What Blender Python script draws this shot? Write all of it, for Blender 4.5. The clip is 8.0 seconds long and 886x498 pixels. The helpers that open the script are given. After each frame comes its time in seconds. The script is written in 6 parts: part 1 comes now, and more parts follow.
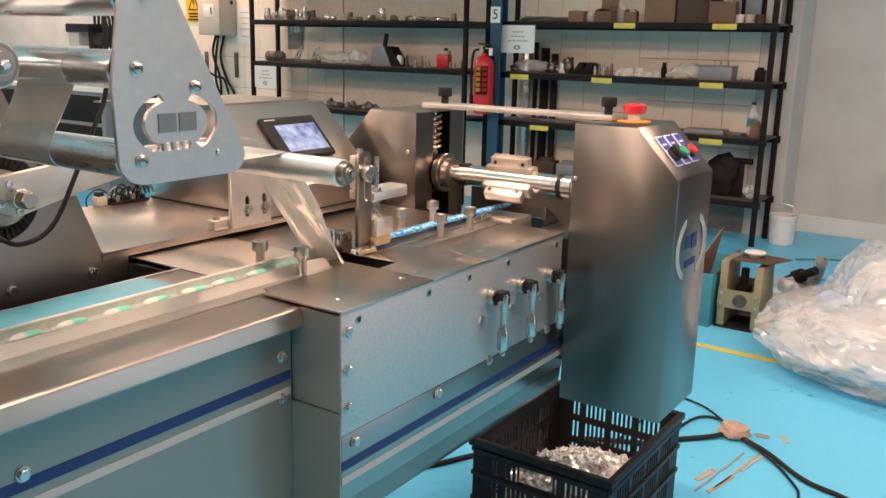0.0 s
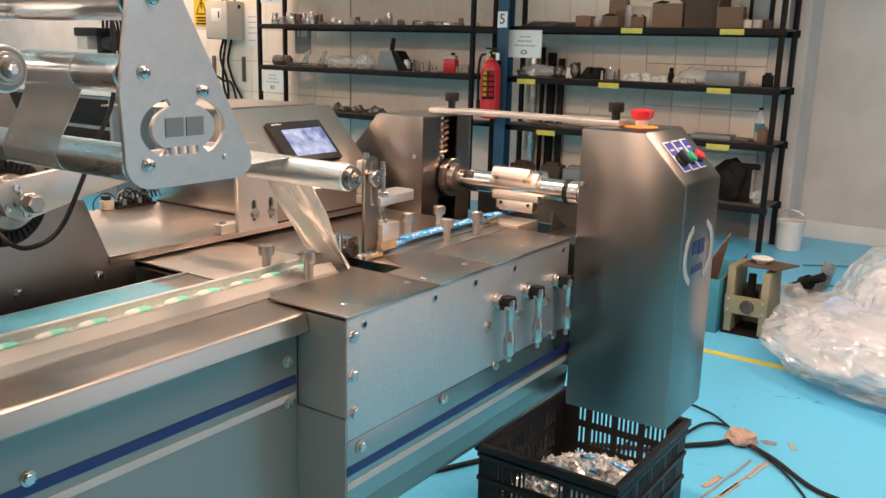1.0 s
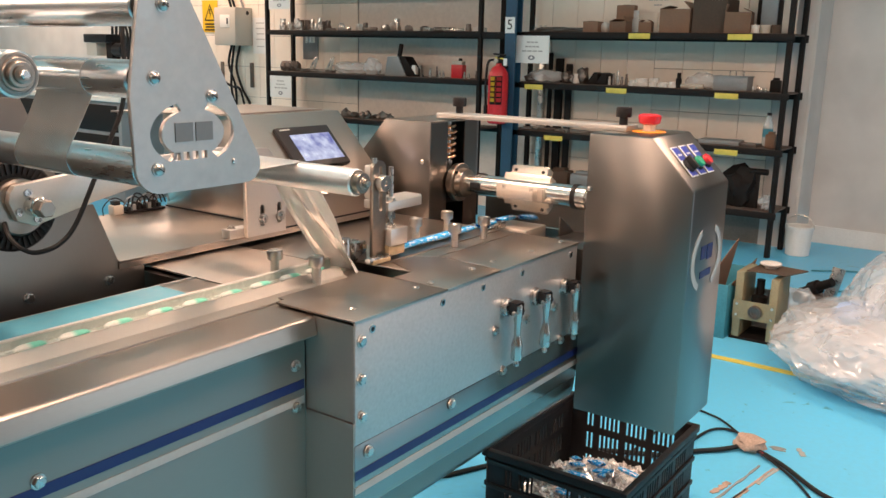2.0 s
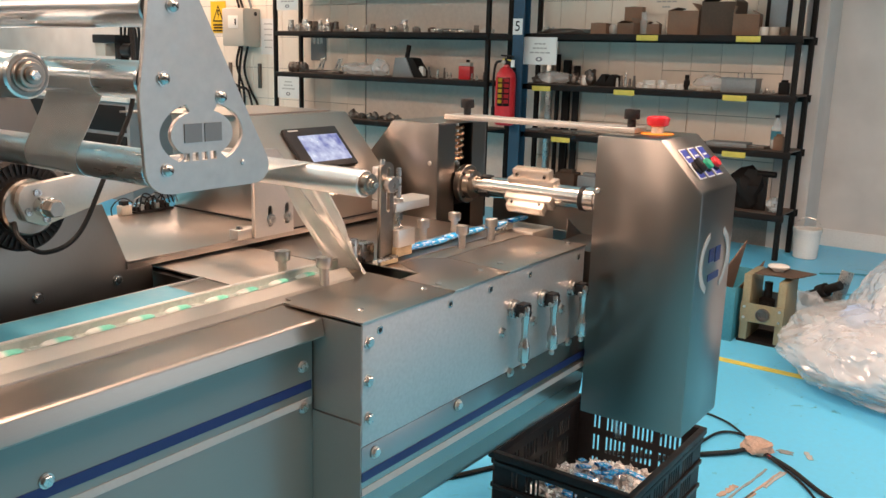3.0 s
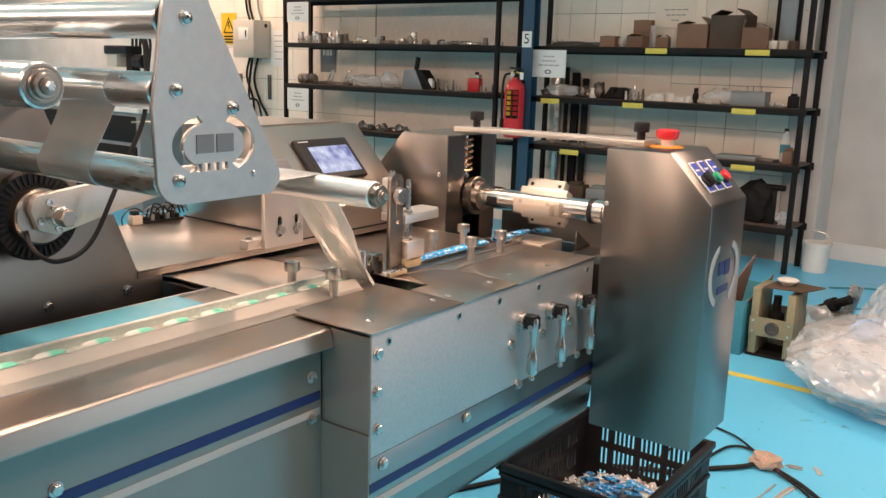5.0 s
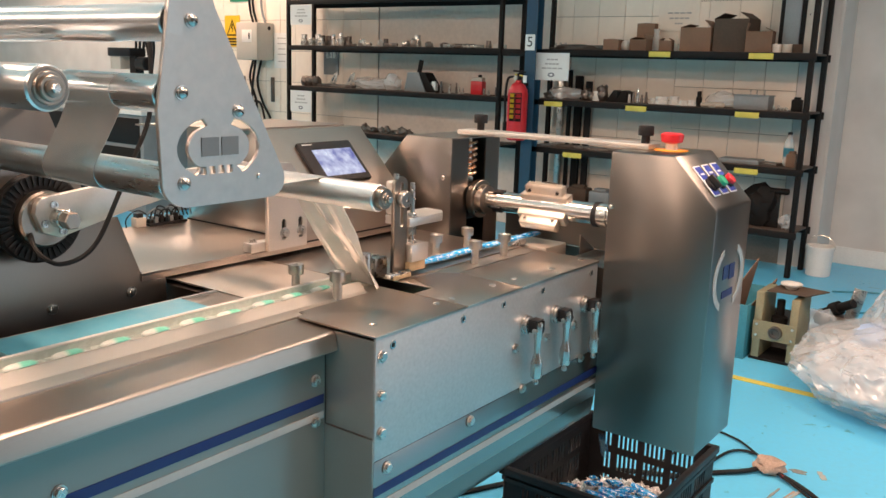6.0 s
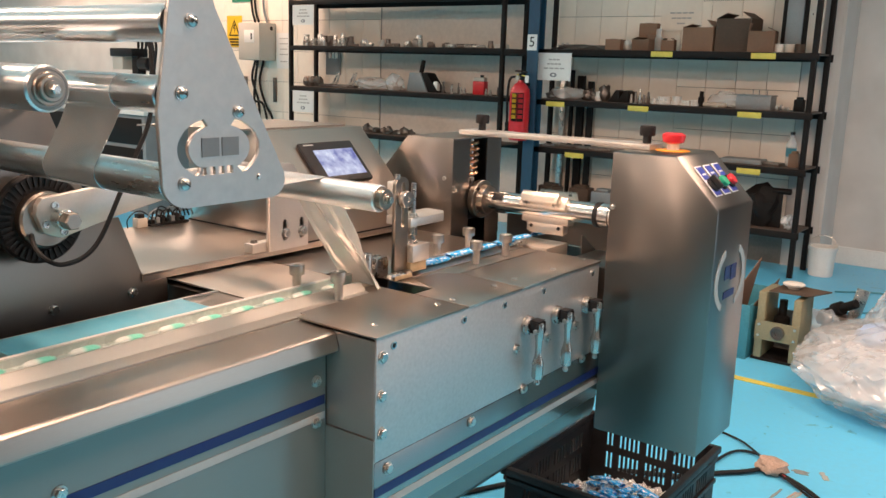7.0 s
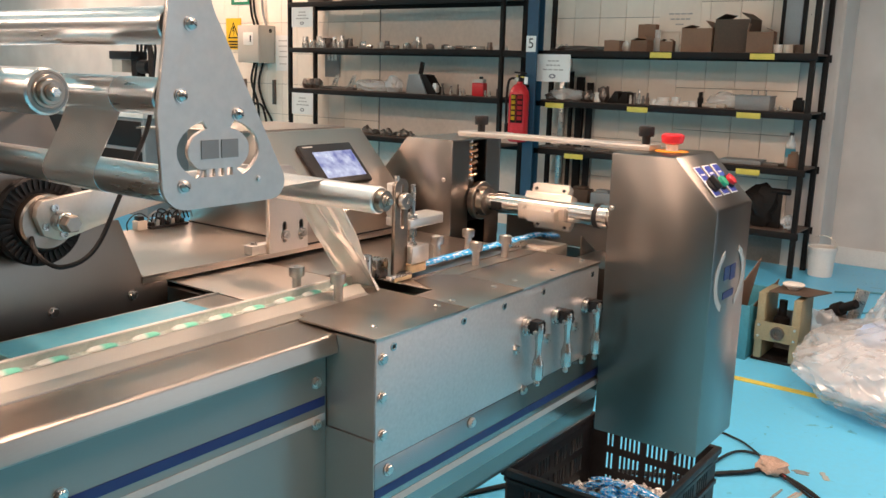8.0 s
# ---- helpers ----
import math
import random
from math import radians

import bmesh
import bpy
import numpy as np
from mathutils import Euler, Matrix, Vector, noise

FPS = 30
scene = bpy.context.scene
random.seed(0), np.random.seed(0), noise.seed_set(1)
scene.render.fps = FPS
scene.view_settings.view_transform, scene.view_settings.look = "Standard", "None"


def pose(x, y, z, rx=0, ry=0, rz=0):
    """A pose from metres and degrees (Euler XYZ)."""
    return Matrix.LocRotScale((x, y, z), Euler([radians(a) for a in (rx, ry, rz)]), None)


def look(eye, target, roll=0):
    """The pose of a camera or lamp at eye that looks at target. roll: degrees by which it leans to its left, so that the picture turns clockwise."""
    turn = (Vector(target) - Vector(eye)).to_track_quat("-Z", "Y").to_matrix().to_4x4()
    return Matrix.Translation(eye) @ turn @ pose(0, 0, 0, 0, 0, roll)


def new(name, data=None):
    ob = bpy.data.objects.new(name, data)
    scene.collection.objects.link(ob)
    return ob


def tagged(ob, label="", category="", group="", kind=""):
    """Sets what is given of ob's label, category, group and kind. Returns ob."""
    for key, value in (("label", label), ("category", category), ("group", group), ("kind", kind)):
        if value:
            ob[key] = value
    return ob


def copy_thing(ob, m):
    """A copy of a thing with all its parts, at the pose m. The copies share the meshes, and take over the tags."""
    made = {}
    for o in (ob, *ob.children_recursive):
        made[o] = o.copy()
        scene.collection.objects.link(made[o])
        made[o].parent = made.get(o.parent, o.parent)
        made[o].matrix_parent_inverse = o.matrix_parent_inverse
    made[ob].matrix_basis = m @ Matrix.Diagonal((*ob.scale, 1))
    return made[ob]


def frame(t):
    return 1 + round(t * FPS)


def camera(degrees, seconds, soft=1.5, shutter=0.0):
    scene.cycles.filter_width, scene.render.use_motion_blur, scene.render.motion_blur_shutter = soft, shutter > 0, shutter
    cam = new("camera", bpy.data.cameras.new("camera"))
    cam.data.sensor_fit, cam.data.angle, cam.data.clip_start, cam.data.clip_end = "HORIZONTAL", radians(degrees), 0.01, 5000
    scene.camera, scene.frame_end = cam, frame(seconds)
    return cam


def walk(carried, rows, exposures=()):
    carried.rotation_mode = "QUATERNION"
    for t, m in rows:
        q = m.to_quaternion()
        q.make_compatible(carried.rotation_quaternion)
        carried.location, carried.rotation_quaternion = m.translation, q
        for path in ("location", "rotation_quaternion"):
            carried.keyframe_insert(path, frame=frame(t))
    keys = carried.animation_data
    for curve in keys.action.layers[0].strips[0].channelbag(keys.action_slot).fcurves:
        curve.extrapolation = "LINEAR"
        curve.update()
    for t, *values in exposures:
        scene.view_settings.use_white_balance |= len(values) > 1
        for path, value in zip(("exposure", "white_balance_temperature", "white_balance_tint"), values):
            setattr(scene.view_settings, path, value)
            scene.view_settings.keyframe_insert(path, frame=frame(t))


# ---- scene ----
cam = camera(54.12, 8.0, 1.5, 0.4)


def view(x, y, z, yaw, pitch, roll):
    """The camera's pose from its place, its heading from +y (to the left), its pitch (up) and its roll, in degrees."""
    a, b = radians(yaw), radians(pitch)
    way = Vector((-math.sin(a) * math.cos(b), math.cos(a) * math.cos(b), math.sin(b)))
    return look((x, y, z), Vector((x, y, z)) + way, roll)


walk(cam, [
    (0.0, view(-0.8653, -0.7529, 1.2427, -55.90, -13.39, 1.34)),
    (0.5, view(-0.8668, -0.7532, 1.2444, -55.65, -13.21, 1.48)),
    (1.0, view(-0.8631, -0.7507, 1.2435, -55.48, -13.12, 1.47)),
    (1.5, view(-0.8649, -0.7519, 1.2427, -55.22, -12.92, 1.38)),
    (3.0, view(-0.8664, -0.7504, 1.2431, -54.52, -12.70, 1.51)),
    (3.5, view(-0.8680, -0.7481, 1.2438, -54.32, -12.75, 1.58)),
    (4.0, view(-0.8668, -0.7504, 1.2440, -54.22, -12.57, 1.51)),
    (4.5, view(-0.8696, -0.7509, 1.2434, -54.12, -12.17, 1.63)),
    (6.0, view(-0.8690, -0.7452, 1.2439, -53.82, -11.78, 1.86)),
    (6.5, view(-0.8693, -0.7461, 1.2452, -53.73, -11.76, 1.85)),
    (7.0, view(-0.8666, -0.7462, 1.2443, -53.66, -11.78, 1.82)),
    (7.5, view(-0.8673, -0.7462, 1.2432, -53.70, -11.74, 1.69)),
    (8.0, view(-0.8677, -0.7475, 1.2441, -53.67, -11.67, 1.62)),
])

# ---- light ----
world = bpy.data.worlds.new("world")
scene.world = world
world.use_nodes = True
wbg = world.node_tree.nodes["Background"]
sky = world.node_tree.nodes.new("ShaderNodeTexSky")
sky.sky_type, sky.sun_disc, sky.sun_elevation, sky.sun_rotation = "NISHITA", False, radians(48), radians(20)
world.node_tree.links.new(sky.outputs[0], wbg.inputs[0])
wbg.inputs[1].default_value = 0.12
scene.view_settings.exposure = 0.0


# ---- materials ----
def mat(name, color, rough=0.5, metal=0.0, var=0.12, scale=12.0, fine=140.0, bump=0.03, stretch=(1, 1, 1), rvar=0.12,
        emit=0.0, second=None, coat=0.0, alpha=1.0, transmission=0.0, islands=0.0, randoms=0.0, depth=0.0004):
    """A surface with stains at one scale and grain at a second one, which also varies the gloss and the relief."""
    m = bpy.data.materials.new(name)
    m.use_nodes = True
    n, l = m.node_tree.nodes, m.node_tree.links
    b = n["Principled BSDF"]
    tc, mp = n.new("ShaderNodeTexCoord"), n.new("ShaderNodeMapping")
    mp.inputs["Scale"].default_value = stretch
    l.new(tc.outputs["Object"], mp.inputs[0])
    big, small = n.new("ShaderNodeTexNoise"), n.new("ShaderNodeTexNoise")
    big.inputs["Scale"].default_value, big.inputs["Detail"].default_value = scale, 5
    small.inputs["Scale"].default_value, small.inputs["Detail"].default_value = fine, 3
    l.new(tc.outputs["Object"], big.inputs["Vector"])
    l.new(mp.outputs[0], small.inputs["Vector"])
    add = n.new("ShaderNodeMath")
    add.operation = "ADD"
    l.new(big.outputs[0], add.inputs[0])
    l.new(small.outputs[0], add.inputs[1])
    src = add.outputs[0]
    if islands or randoms:
        info = n.new("ShaderNodeNewGeometry") if islands else n.new("ShaderNodeObjectInfo")
        ran = n.new("ShaderNodeMath")
        ran.operation = "MULTIPLY_ADD"
        ran.inputs[1].default_value = 2 * (islands or randoms)
        l.new(info.outputs["Random Per Island" if islands else "Random"], ran.inputs[0])
        l.new(src, ran.inputs[2])
        src = ran.outputs[0]
    ramp = n.new("ShaderNodeMapRange")
    ramp.inputs["From Min"].default_value, ramp.inputs["From Max"].default_value = 0.6, 1.4 + 2 * (islands or randoms)
    l.new(src, ramp.inputs["Value"])
    mix = n.new("ShaderNodeMix")
    mix.data_type = "RGBA"
    lo = tuple(c * (1 - var) for c in color) if second is None else second
    hi = tuple(min(1, c * (1 + var)) for c in color)
    mix.inputs[6].default_value, mix.inputs[7].default_value = (*lo, 1), (*hi, 1)
    l.new(ramp.outputs[0], mix.inputs[0])
    l.new(mix.outputs[2], b.inputs["Base Color"])
    rr = n.new("ShaderNodeMapRange")
    rr.inputs["From Min"].default_value, rr.inputs["From Max"].default_value = 0.6, 1.4
    rr.inputs["To Min"].default_value, rr.inputs["To Max"].default_value = max(0.02, rough - rvar), min(1, rough + rvar)
    l.new(add.outputs[0], rr.inputs["Value"])
    l.new(rr.outputs[0], b.inputs["Roughness"])
    b.inputs["Metallic"].default_value = metal
    b.inputs["Coat Weight"].default_value = coat
    if metal < 0.2 and max(color) < 0.03:
        b.inputs["Specular IOR Level"].default_value = 0.22
    b.inputs["Alpha"].default_value = alpha
    b.inputs["Transmission Weight"].default_value = transmission
    if bump:
        bp = n.new("ShaderNodeBump")
        bp.inputs["Strength"].default_value, bp.inputs["Distance"].default_value = min(1.0, bump * 6), depth
        l.new(small.outputs[0], bp.inputs["Height"])
        l.new(bp.outputs[0], b.inputs["Normal"])
    if emit:
        b.inputs["Emission Strength"].default_value = emit
        l.new(mix.outputs[2], b.inputs["Emission Color"])
    return m


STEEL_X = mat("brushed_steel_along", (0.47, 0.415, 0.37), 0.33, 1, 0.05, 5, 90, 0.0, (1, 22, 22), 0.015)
# darker copy of STEEL_X: dim reflections on upright faces put into the colour
STEEL_Z = mat("brushed_steel_upright_dim", (0.245, 0.224, 0.208), 0.29, 1, 0.015, 3, 60, 0.0, (22, 22, 1), 0.006)
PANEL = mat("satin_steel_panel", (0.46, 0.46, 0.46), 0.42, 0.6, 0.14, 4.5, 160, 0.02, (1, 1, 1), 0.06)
PANEL_L = mat("polished_lower_panel", (0.31, 0.30, 0.29), 0.24, 0.92, 0.04, 5, 90, 0.0, (1, 14, 14), 0.02)
CHROME = mat("polished_roller_steel", (0.72, 0.73, 0.735), 0.29, 1, 0.05, 9, 30, 0.0, (8, 1, 8), 0.03)
ROLL = mat("satin_aluminium_roller", (0.86, 0.865, 0.865), 0.36, 0.9, 0.04, 9, 90, 0.0, (1, 14, 1), 0.05)
# base colour lowered to stand in for a dimmer floor reflection
PANEL_D = mat("brushed_side_panel_dim", (0.24, 0.225, 0.21), 0.28, 0.6, 0.015, 3, 40, 0.0, (1, 12, 12), 0.006)
SATIN = mat("satin_end_plate", (0.54, 0.48, 0.435), 0.46, 1.0, 0.08, 5, 120, 0.0, (22, 22, 1), 0.04)
STRIP = mat("dull_channel_steel", (0.56, 0.53, 0.49), 0.42, 0.85, 0.07, 6, 120, 0.0, (1, 22, 22), 0.05)
HANDLE = mat("cast_aluminium_handle", (0.52, 0.495, 0.47), 0.27, 0.95, 0.03, 20, 60, 0.0, rvar=0.03)
EMB = mat("engraved_sheet", (0.24, 0.235, 0.23), 0.5, 0.8, 0.08, 20, 200, 0.0)
FLANGE = mat("dull_turned_steel", (0.34, 0.29, 0.25), 0.32, 1, 0.1, 14, 120, 0.0, (1, 1, 1), 0.05)
# lighter copy of STEEL_X: a bright reflection put into the base colour
PALE = mat("satin_steel_with_sheen", (0.66, 0.59, 0.53), 0.42, 0.9, 0.06, 5, 90, 0.0, (1, 22, 22), 0.02)
KNURL = mat("knurled_nickel", (0.62, 0.59, 0.56), 0.30, 1.0, 0.05, 20, 160, 0.0, rvar=0.03)
# same steel, with the stand's dark reflection painted in as a low base colour
STEEL_S = mat("brushed_sheet_shaded", (0.25, 0.228, 0.21), 0.34, 1, 0.05, 4, 90, 0.0, (22, 22, 1), 0.02)
SEAL = mat("bearing_seal", (0.30, 0.285, 0.27), 0.4, 0.6, 0.1, 20, 200, 0.0)
SHAFT = mat("ground_shaft_steel", (0.74, 0.71, 0.67), 0.22, 1, 0.06, 14, 120, 0.0, (1, 6, 1), 0.04)
ALU = mat("machined_aluminium", (0.66, 0.63, 0.595), 0.42, 0.85, 0.06, 14, 200, 0.03)
ALU_GREY = mat("laser_cut_sheet", (0.50, 0.47, 0.445), 0.40, 0.9, 0.16, 11, 60, 0.01, (1, 1, 1), 0.12)
JAW = mat("bronze_grey_jaw", (0.72, 0.64, 0.56), 0.4, 0.8, 0.08, 20, 200, 0.04)
BOLT = mat("zinc_bolt", (0.52, 0.505, 0.49), 0.28, 1, 0.05, 20, 120, 0.0, rvar=0.03)
BRASS = mat("spring_copper", (0.75, 0.42, 0.26), 0.3, 1, 0.1, 60, 300, 0.02)
FOIL = mat("aluminised_film", (0.88, 0.86, 0.84), 0.18, 0.8, 0.06, 14, 30, 0.06, (1, 1, 1), 0.08)
# whiter than FOIL: stands in for the lamp reflection on the falling film
FILM_IN = mat("white_silver_film", (0.95, 0.94, 0.92), 0.20, 0.25, 0.03, 30, 60, 0.04, (1, 1, 1), 0.06, coat=0.8)
BLACKP = mat("black_plastic", (0.018, 0.018, 0.02), 0.42, 0, 0.3, 20, 200, 0.05)
# painted shade for the insides of openings; also one dark steel profile
DARKIN = mat("shade_and_dark_steel", (0.02, 0.02, 0.021), 0.6, 0, 0.3, 10, 80, 0.02)
RUBBER = mat("black_rubber", (0.015, 0.015, 0.016), 0.6, 0, 0.3, 30, 200, 0.05)
CRATE = mat("black_crate_plastic", (0.016, 0.016, 0.018), 0.45, 0, 0.35, 18, 160, 0.08)
NAVY = mat("navy_tape", (0.006, 0.018, 0.11), 0.5, 0, 0.1, 20, 200, 0.02)
GREYTAPE = mat("light_grey_tape", (0.37, 0.385, 0.385), 0.45, 0, 0.06, 20, 200, 0.02)
SKYSHEET = mat("light_blue_sheet", (0.09, 0.35, 0.48), 0.4, 0, 0.06, 4, 90, 0.0)
TEAL = mat("blue_tote_plastic", (0.05, 0.24, 0.32), 0.4, 0, 0.2, 8, 90, 0.04)
REDP = mat("red_plastic", (0.62, 0.02, 0.03), 0.35, 0, 0.12, 30, 200, 0.02, coat=0.3)
GREENP = mat("green_plastic", (0.02, 0.32, 0.18), 0.35, 0, 0.12, 30, 200, 0.02)
ORANGE = mat("orange_disc", (0.80, 0.32, 0.03), 0.45, 0, 0.1, 30, 200, 0.02)
LABELB = mat("blue_label", (0.03, 0.06, 0.42), 0.35, 0, 0.12, 60, 300, 0.0)
LABELW = mat("white_label", (0.78, 0.80, 0.84), 0.35, 0, 0.05, 60, 300, 0.0)
PAPER = mat("white_paper", (0.80, 0.80, 0.78), 0.7, 0, 0.04, 12, 120, 0.03)
FADED = mat("faded_ink", (0.42, 0.41, 0.40), 0.7, 0, 0.2, 60, 300, 0.0)
INK = mat("grey_ink", (0.22, 0.22, 0.24), 0.7, 0, 0.2, 60, 300, 0.0)
BLACKINK = mat("black_ink", (0.012, 0.012, 0.012), 0.6, 0, 0.2, 60, 300, 0.0)
YELLOW = mat("yellow_tape", (0.66, 0.56, 0.10), 0.5, 0, 0.15, 14, 120, 0.04)
YSIGN = mat("yellow_sign", (0.80, 0.50, 0.02), 0.45, 0, 0.1, 14, 120, 0.02)
GSIGN = mat("green_sign", (0.02, 0.22, 0.12), 0.45, 0, 0.1, 14, 120, 0.02)
IRON = mat("dark_shelf_iron", (0.010, 0.009, 0.009), 0.62, 0.0, 0.4, 6, 90, 0.08)
BOARD = mat("worn_shelf_board", (0.10, 0.075, 0.062), 0.65, 0, 0.35, 6, 70, 0.1)
CARD = mat("brown_cardboard", (0.22, 0.13, 0.085), 0.8, 0, 0.35, 8, 120, 0.1, randoms=0.5)
CARDD = mat("aged_cardboard", (0.085, 0.058, 0.042), 0.85, 0, 0.3, 6, 90, 0.12)
ENAMEL = mat("cream_enamel_box", (0.52, 0.48, 0.42), 0.45, 0, 0.08, 8, 160, 0.02)
GREYBOX = mat("grey_painted_steel", (0.24, 0.26, 0.27), 0.5, 0.2, 0.15, 8, 120, 0.04)
KHAKI = mat("khaki_painted_steel", (0.30, 0.27, 0.17), 0.5, 0.2, 0.2, 9, 120, 0.05)
OILY = mat("oily_steel_part", (0.20, 0.175, 0.16), 0.42, 0.8, 0.45, 14, 120, 0.08, randoms=0.6)
BRIGHTP = mat("turned_steel_part", (0.62, 0.60, 0.57), 0.3, 1, 0.2, 20, 160, 0.04)
NYLON = mat("white_nylon_part", (0.72, 0.70, 0.66), 0.5, 0, 0.1, 20, 160, 0.02)
COLUMN = mat("blue_painted_column", (0.012, 0.062, 0.115), 0.5, 0, 0.2, 5, 70, 0.05)
BUCKET = mat("white_bucket_plastic", (0.74, 0.74, 0.72), 0.45, 0, 0.06, 8, 90, 0.03)
CLEAR = mat("clear_plastic", (0.9, 0.93, 0.93), 0.15, 0, 0.03, 20, 100, 0.05, alpha=0.35)
ACRYL = mat("milky_guide_strip", (0.56, 0.61, 0.57), 0.25, 0, 0.08, 20, 100, 0.02)
WAD = mat("pale_blue_film", (0.42, 0.55, 0.78), 0.4, 0, 0.2, 14, 60, 0.3)
SCRAPE = mat("bare_concrete", (0.24, 0.26, 0.27), 0.8, 0, 0.3, 30, 160, 0.2)
MUD = mat("dried_putty", (0.42, 0.30, 0.24), 0.8, 0, 0.3, 40, 160, 0.2)
BRUSH = mat("tan_brush_bristle", (0.48, 0.36, 0.22), 0.8, 0, 0.35, 40, 300, 0.3, (8, 8, 1))
CEIL = mat("ceiling_paint", (0.80, 0.77, 0.72), 0.8, 0, 0.06, 3, 40, 0.04)
PLASTER = mat("painted_plaster", (0.60, 0.58, 0.555), 0.6, 0, 0.16, 1.3, 3.5, 0.06, depth=0.002)
FIELD = mat("warm_grey_plaster", (0.74, 0.67, 0.60), 0.62, 0, 0.10, 2.2, 30, 0.03)
# dark colour chosen so that unseen walls look dim in the steel
ROOMW = mat("dark_unseen_wall", (0.16, 0.14, 0.125), 0.7, 0, 0.12, 2, 30, 0.06)
GROUT = mat("tile_joint", (0.24, 0.22, 0.20), 0.85, 0, 0.2, 6, 60, 0.1)
TILE = mat("glazed_wall_tile", (0.86, 0.78, 0.68), 0.36, 0, 0.09, 1.6, 24, 0.03, randoms=0.5)
LAMPM = mat("lamp_diffuser", (1.0, 0.93, 0.84), 0.5, 0, 0.02, 3, 30, 0.0, emit=3.0)
SCRAP = mat("crumpled_foil_scrap", (0.88, 0.87, 0.86), 0.25, 0.45, 0.12, 30, 90, 0.3, islands=0.5)
# the grey second colour paints shadows between the crumpled scraps
SCRAPW = mat("white_film_scrap", (0.84, 0.86, 0.90), 0.4, 0, 0.06, 7, 34, 0.3, second=(0.40, 0.42, 0.48), depth=0.004)


def floor_material():
    """Cyan epoxy: broad fading, scuffs and dark tyre marks, with a half-gloss coat."""
    m = mat("cyan_floor_paint", (0.125, 0.55, 0.86), 0.36, 0, 0.07, 1.3, 45, 0.03, rvar=0.1)
    n, l = m.node_tree.nodes, m.node_tree.links
    b = n["Principled BSDF"]
    base = b.inputs["Base Color"].links[0].from_socket
    tc, no, rg, mx = (n.new("ShaderNode" + k) for k in ("TexCoord", "TexNoise", "MapRange", "Mix"))
    no.inputs["Scale"].default_value, no.inputs["Detail"].default_value, no.inputs["Distortion"].default_value = 9, 8, 1.6
    l.new(tc.outputs["Object"], no.inputs["Vector"])
    rg.inputs["From Min"].default_value, rg.inputs["From Max"].default_value = 0.66, 0.78
    l.new(no.outputs[0], rg.inputs["Value"])
    mx.data_type = "RGBA"
    mx.inputs[7].default_value = (0.05, 0.20, 0.26, 1)
    l.new(rg.outputs[0], mx.inputs[0])
    l.new(base, mx.inputs[6])
    l.new(mx.outputs[2], b.inputs["Base Color"])
    return m


def tube_material():
    """Printed wrapper: blue with white and pale marks along its length."""
    m = mat("printed_blue_film", (0.03, 0.36, 0.80), 0.25, 0, 0.1, 30, 120, 0.05)
    n, l = m.node_tree.nodes, m.node_tree.links
    b = n["Principled BSDF"]
    base = b.inputs["Base Color"].links[0].from_socket
    tc, mp, no, rg, mx = (n.new("ShaderNode" + k) for k in ("TexCoord", "Mapping", "TexNoise", "MapRange", "Mix"))
    mp.inputs["Scale"].default_value = (1, 2.2, 2.2)
    l.new(tc.outputs["Object"], mp.inputs[0])
    no.inputs["Scale"].default_value, no.inputs["Detail"].default_value = 85, 2
    l.new(mp.outputs[0], no.inputs["Vector"])
    rg.inputs["From Min"].default_value, rg.inputs["From Max"].default_value = 0.56, 0.60
    l.new(no.outputs[0], rg.inputs["Value"])
    mx.data_type = "RGBA"
    mx.inputs[7].default_value = (0.80, 0.86, 0.92, 1)
    l.new(rg.outputs[0], mx.inputs[0])
    l.new(base, mx.inputs[6])
    l.new(mx.outputs[2], b.inputs["Base Color"])
    return m


def screen_material():
    """The lit panel of the operator screen: blurred pale and violet-blue fields."""
    m = mat("lit_screen", (0.75, 0.80, 0.95), 0.2, 0, 0.0, 26, 60, 0.0, second=(0.07, 0.08, 0.36), emit=1.0)
    n, l = m.node_tree.nodes, m.node_tree.links
    n["Principled BSDF"].inputs["Base Color"].default_value = (0.02, 0.02, 0.03, 1)
    l.remove(n["Principled BSDF"].inputs["Base Color"].links[0])
    return m


def bag_material():
    """Thin clear polythene over pale scraps: glossy, wrinkled, milky."""
    m = mat("clear_polythene", (0.84, 0.86, 0.88), 0.08, 0, 0.05, 5, 18, 0.9, coat=1.0, alpha=0.40, depth=0.014)
    b = m.node_tree.nodes["Principled BSDF"]
    b.inputs["Coat IOR"].default_value, b.inputs["Coat Roughness"].default_value = 2.4, 0.07
    return m


def candy_material():
    """Two-coloured sweet: one half white, the other half mint green."""
    m = mat("sugar_candy", (0.88, 0.89, 0.84), 0.35, 0, 0.05, 60, 300, 0.02)
    n, l = m.node_tree.nodes, m.node_tree.links
    b = n["Principled BSDF"]
    base = b.inputs["Base Color"].links[0].from_socket
    tc, se, rg, mx = (n.new("ShaderNode" + k) for k in ("TexCoord", "SeparateXYZ", "MapRange", "Mix"))
    l.new(tc.outputs["Object"], se.inputs[0])
    rg.inputs["From Min"].default_value, rg.inputs["From Max"].default_value = -0.006, 0.0
    l.new(se.outputs[0], rg.inputs["Value"])
    mx.data_type = "RGBA"
    mx.inputs[7].default_value = (0.24, 0.78, 0.60, 1)
    l.new(rg.outputs[0], mx.inputs[0])
    l.new(base, mx.inputs[6])
    l.new(mx.outputs[2], b.inputs["Base Color"])
    return m


FLOOR, TUBE, SCREEN, BAG, FRUIT = floor_material(), tube_material(), screen_material(), bag_material(), candy_material()


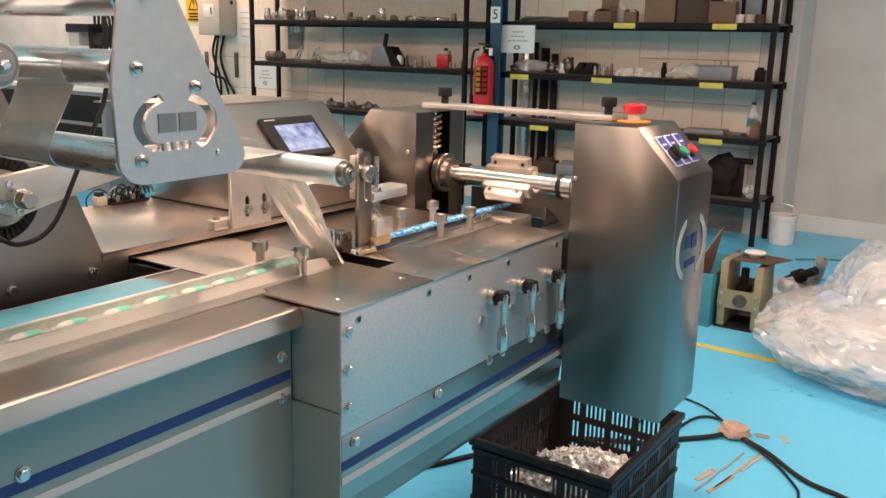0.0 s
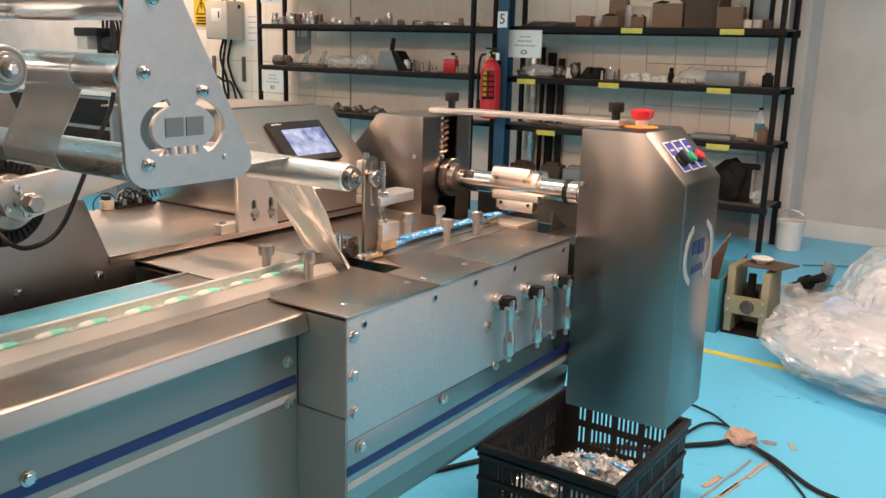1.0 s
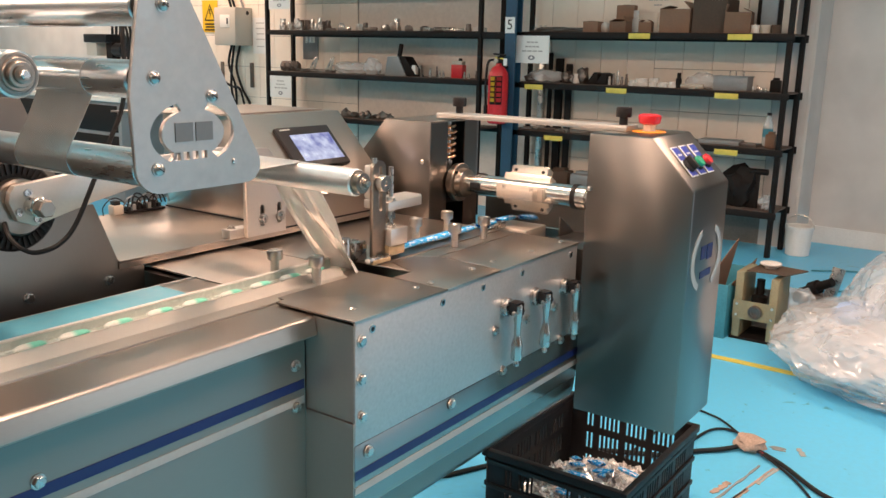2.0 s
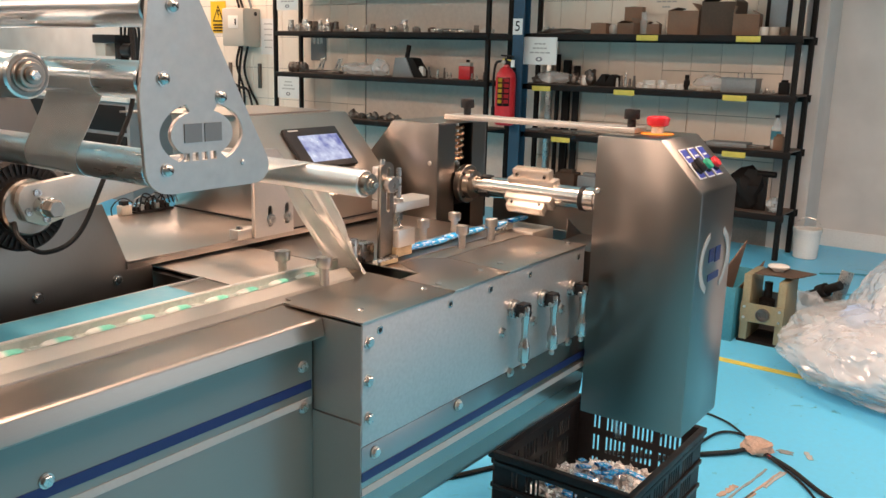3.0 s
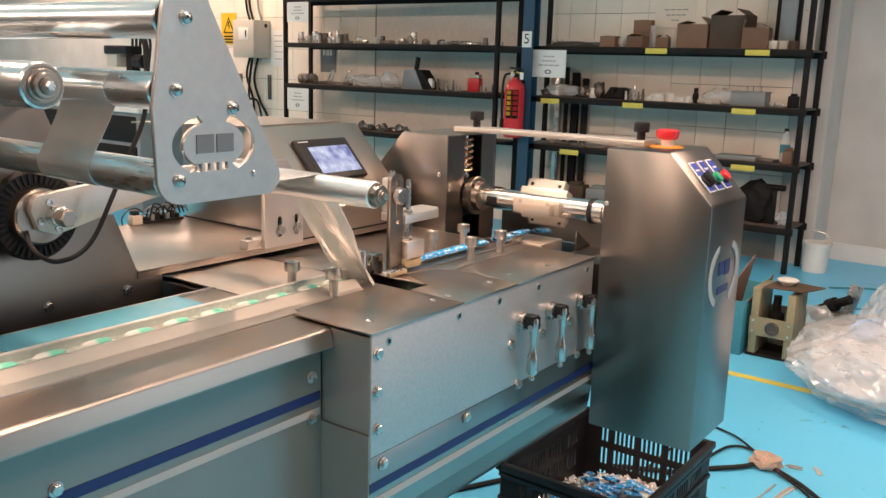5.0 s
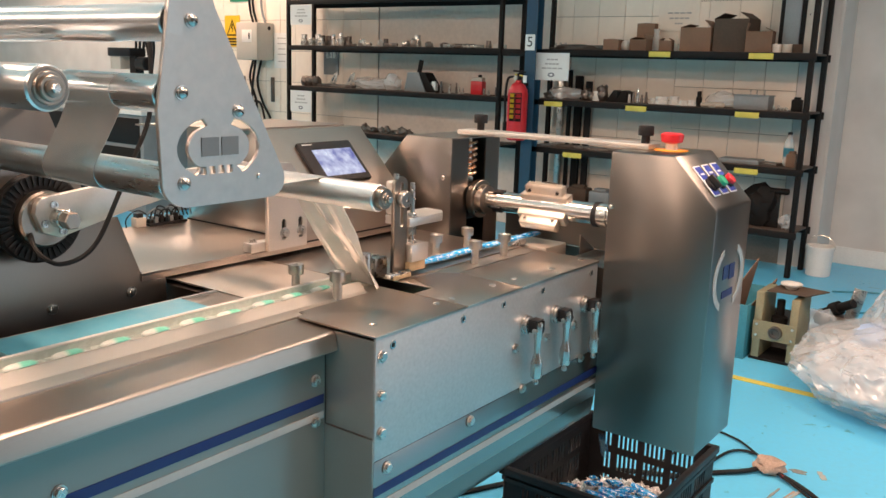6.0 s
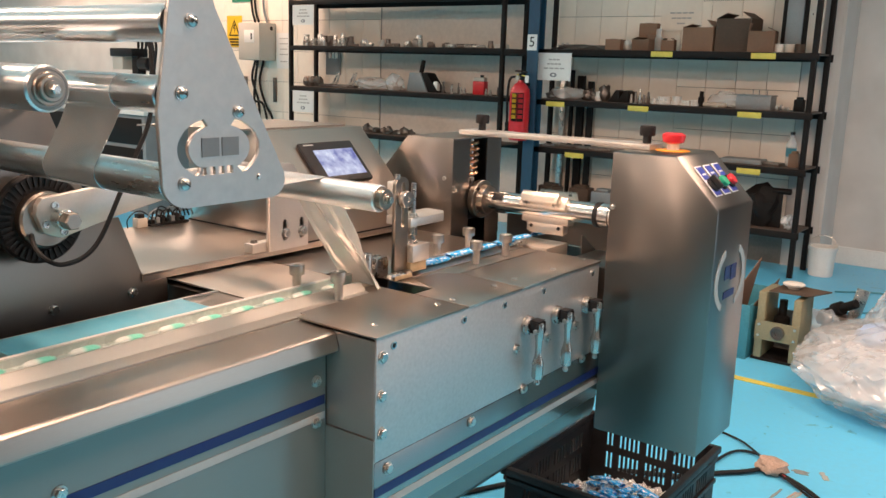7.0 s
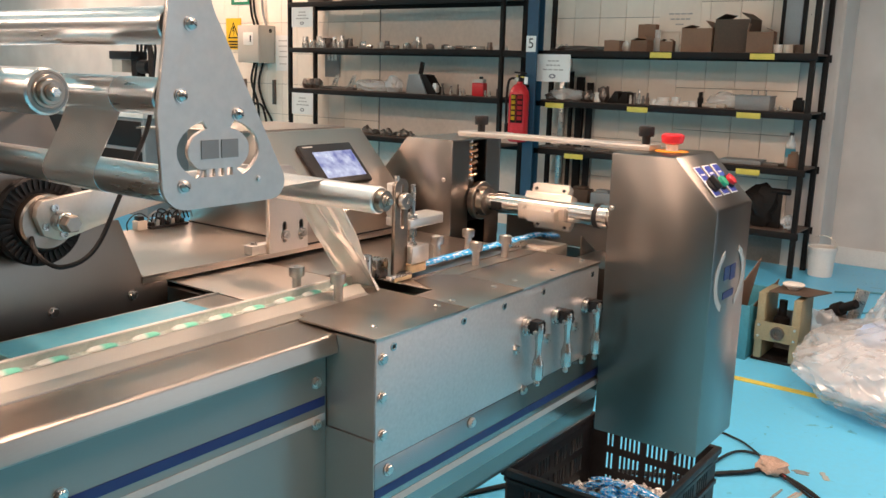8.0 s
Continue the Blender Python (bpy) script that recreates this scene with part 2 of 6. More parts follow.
# ---- building blocks ----
def box(x0, x1, y0, y1, z0, z1, bevel=0.0, bm=None):
    made = bmesh.new()
    bmesh.ops.create_cube(made, size=1)
    bmesh.ops.scale(made, vec=(x1 - x0, y1 - y0, z1 - z0), verts=made.verts)
    bmesh.ops.translate(made, vec=((x0 + x1) / 2, (y0 + y1) / 2, (z0 + z1) / 2), verts=made.verts)
    if bevel:
        bmesh.ops.bevel(made, geom=made.edges[:], offset=bevel, segments=2, affect="EDGES", profile=0.5)
    return join(bm, made)


def join(bm, made):
    if bm is None:
        return made
    me = bpy.data.meshes.new("tmp")
    made.to_mesh(me)
    made.free()
    bm.from_mesh(me)
    bpy.data.meshes.remove(me)
    return bm


TURN = {"z": Matrix(), "y": Matrix.Rotation(radians(90), 4, "X"), "x": Matrix.Rotation(radians(90), 4, "Y")}


def lathe(profile, axis="z", at=(0, 0, 0), n=24, bm=None):
    """A turned body: (radius, distance along the axis) from end to end. Along y the distance counts towards -y."""
    made = bmesh.new()
    rings = []
    for r, d in profile:
        rings.append([made.verts.new((max(r, 1e-5) * math.cos(2 * math.pi * k / n), max(r, 1e-5) * math.sin(2 * math.pi * k / n), d)) for k in range(n)])
    for a, b in zip(rings, rings[1:]):
        for k in range(n):
            made.faces.new((a[k], a[(k + 1) % n], b[(k + 1) % n], b[k]))
    made.faces.new(rings[0][::-1])
    made.faces.new(rings[-1])
    bmesh.ops.recalc_face_normals(made, faces=made.faces)
    bmesh.ops.transform(made, matrix=Matrix.Translation(at) @ TURN[axis], verts=made.verts)
    return join(bm, made)


def rod(r, d0, d1, axis="z", at=(0, 0, 0), n=20, bevel=0.0, bm=None):
    b = bevel
    prof = [(r - b, d0), (r, d0 + b), (r, d1 - b), (r - b, d1)] if b else [(r, d0), (r, d1)]
    return lathe(prof, axis, at, n, bm)


def prism(outline, axis, d0, d1, bevel=0.0, bm=None):
    """A flat outline given in the two other axes (in the order x, y, z), pulled along the axis from d0 to d1."""
    made = bmesh.new()
    k = "xyz".index(axis)

    def place(p, d):
        v = list(p)
        v.insert(k, d)
        return v
    a = [made.verts.new(place(p, d0)) for p in outline]
    b = [made.verts.new(place(p, d1)) for p in outline]
    made.faces.new(a)
    made.faces.new(b)
    for i in range(len(a)):
        j = (i + 1) % len(a)
        made.faces.new((a[i], a[j], b[j], b[i]))
    bmesh.ops.recalc_face_normals(made, faces=made.faces)
    if bevel:
        bmesh.ops.bevel(made, geom=made.edges[:], offset=bevel, segments=2, affect="EDGES", profile=0.5)
    return join(bm, made)


def cut_plate(outer, holes, thick, m):
    """A sheet with openings, its outline drawn in x and y, then set up by the pose m."""
    cu = bpy.data.curves.new("tmp", "CURVE")
    cu.dimensions, cu.fill_mode, cu.extrude = "2D", "BOTH", thick / 2
    for loop in (outer, *holes):
        sp = cu.splines.new("POLY")
        sp.points.add(len(loop) - 1)
        for q, p in zip(sp.points, loop):
            q.co = (p[0], p[1], 0, 1)
        sp.use_cyclic_u = True
    ob = bpy.data.objects.new("tmp", cu)
    me = bpy.data.meshes.new_from_object(ob)
    bm = bmesh.new()
    bm.from_mesh(me)
    bmesh.ops.remove_doubles(bm, verts=bm.verts, dist=1e-5)
    bmesh.ops.transform(bm, matrix=m, verts=bm.verts)
    bpy.data.objects.remove(ob)
    bpy.data.curves.remove(cu)
    bpy.data.meshes.remove(me)
    return bm


def oval(cx, cy, rx, ry, n=20, a0=0, a1=360):
    return [(cx + rx * math.cos(radians(a0 + (a1 - a0) * k / n)), cy + ry * math.sin(radians(a0 + (a1 - a0) * k / n))) for k in range(n + (a1 - a0 < 360))]


def slot(cx, cy, r, h):
    return oval(cx, cy + h, r, r, 8, 0, 180) + oval(cx, cy - h, r, r, 8, 180, 360)


def hose(points, r, bm=None, n=8, steps=6):
    """A round cable that runs smoothly through its points."""
    made = bmesh.new()
    p = [Vector(q) for q in points]
    p = [2 * p[0] - p[1]] + p + [2 * p[-1] - p[-2]]
    line = []
    for i in range(1, len(p) - 2):
        for k in range(steps):
            t = k / steps
            a, b, c, d = p[i - 1 : i + 3]
            line.append(0.5 * (2 * b + (c - a) * t + (2 * a - 5 * b + 4 * c - d) * t * t + (3 * b - a - 3 * c + d) * t ** 3))
    line.append(p[-2])
    rings, side = [], Vector((0.31, 0.17, 0.93))
    for i, q in enumerate(line):
        way = (line[min(i + 1, len(line) - 1)] - line[max(i - 1, 0)]).normalized()
        u = way.cross(side).normalized()
        v = way.cross(u)
        side = u.cross(way)
        rings.append([made.verts.new(q + r * (math.cos(2 * math.pi * k / n) * u + math.sin(2 * math.pi * k / n) * v)) for k in range(n)])
    for a, b in zip(rings, rings[1:]):
        for k in range(n):
            made.faces.new((a[k], a[(k + 1) % n], b[(k + 1) % n], b[k]))
    made.faces.new(rings[0])
    made.faces.new(rings[-1])
    bmesh.ops.recalc_face_normals(made, faces=made.faces)
    return join(bm, made)


ROOT = {}


def thing(name, at, label, category, group="", kind=""):
    ob = new(name)
    ob.location = at
    ROOT[ob] = Vector(at)
    return tagged(ob, label, category, group, kind)


def part(name, bm, material, parent=None, label="", smooth=True):
    """One mesh object under a thing or a part; its corners are given in the world."""
    me = bpy.data.meshes.new(name)
    if parent is not None:
        ROOT_AT = ROOT[parent]
        bmesh.ops.translate(bm, vec=-ROOT_AT, verts=bm.verts)
    bm.to_mesh(me)
    bm.free()
    me.materials.append(material)
    if smooth:
        me.polygons.foreach_set("use_smooth", [True] * len(me.polygons))
        me.set_sharp_from_angle(angle=radians(32))
    ob = new(name, me)
    if parent is not None:
        ob.parent = parent
        ROOT[ob] = ROOT[parent]
    return tagged(ob, label)


def single(name, bm, material, at, label, category, group="", kind="", smooth=True):
    """A thing of one mesh, with its origin at its base."""
    bmesh.ops.translate(bm, vec=-Vector(at), verts=bm.verts)
    ob = part(name, bm, material, None, "", smooth)
    ob.location = at
    ROOT[ob] = Vector(at)
    return tagged(ob, label, category, group, kind)


def share(src, name, at, parent):
    """A further part on the mesh of src, moved by at."""
    ob = new(name, src.data)
    ob.parent, ob.location = parent, at
    return ob


def structure(name, bm, material, label, category):
    ob = part(name, bm, material, None, "", False)
    return tagged(ob, label, category, "", "structure")


def hexbolt(axis, at, r=0.0075, h=0.006, washer=True, bm=None):
    """A hexagon head on a washer, standing proud along the axis (towards -y or -x, or up)."""
    s = -1 if axis == "x" else 1
    bm = lathe([(r * 0.94, 0), (r, s * h * 0.15), (r, s * h * 0.85), (r * 0.86, s * h)], axis, at, 6, bm)
    if washer:
        bm = lathe([(r * 1.25, 0), (r * 1.25, s * 0.0015)], axis, at, 20, bm)
    return bm


def knob(name, x, y, z, parent, h=0.044):
    """A knurled thumb nut on a post."""
    k = part(name, rod(0.0074, 0, h * 0.64, "z", (x, y, z), 16, 0.0006), KNURL, parent)
    bm = bmesh.new()
    n = 36
    rings = []
    for rr, d in ((0.0118, h * 0.64), (0.0128, h * 0.67), (0.0128, h * 0.96), (0.0118, h), (0.006, h), (0.005, h * 0.97)):
        rings.append([bm.verts.new((x + (rr - (0.0008 if i % 2 and rr > 0.0125 else 0)) * math.cos(2 * math.pi * i / n), y + (rr - (0.0008 if i % 2 and rr > 0.0125 else 0)) * math.sin(2 * math.pi * i / n), z + d)) for i in range(n)])
    for a, b in zip(rings, rings[1:]):
        for i in range(n):
            bm.faces.new((a[i], a[(i + 1) % n], b[(i + 1) % n], b[i]))
    bm.faces.new(rings[-1])
    bm.faces.new(rings[0][::-1])
    bmesh.ops.recalc_face_normals(bm, faces=bm.faces)
    part("knurled_nut", bm, KNURL, k)
    return k


# ---- the room ----
XW = 5.57
X0, Y0, Y1, ZC = -8.0, -4.0, 12.6, 3.0
DX0, DX1, DZ, DOOR_POWER = 1.6, 3.6, 2.6, 20


def room():
    structure("floor", box(X0, XW + 0.2, Y0, Y1, -0.1, 0), FLOOR, "glossy cyan painted workshop floor with scuffs and dark marks", "floor")
    structure("ceiling", box(X0, XW + 0.2, Y0, Y1, ZC, ZC + 0.1), CEIL, "pale painted workshop ceiling", "ceiling")
    structure("wall_west", box(X0 - 0.2, X0, Y0, Y1, 0, ZC), ROOMW, "plain painted workshop wall", "wall")
    bm = box(X0 - 0.2, DX0, Y0 - 0.2, Y0, 0, ZC)
    bm = box(DX1, XW + 0.2, Y0 - 0.2, Y0, 0, ZC, 0, bm)
    bm = box(DX0, DX1, Y0 - 0.2, Y0, DZ, ZC, 0, bm)
    structure("wall_south", bm, ROOMW, "plain painted workshop wall with an open loading door", "wall")
    structure("ground", box(-60, 60, -80, Y0 - 0.2, -0.12, -0.02), PLASTER, "plain concrete yard outside the loading door", "ground")
    la = bpy.data.lights.new("door_daylight", "AREA")
    la.shape, la.size, la.size_y, la.energy, la.color = "RECTANGLE", DX1 - DX0, DZ, DOOR_POWER, (0.82, 0.92, 1.0)
    ob = new("door_daylight", la)
    ob.matrix_world = look(((DX0 + DX1) / 2, Y0 - 0.1, DZ / 2), ((DX0 + DX1) / 2, 0, DZ / 2))
    structure("wall_north", box(X0 - 0.2, XW + 0.2, Y1, Y1 + 0.2, 0, ZC), PLASTER, "plain white painted workshop wall", "wall")
    structure("wall_east", box(XW, XW + 0.2, Y0, Y1, 0, ZC), GROUT, "outer workshop wall behind the shelves", "wall")
    # unseen stretch made dark so that the head's narrow face reflects little
    structure("wall_pier_dark", box(XW - 0.03, XW - 0.001, Y0, -0.36, 0.0, ZC), ROOMW, "unseen dark wall beside the loading door, added to darken the head's reflection", "wall")
    structure("wall_pier", box(XW - 0.03, XW - 0.001, -0.359, 0.62, 0.0, ZC), PLASTER, "rough blue-grey painted plaster beside the tiles", "wall")
    structure("baseboard", box(XW - 0.045, XW - 0.031, Y0, 0.62, 0, 0.12, 0.003), BUCKET, "white tiled skirting along the painted wall", "baseboard")


def lights():
    """Rows of fluorescent fittings under the ceiling."""
    first = None
    rows = ((-1.0, (-2.6, 0.2, 2.6)), (0.9, (-5.4, -2.6, 0.2)), (4.0, (-5.4, -2.6, 0.2)), (6.3, (-2.6, 0.6, 4.45)), (8.9, (0.6, 4.45)))
    for y, places in rows:
        for x in places:
            m = pose(x, y, ZC - 0.09)
            if first is None:
                first = thing("ceiling_light", (x, y, ZC - 0.09), "white fluorescent ceiling light fitting with a plain diffuser", "light", "ceiling lights")
                part("frame", box(x - 0.16, x + 0.16, y - 0.64, y + 0.64, ZC - 0.05, ZC - 0.002, 0.006), BUCKET, first)
                part("diffuser", box(x - 0.14, x + 0.14, y - 0.61, y + 0.61, ZC - 0.085, ZC - 0.051, 0.004), LAMPM, first)
            else:
                copy_thing(first, m)
            la = bpy.data.lights.new("tube_light", "AREA")
            la.shape, la.size, la.size_y, la.energy, la.color = "RECTANGLE", 0.3, 1.2, LAMP_POWER, (1.0, 0.63, 0.445)
            ob = new("tube_light", la)
            ob.matrix_world = pose(x, y, ZC - 0.1)


LAMP_POWER = 57.0
room()
lights()


# ---- the wrapping table: body, top plates, front panel ----
ZT = 0.88


def wrapping_table():
    o = thing("wrapping_table", (0.34, 0.2, 0), "brushed stainless steel wrapping table with a satin front panel", "machine")
    sec = [(0.004, 0.60), (0.004, 0.872), (0.52, 0.872), (0.52, 0.60)]
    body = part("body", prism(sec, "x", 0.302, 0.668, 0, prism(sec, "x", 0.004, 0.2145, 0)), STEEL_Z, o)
    part("side_plate", box(0.0, 0.0036, 0.003, 0.094, 0.728, 0.872), SATIN, body)
    part("lower_side_plate", box(-0.002, 0.0036, 0.001, 0.094, 0.55, 0.7265), SATIN, body)
    fp = part("front_panel", box(0.0, 0.672, -0.001, 0.0036, 0.6935, 0.8765, 0.0008), PANEL, o, "satin grey-blue reflecting front panel")
    low = part("lower_panel", prism([(0.0036, 0.692), (0.0, 0.692), (0.0, 0.5885), (0.05, 0.5885), (0.05, 0.692)], "x", 0.0, 0.70, 0.0008), PANEL_L, o, "polished lower panel")
    part("stripe", box(0.0, 0.70, -0.0012, -0.0004, 0.6385, 0.6525), NAVY, low, "navy blue stripe")
    part("stripe", box(0.0, 0.70, -0.0012, -0.0004, 0.6165, 0.6275), GREYTAPE, low, "light grey stripe")
    # bolts, screws and sockets of the front panel
    bolts = ((0.012, 0.848), (0.0115, 0.791), (0.013, 0.734), (0.028, 0.676), (0.239, 0.680), (0.369, 0.772), (0.476, 0.768), (0.585, 0.766), (0.40, 0.690), (0.62, 0.69))
    first = None
    for x, z in bolts:
        if first is None:
            first = part("bolt", hexbolt("y", (x, -0.001, z)), BOLT, fp)
            bx, bz = x, z
        else:
            share(first, "bolt", (x - bx, 0, z - bz), fp)
    first = None
    for x in (0.036, 0.208, 0.325, 0.455, 0.644):
        if first is None:
            bm = lathe([(0.0062, 0), (0.0062, 0.0014), (0.0040, 0.0014), (0.0036, 0.0008)], "y", (x, -0.001, 0.860), 18)
            first, bx = part("socket_screw", bm, BOLT, fp), x
            part("recess", rod(0.0034, 0.0009, 0.0016, "y", (x, -0.001, 0.860), 6), BLACKP, first)
            scr = first.children[0]
        else:
            s = share(first, "socket_screw", (x - bx, 0, 0), fp)
            share(scr, "recess", (0, 0, 0), s)
    # top plates, with the slot for the film between them
    plates = [
        [(-0.003, -0.003), (0.2155, -0.003), (0.2155, 0.1945), (0.0135, 0.1945), (0.0135, 0.150), (-0.003, 0.150)],
        [(0.2185, -0.003), (0.3795, -0.003), (0.391, 0.139), (0.364, 0.172), (0.30, 0.172), (0.27, 0.107), (0.2185, 0.107)],
        [(0.382, -0.003), (0.674, -0.003), (0.674, 0.137), (0.3935, 0.1375)],
        [(0.2685, 0.109), (0.299, 0.174), (0.366, 0.174), (0.392, 0.1405), (0.674, 0.140), (0.674, 0.52), (0.2185, 0.52), (0.2185, 0.308), (0.2685, 0.300)],
    ]
    for pl in plates:
        part("top_plate", prism(pl, "z", 0.8765, ZT, 0.0006), STEEL_X, o)
    # rear piece split off so its sheen can be painted paler
    part("rear_top_plate", prism([(0.0135, 0.1970), (0.2155, 0.1970), (0.2155, 0.52), (0.0135, 0.52)], "z", 0.8765, ZT, 0.0006), PALE, o, "satin steel top plate with its bright reflection in the colour")
    # near-black sheet deep in the slot paints the shade down there
    part("film_slot", box(0.2147, 0.3018, 0.006, 0.518, 0.70, 0.705), DARKIN, o, "near-black sheet standing in for the shade in the film slot")
    first = None
    for x in (0.041, 0.192, 0.232, 0.353, 0.42, 0.539, 0.656):
        y = 0.04 if x < 0.5 else 0.029
        if first is None:
            bm = lathe([(0.0058, 0), (0.0055, 0.0016), (0.0035, 0.0028), (0.0008, 0.0032)], "z", (x, y, ZT), 14)
            first, bx, by = part("screw", bm, BOLT, o), x, y
        else:
            share(first, "screw", (x - bx, y - by, 0), o)
    for x, y, z in ((0.10, 0.259, ZT), (0.474, 0.254, ZT), (0.580, 0.2535, ZT), (0.477, 0.163, ZT), (0.577, 0.161, ZT)):
        knob("thumb_post", x, y, z, o)
    # the guide walls of the product lane behind the slot
    part("lane_guide", prism([(0.222, 0.88), (0.250, 0.88), (0.250, 0.8835), (0.226, 0.8835), (0.224, 0.894), (0.222, 0.894)], "x", 0.40, 0.672, 0.0005), STEEL_X, o)
    part("lane_bed", box(0.30, 0.672, 0.178, 0.221, 0.8802, 0.8822), STEEL_X, o)
    sk = [(0.0015, 0.588), (0.0025, 0.572), (0.005, 0.556), (0.010, 0.544), (0.018, 0.538), (0.05, 0.538), (0.05, 0.588)]
    part("skirt", prism(sk, "x", 0.0, 0.70, 0.0), STEEL_Z, o, "polished rolled lower skirt")
    # legs and plinth carrying the table
    for x in (0.035, 0.09):
        for y in (0.18, 0.46):
            lg = part("leg", box(x - 0.025, x + 0.025, y - 0.025, y + 0.025, 0.03, 0.60, 0.002), STEEL_Z, o)
            part("foot", lathe([(0.03, 0), (0.032, 0.006), (0.014, 0.014), (0.010, 0.03)], "z", (x, y, 0)), BLACKP, lg)
    for x, z in ((0.399, 0.809), (0.503, 0.806), (0.621, 0.801)):
        lever(o, x, z)
    # bright stop screws near the end of the panel
    for z in (0.862, 0.845, 0.80):
        part("stop_screw", rod(0.004, 0.672, 0.684, "x", (0, 0.010, z), 12), BOLT, o)
    return o


def lever(o, x, z):
    """A clamping lever: collar, black fork, and a turned handle that hangs down."""
    c = part("clamp_collar", lathe([(0.0160, 0.0), (0.0168, 0.001), (0.0168, 0.005), (0.0150, 0.0058), (0.0150, 0.0075), (0.0160, 0.0082), (0.0160, 0.0118), (0.0150, 0.0125), (0.008, 0.0130)], "y", (x, -0.001, z), 28), BOLT, o)
    fk = box(x - 0.0095, x - 0.0070, -0.030, -0.0142, z - 0.010, z + 0.010, 0.0006)
    fk = box(x + 0.0105, x + 0.0135, -0.033, -0.0142, z - 0.012, z + 0.010, 0.0006, fk)
    fk = box(x - 0.0095, x + 0.0135, -0.031, -0.0142, z + 0.0102, z + 0.0128, 0.0006, fk)
    fk = box(x - 0.0068, x + 0.0103, -0.0180, -0.0142, z - 0.010, z + 0.0100, 0.0006, fk)
    part("fork", fk, BLACKP, c, "black lever pivot")
    part("pivot_screw", rod(0.0046, -0.0125, 0.0215, "x", (x, -0.027, z - 0.006), 14, 0.0008), BOLT, c)
    h = lathe([(0.0045, 0.005), (0.0070, 0.004), (0.0078, 0.001), (0.0078, -0.024), (0.0064, -0.028), (0.0060, -0.050), (0.0068, -0.056), (0.0098, -0.067), (0.0102, -0.069), (0.0102, -0.094), (0.0090, -0.097), (0.0050, -0.0975)],
              "z", (x + 0.002, -0.0275, z + 0.004), 24)
    part("handle", h, HANDLE, c, "turned aluminium lever handle")
    part("ball_tip", lathe([(0.0030, 0.0), (0.0034, -0.003), (0.0048, -0.005), (0.0052, -0.008), (0.0044, -0.011), (0.0015, -0.0125)], "z", (x + 0.002, -0.0275, z - 0.0935), 16), BOLT, c)


# ---- the infeed conveyor ----
XI = -3.9


def infeed():
    o = thing("infeed_conveyor", (-1.9, 0.2, 0), "stainless infeed conveyor with a rounded rail and navy stripe", "conveyor")
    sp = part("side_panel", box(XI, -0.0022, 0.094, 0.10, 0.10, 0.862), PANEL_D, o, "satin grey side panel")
    part("stripe", box(XI, -0.005, 0.0930, 0.0938, 0.7605, 0.7745), NAVY, sp, "navy blue stripe")
    part("stripe", box(XI, -0.005, 0.0930, 0.0938, 0.7375, 0.7485), GREYTAPE, sp, "light grey stripe")
    # rolled rail: flat top that falls away into a round nose
    prof = [(0.154, 0.8745), (0.120, 0.8738), (0.084, 0.8728)]
    prof += [(0.082 + 0.0075 * math.cos(radians(a)), 0.8653 + 0.0075 * math.sin(radians(a))) for a in range(88, 170, 10)]
    prof += [(0.0700, 0.8490), (0.0697, 0.8462), (0.0710, 0.8440), (0.0735, 0.8432), (0.0765, 0.8440), (0.0745, 0.8480), (0.0800, 0.8650), (0.154, 0.8680)]
    part("rail", prism(prof, "x", XI, -0.001), STEEL_X, o, "rounded brushed steel rail")
    first = None
    for x, z in ((-0.022, 0.799), (-0.022, 0.736), (-0.412, 0.780), (-0.80, 0.780), (-1.2, 0.78)):
        if first is None:
            first, bx, bz = part("bolt", hexbolt("y", (x, 0.0938, z), 0.0072), BOLT, sp), x, z
        else:
            share(first, "bolt", (x - bx, 0, z - bz), sp)
    # product channel: broad front strip with its upright lip, bed, back guide
    front = [(0.156, 0.866), (0.156, 0.877), (0.172, 0.8825), (0.1855, 0.8955), (0.1885, 0.8955), (0.1885, 0.866)]
    part("front_strip", prism(front, "x", XI, 0.172, 0.0006), STRIP, o, "dull steel channel strip")
    part("channel_bed", box(XI, 0.150, 0.1892, 0.2290, 0.8800, 0.8850), ACRYL, o)
    bg = part("back_guide", box(XI, 0.20, 0.2292, 0.2350, 0.872, 0.8950), ACRYL, o, "milky grey-green back guide")
    part("edge_strip", box(XI, 0.20, 0.2285, 0.2357, 0.8951, 0.8975, 0.0005), NYLON, bg, "bright white edge strip")
    part("deck", box(XI, 0.012, 0.2352, 0.348, 0.868, 0.8785), STEEL_X, o)
    part("deck_edge", box(XI, 0.012, 0.346, 0.350, 0.872, 0.8822), ALU, o)
    part("blue_sheet", box(-0.36, -0.062, 0.2375, 0.3458, 0.8787, 0.8825), SKYSHEET, o, "light blue protective sheet on the deck")
    part("back_panel", box(XI, 0.0, 0.340, 0.345, 0.10, 0.867), STEEL_Z, o)
    part("floor_pan", box(XI, -0.004, 0.1002, 0.3398, 0.10, 0.105), STEEL_X, o)
    knob("thumb_post", 0.105, 0.171, 0.8805, o, 0.046)
    for x in (XI + 0.2, -1.9, -0.35):
        for y in (0.13, 0.31):
            lg = part("leg", box(x - 0.025, x + 0.025, y - 0.025, y + 0.025, 0.03, 0.0998, 0.002), STEEL_Z, o)
            part("foot", lathe([(0.03, 0), (0.032, 0.006), (0.014, 0.014), (0.010, 0.03)], "z", (x, y, 0)), BLACKP, lg)
    return o


# ---- end sealing unit ----
XA, ZA = 0.775, 0.953


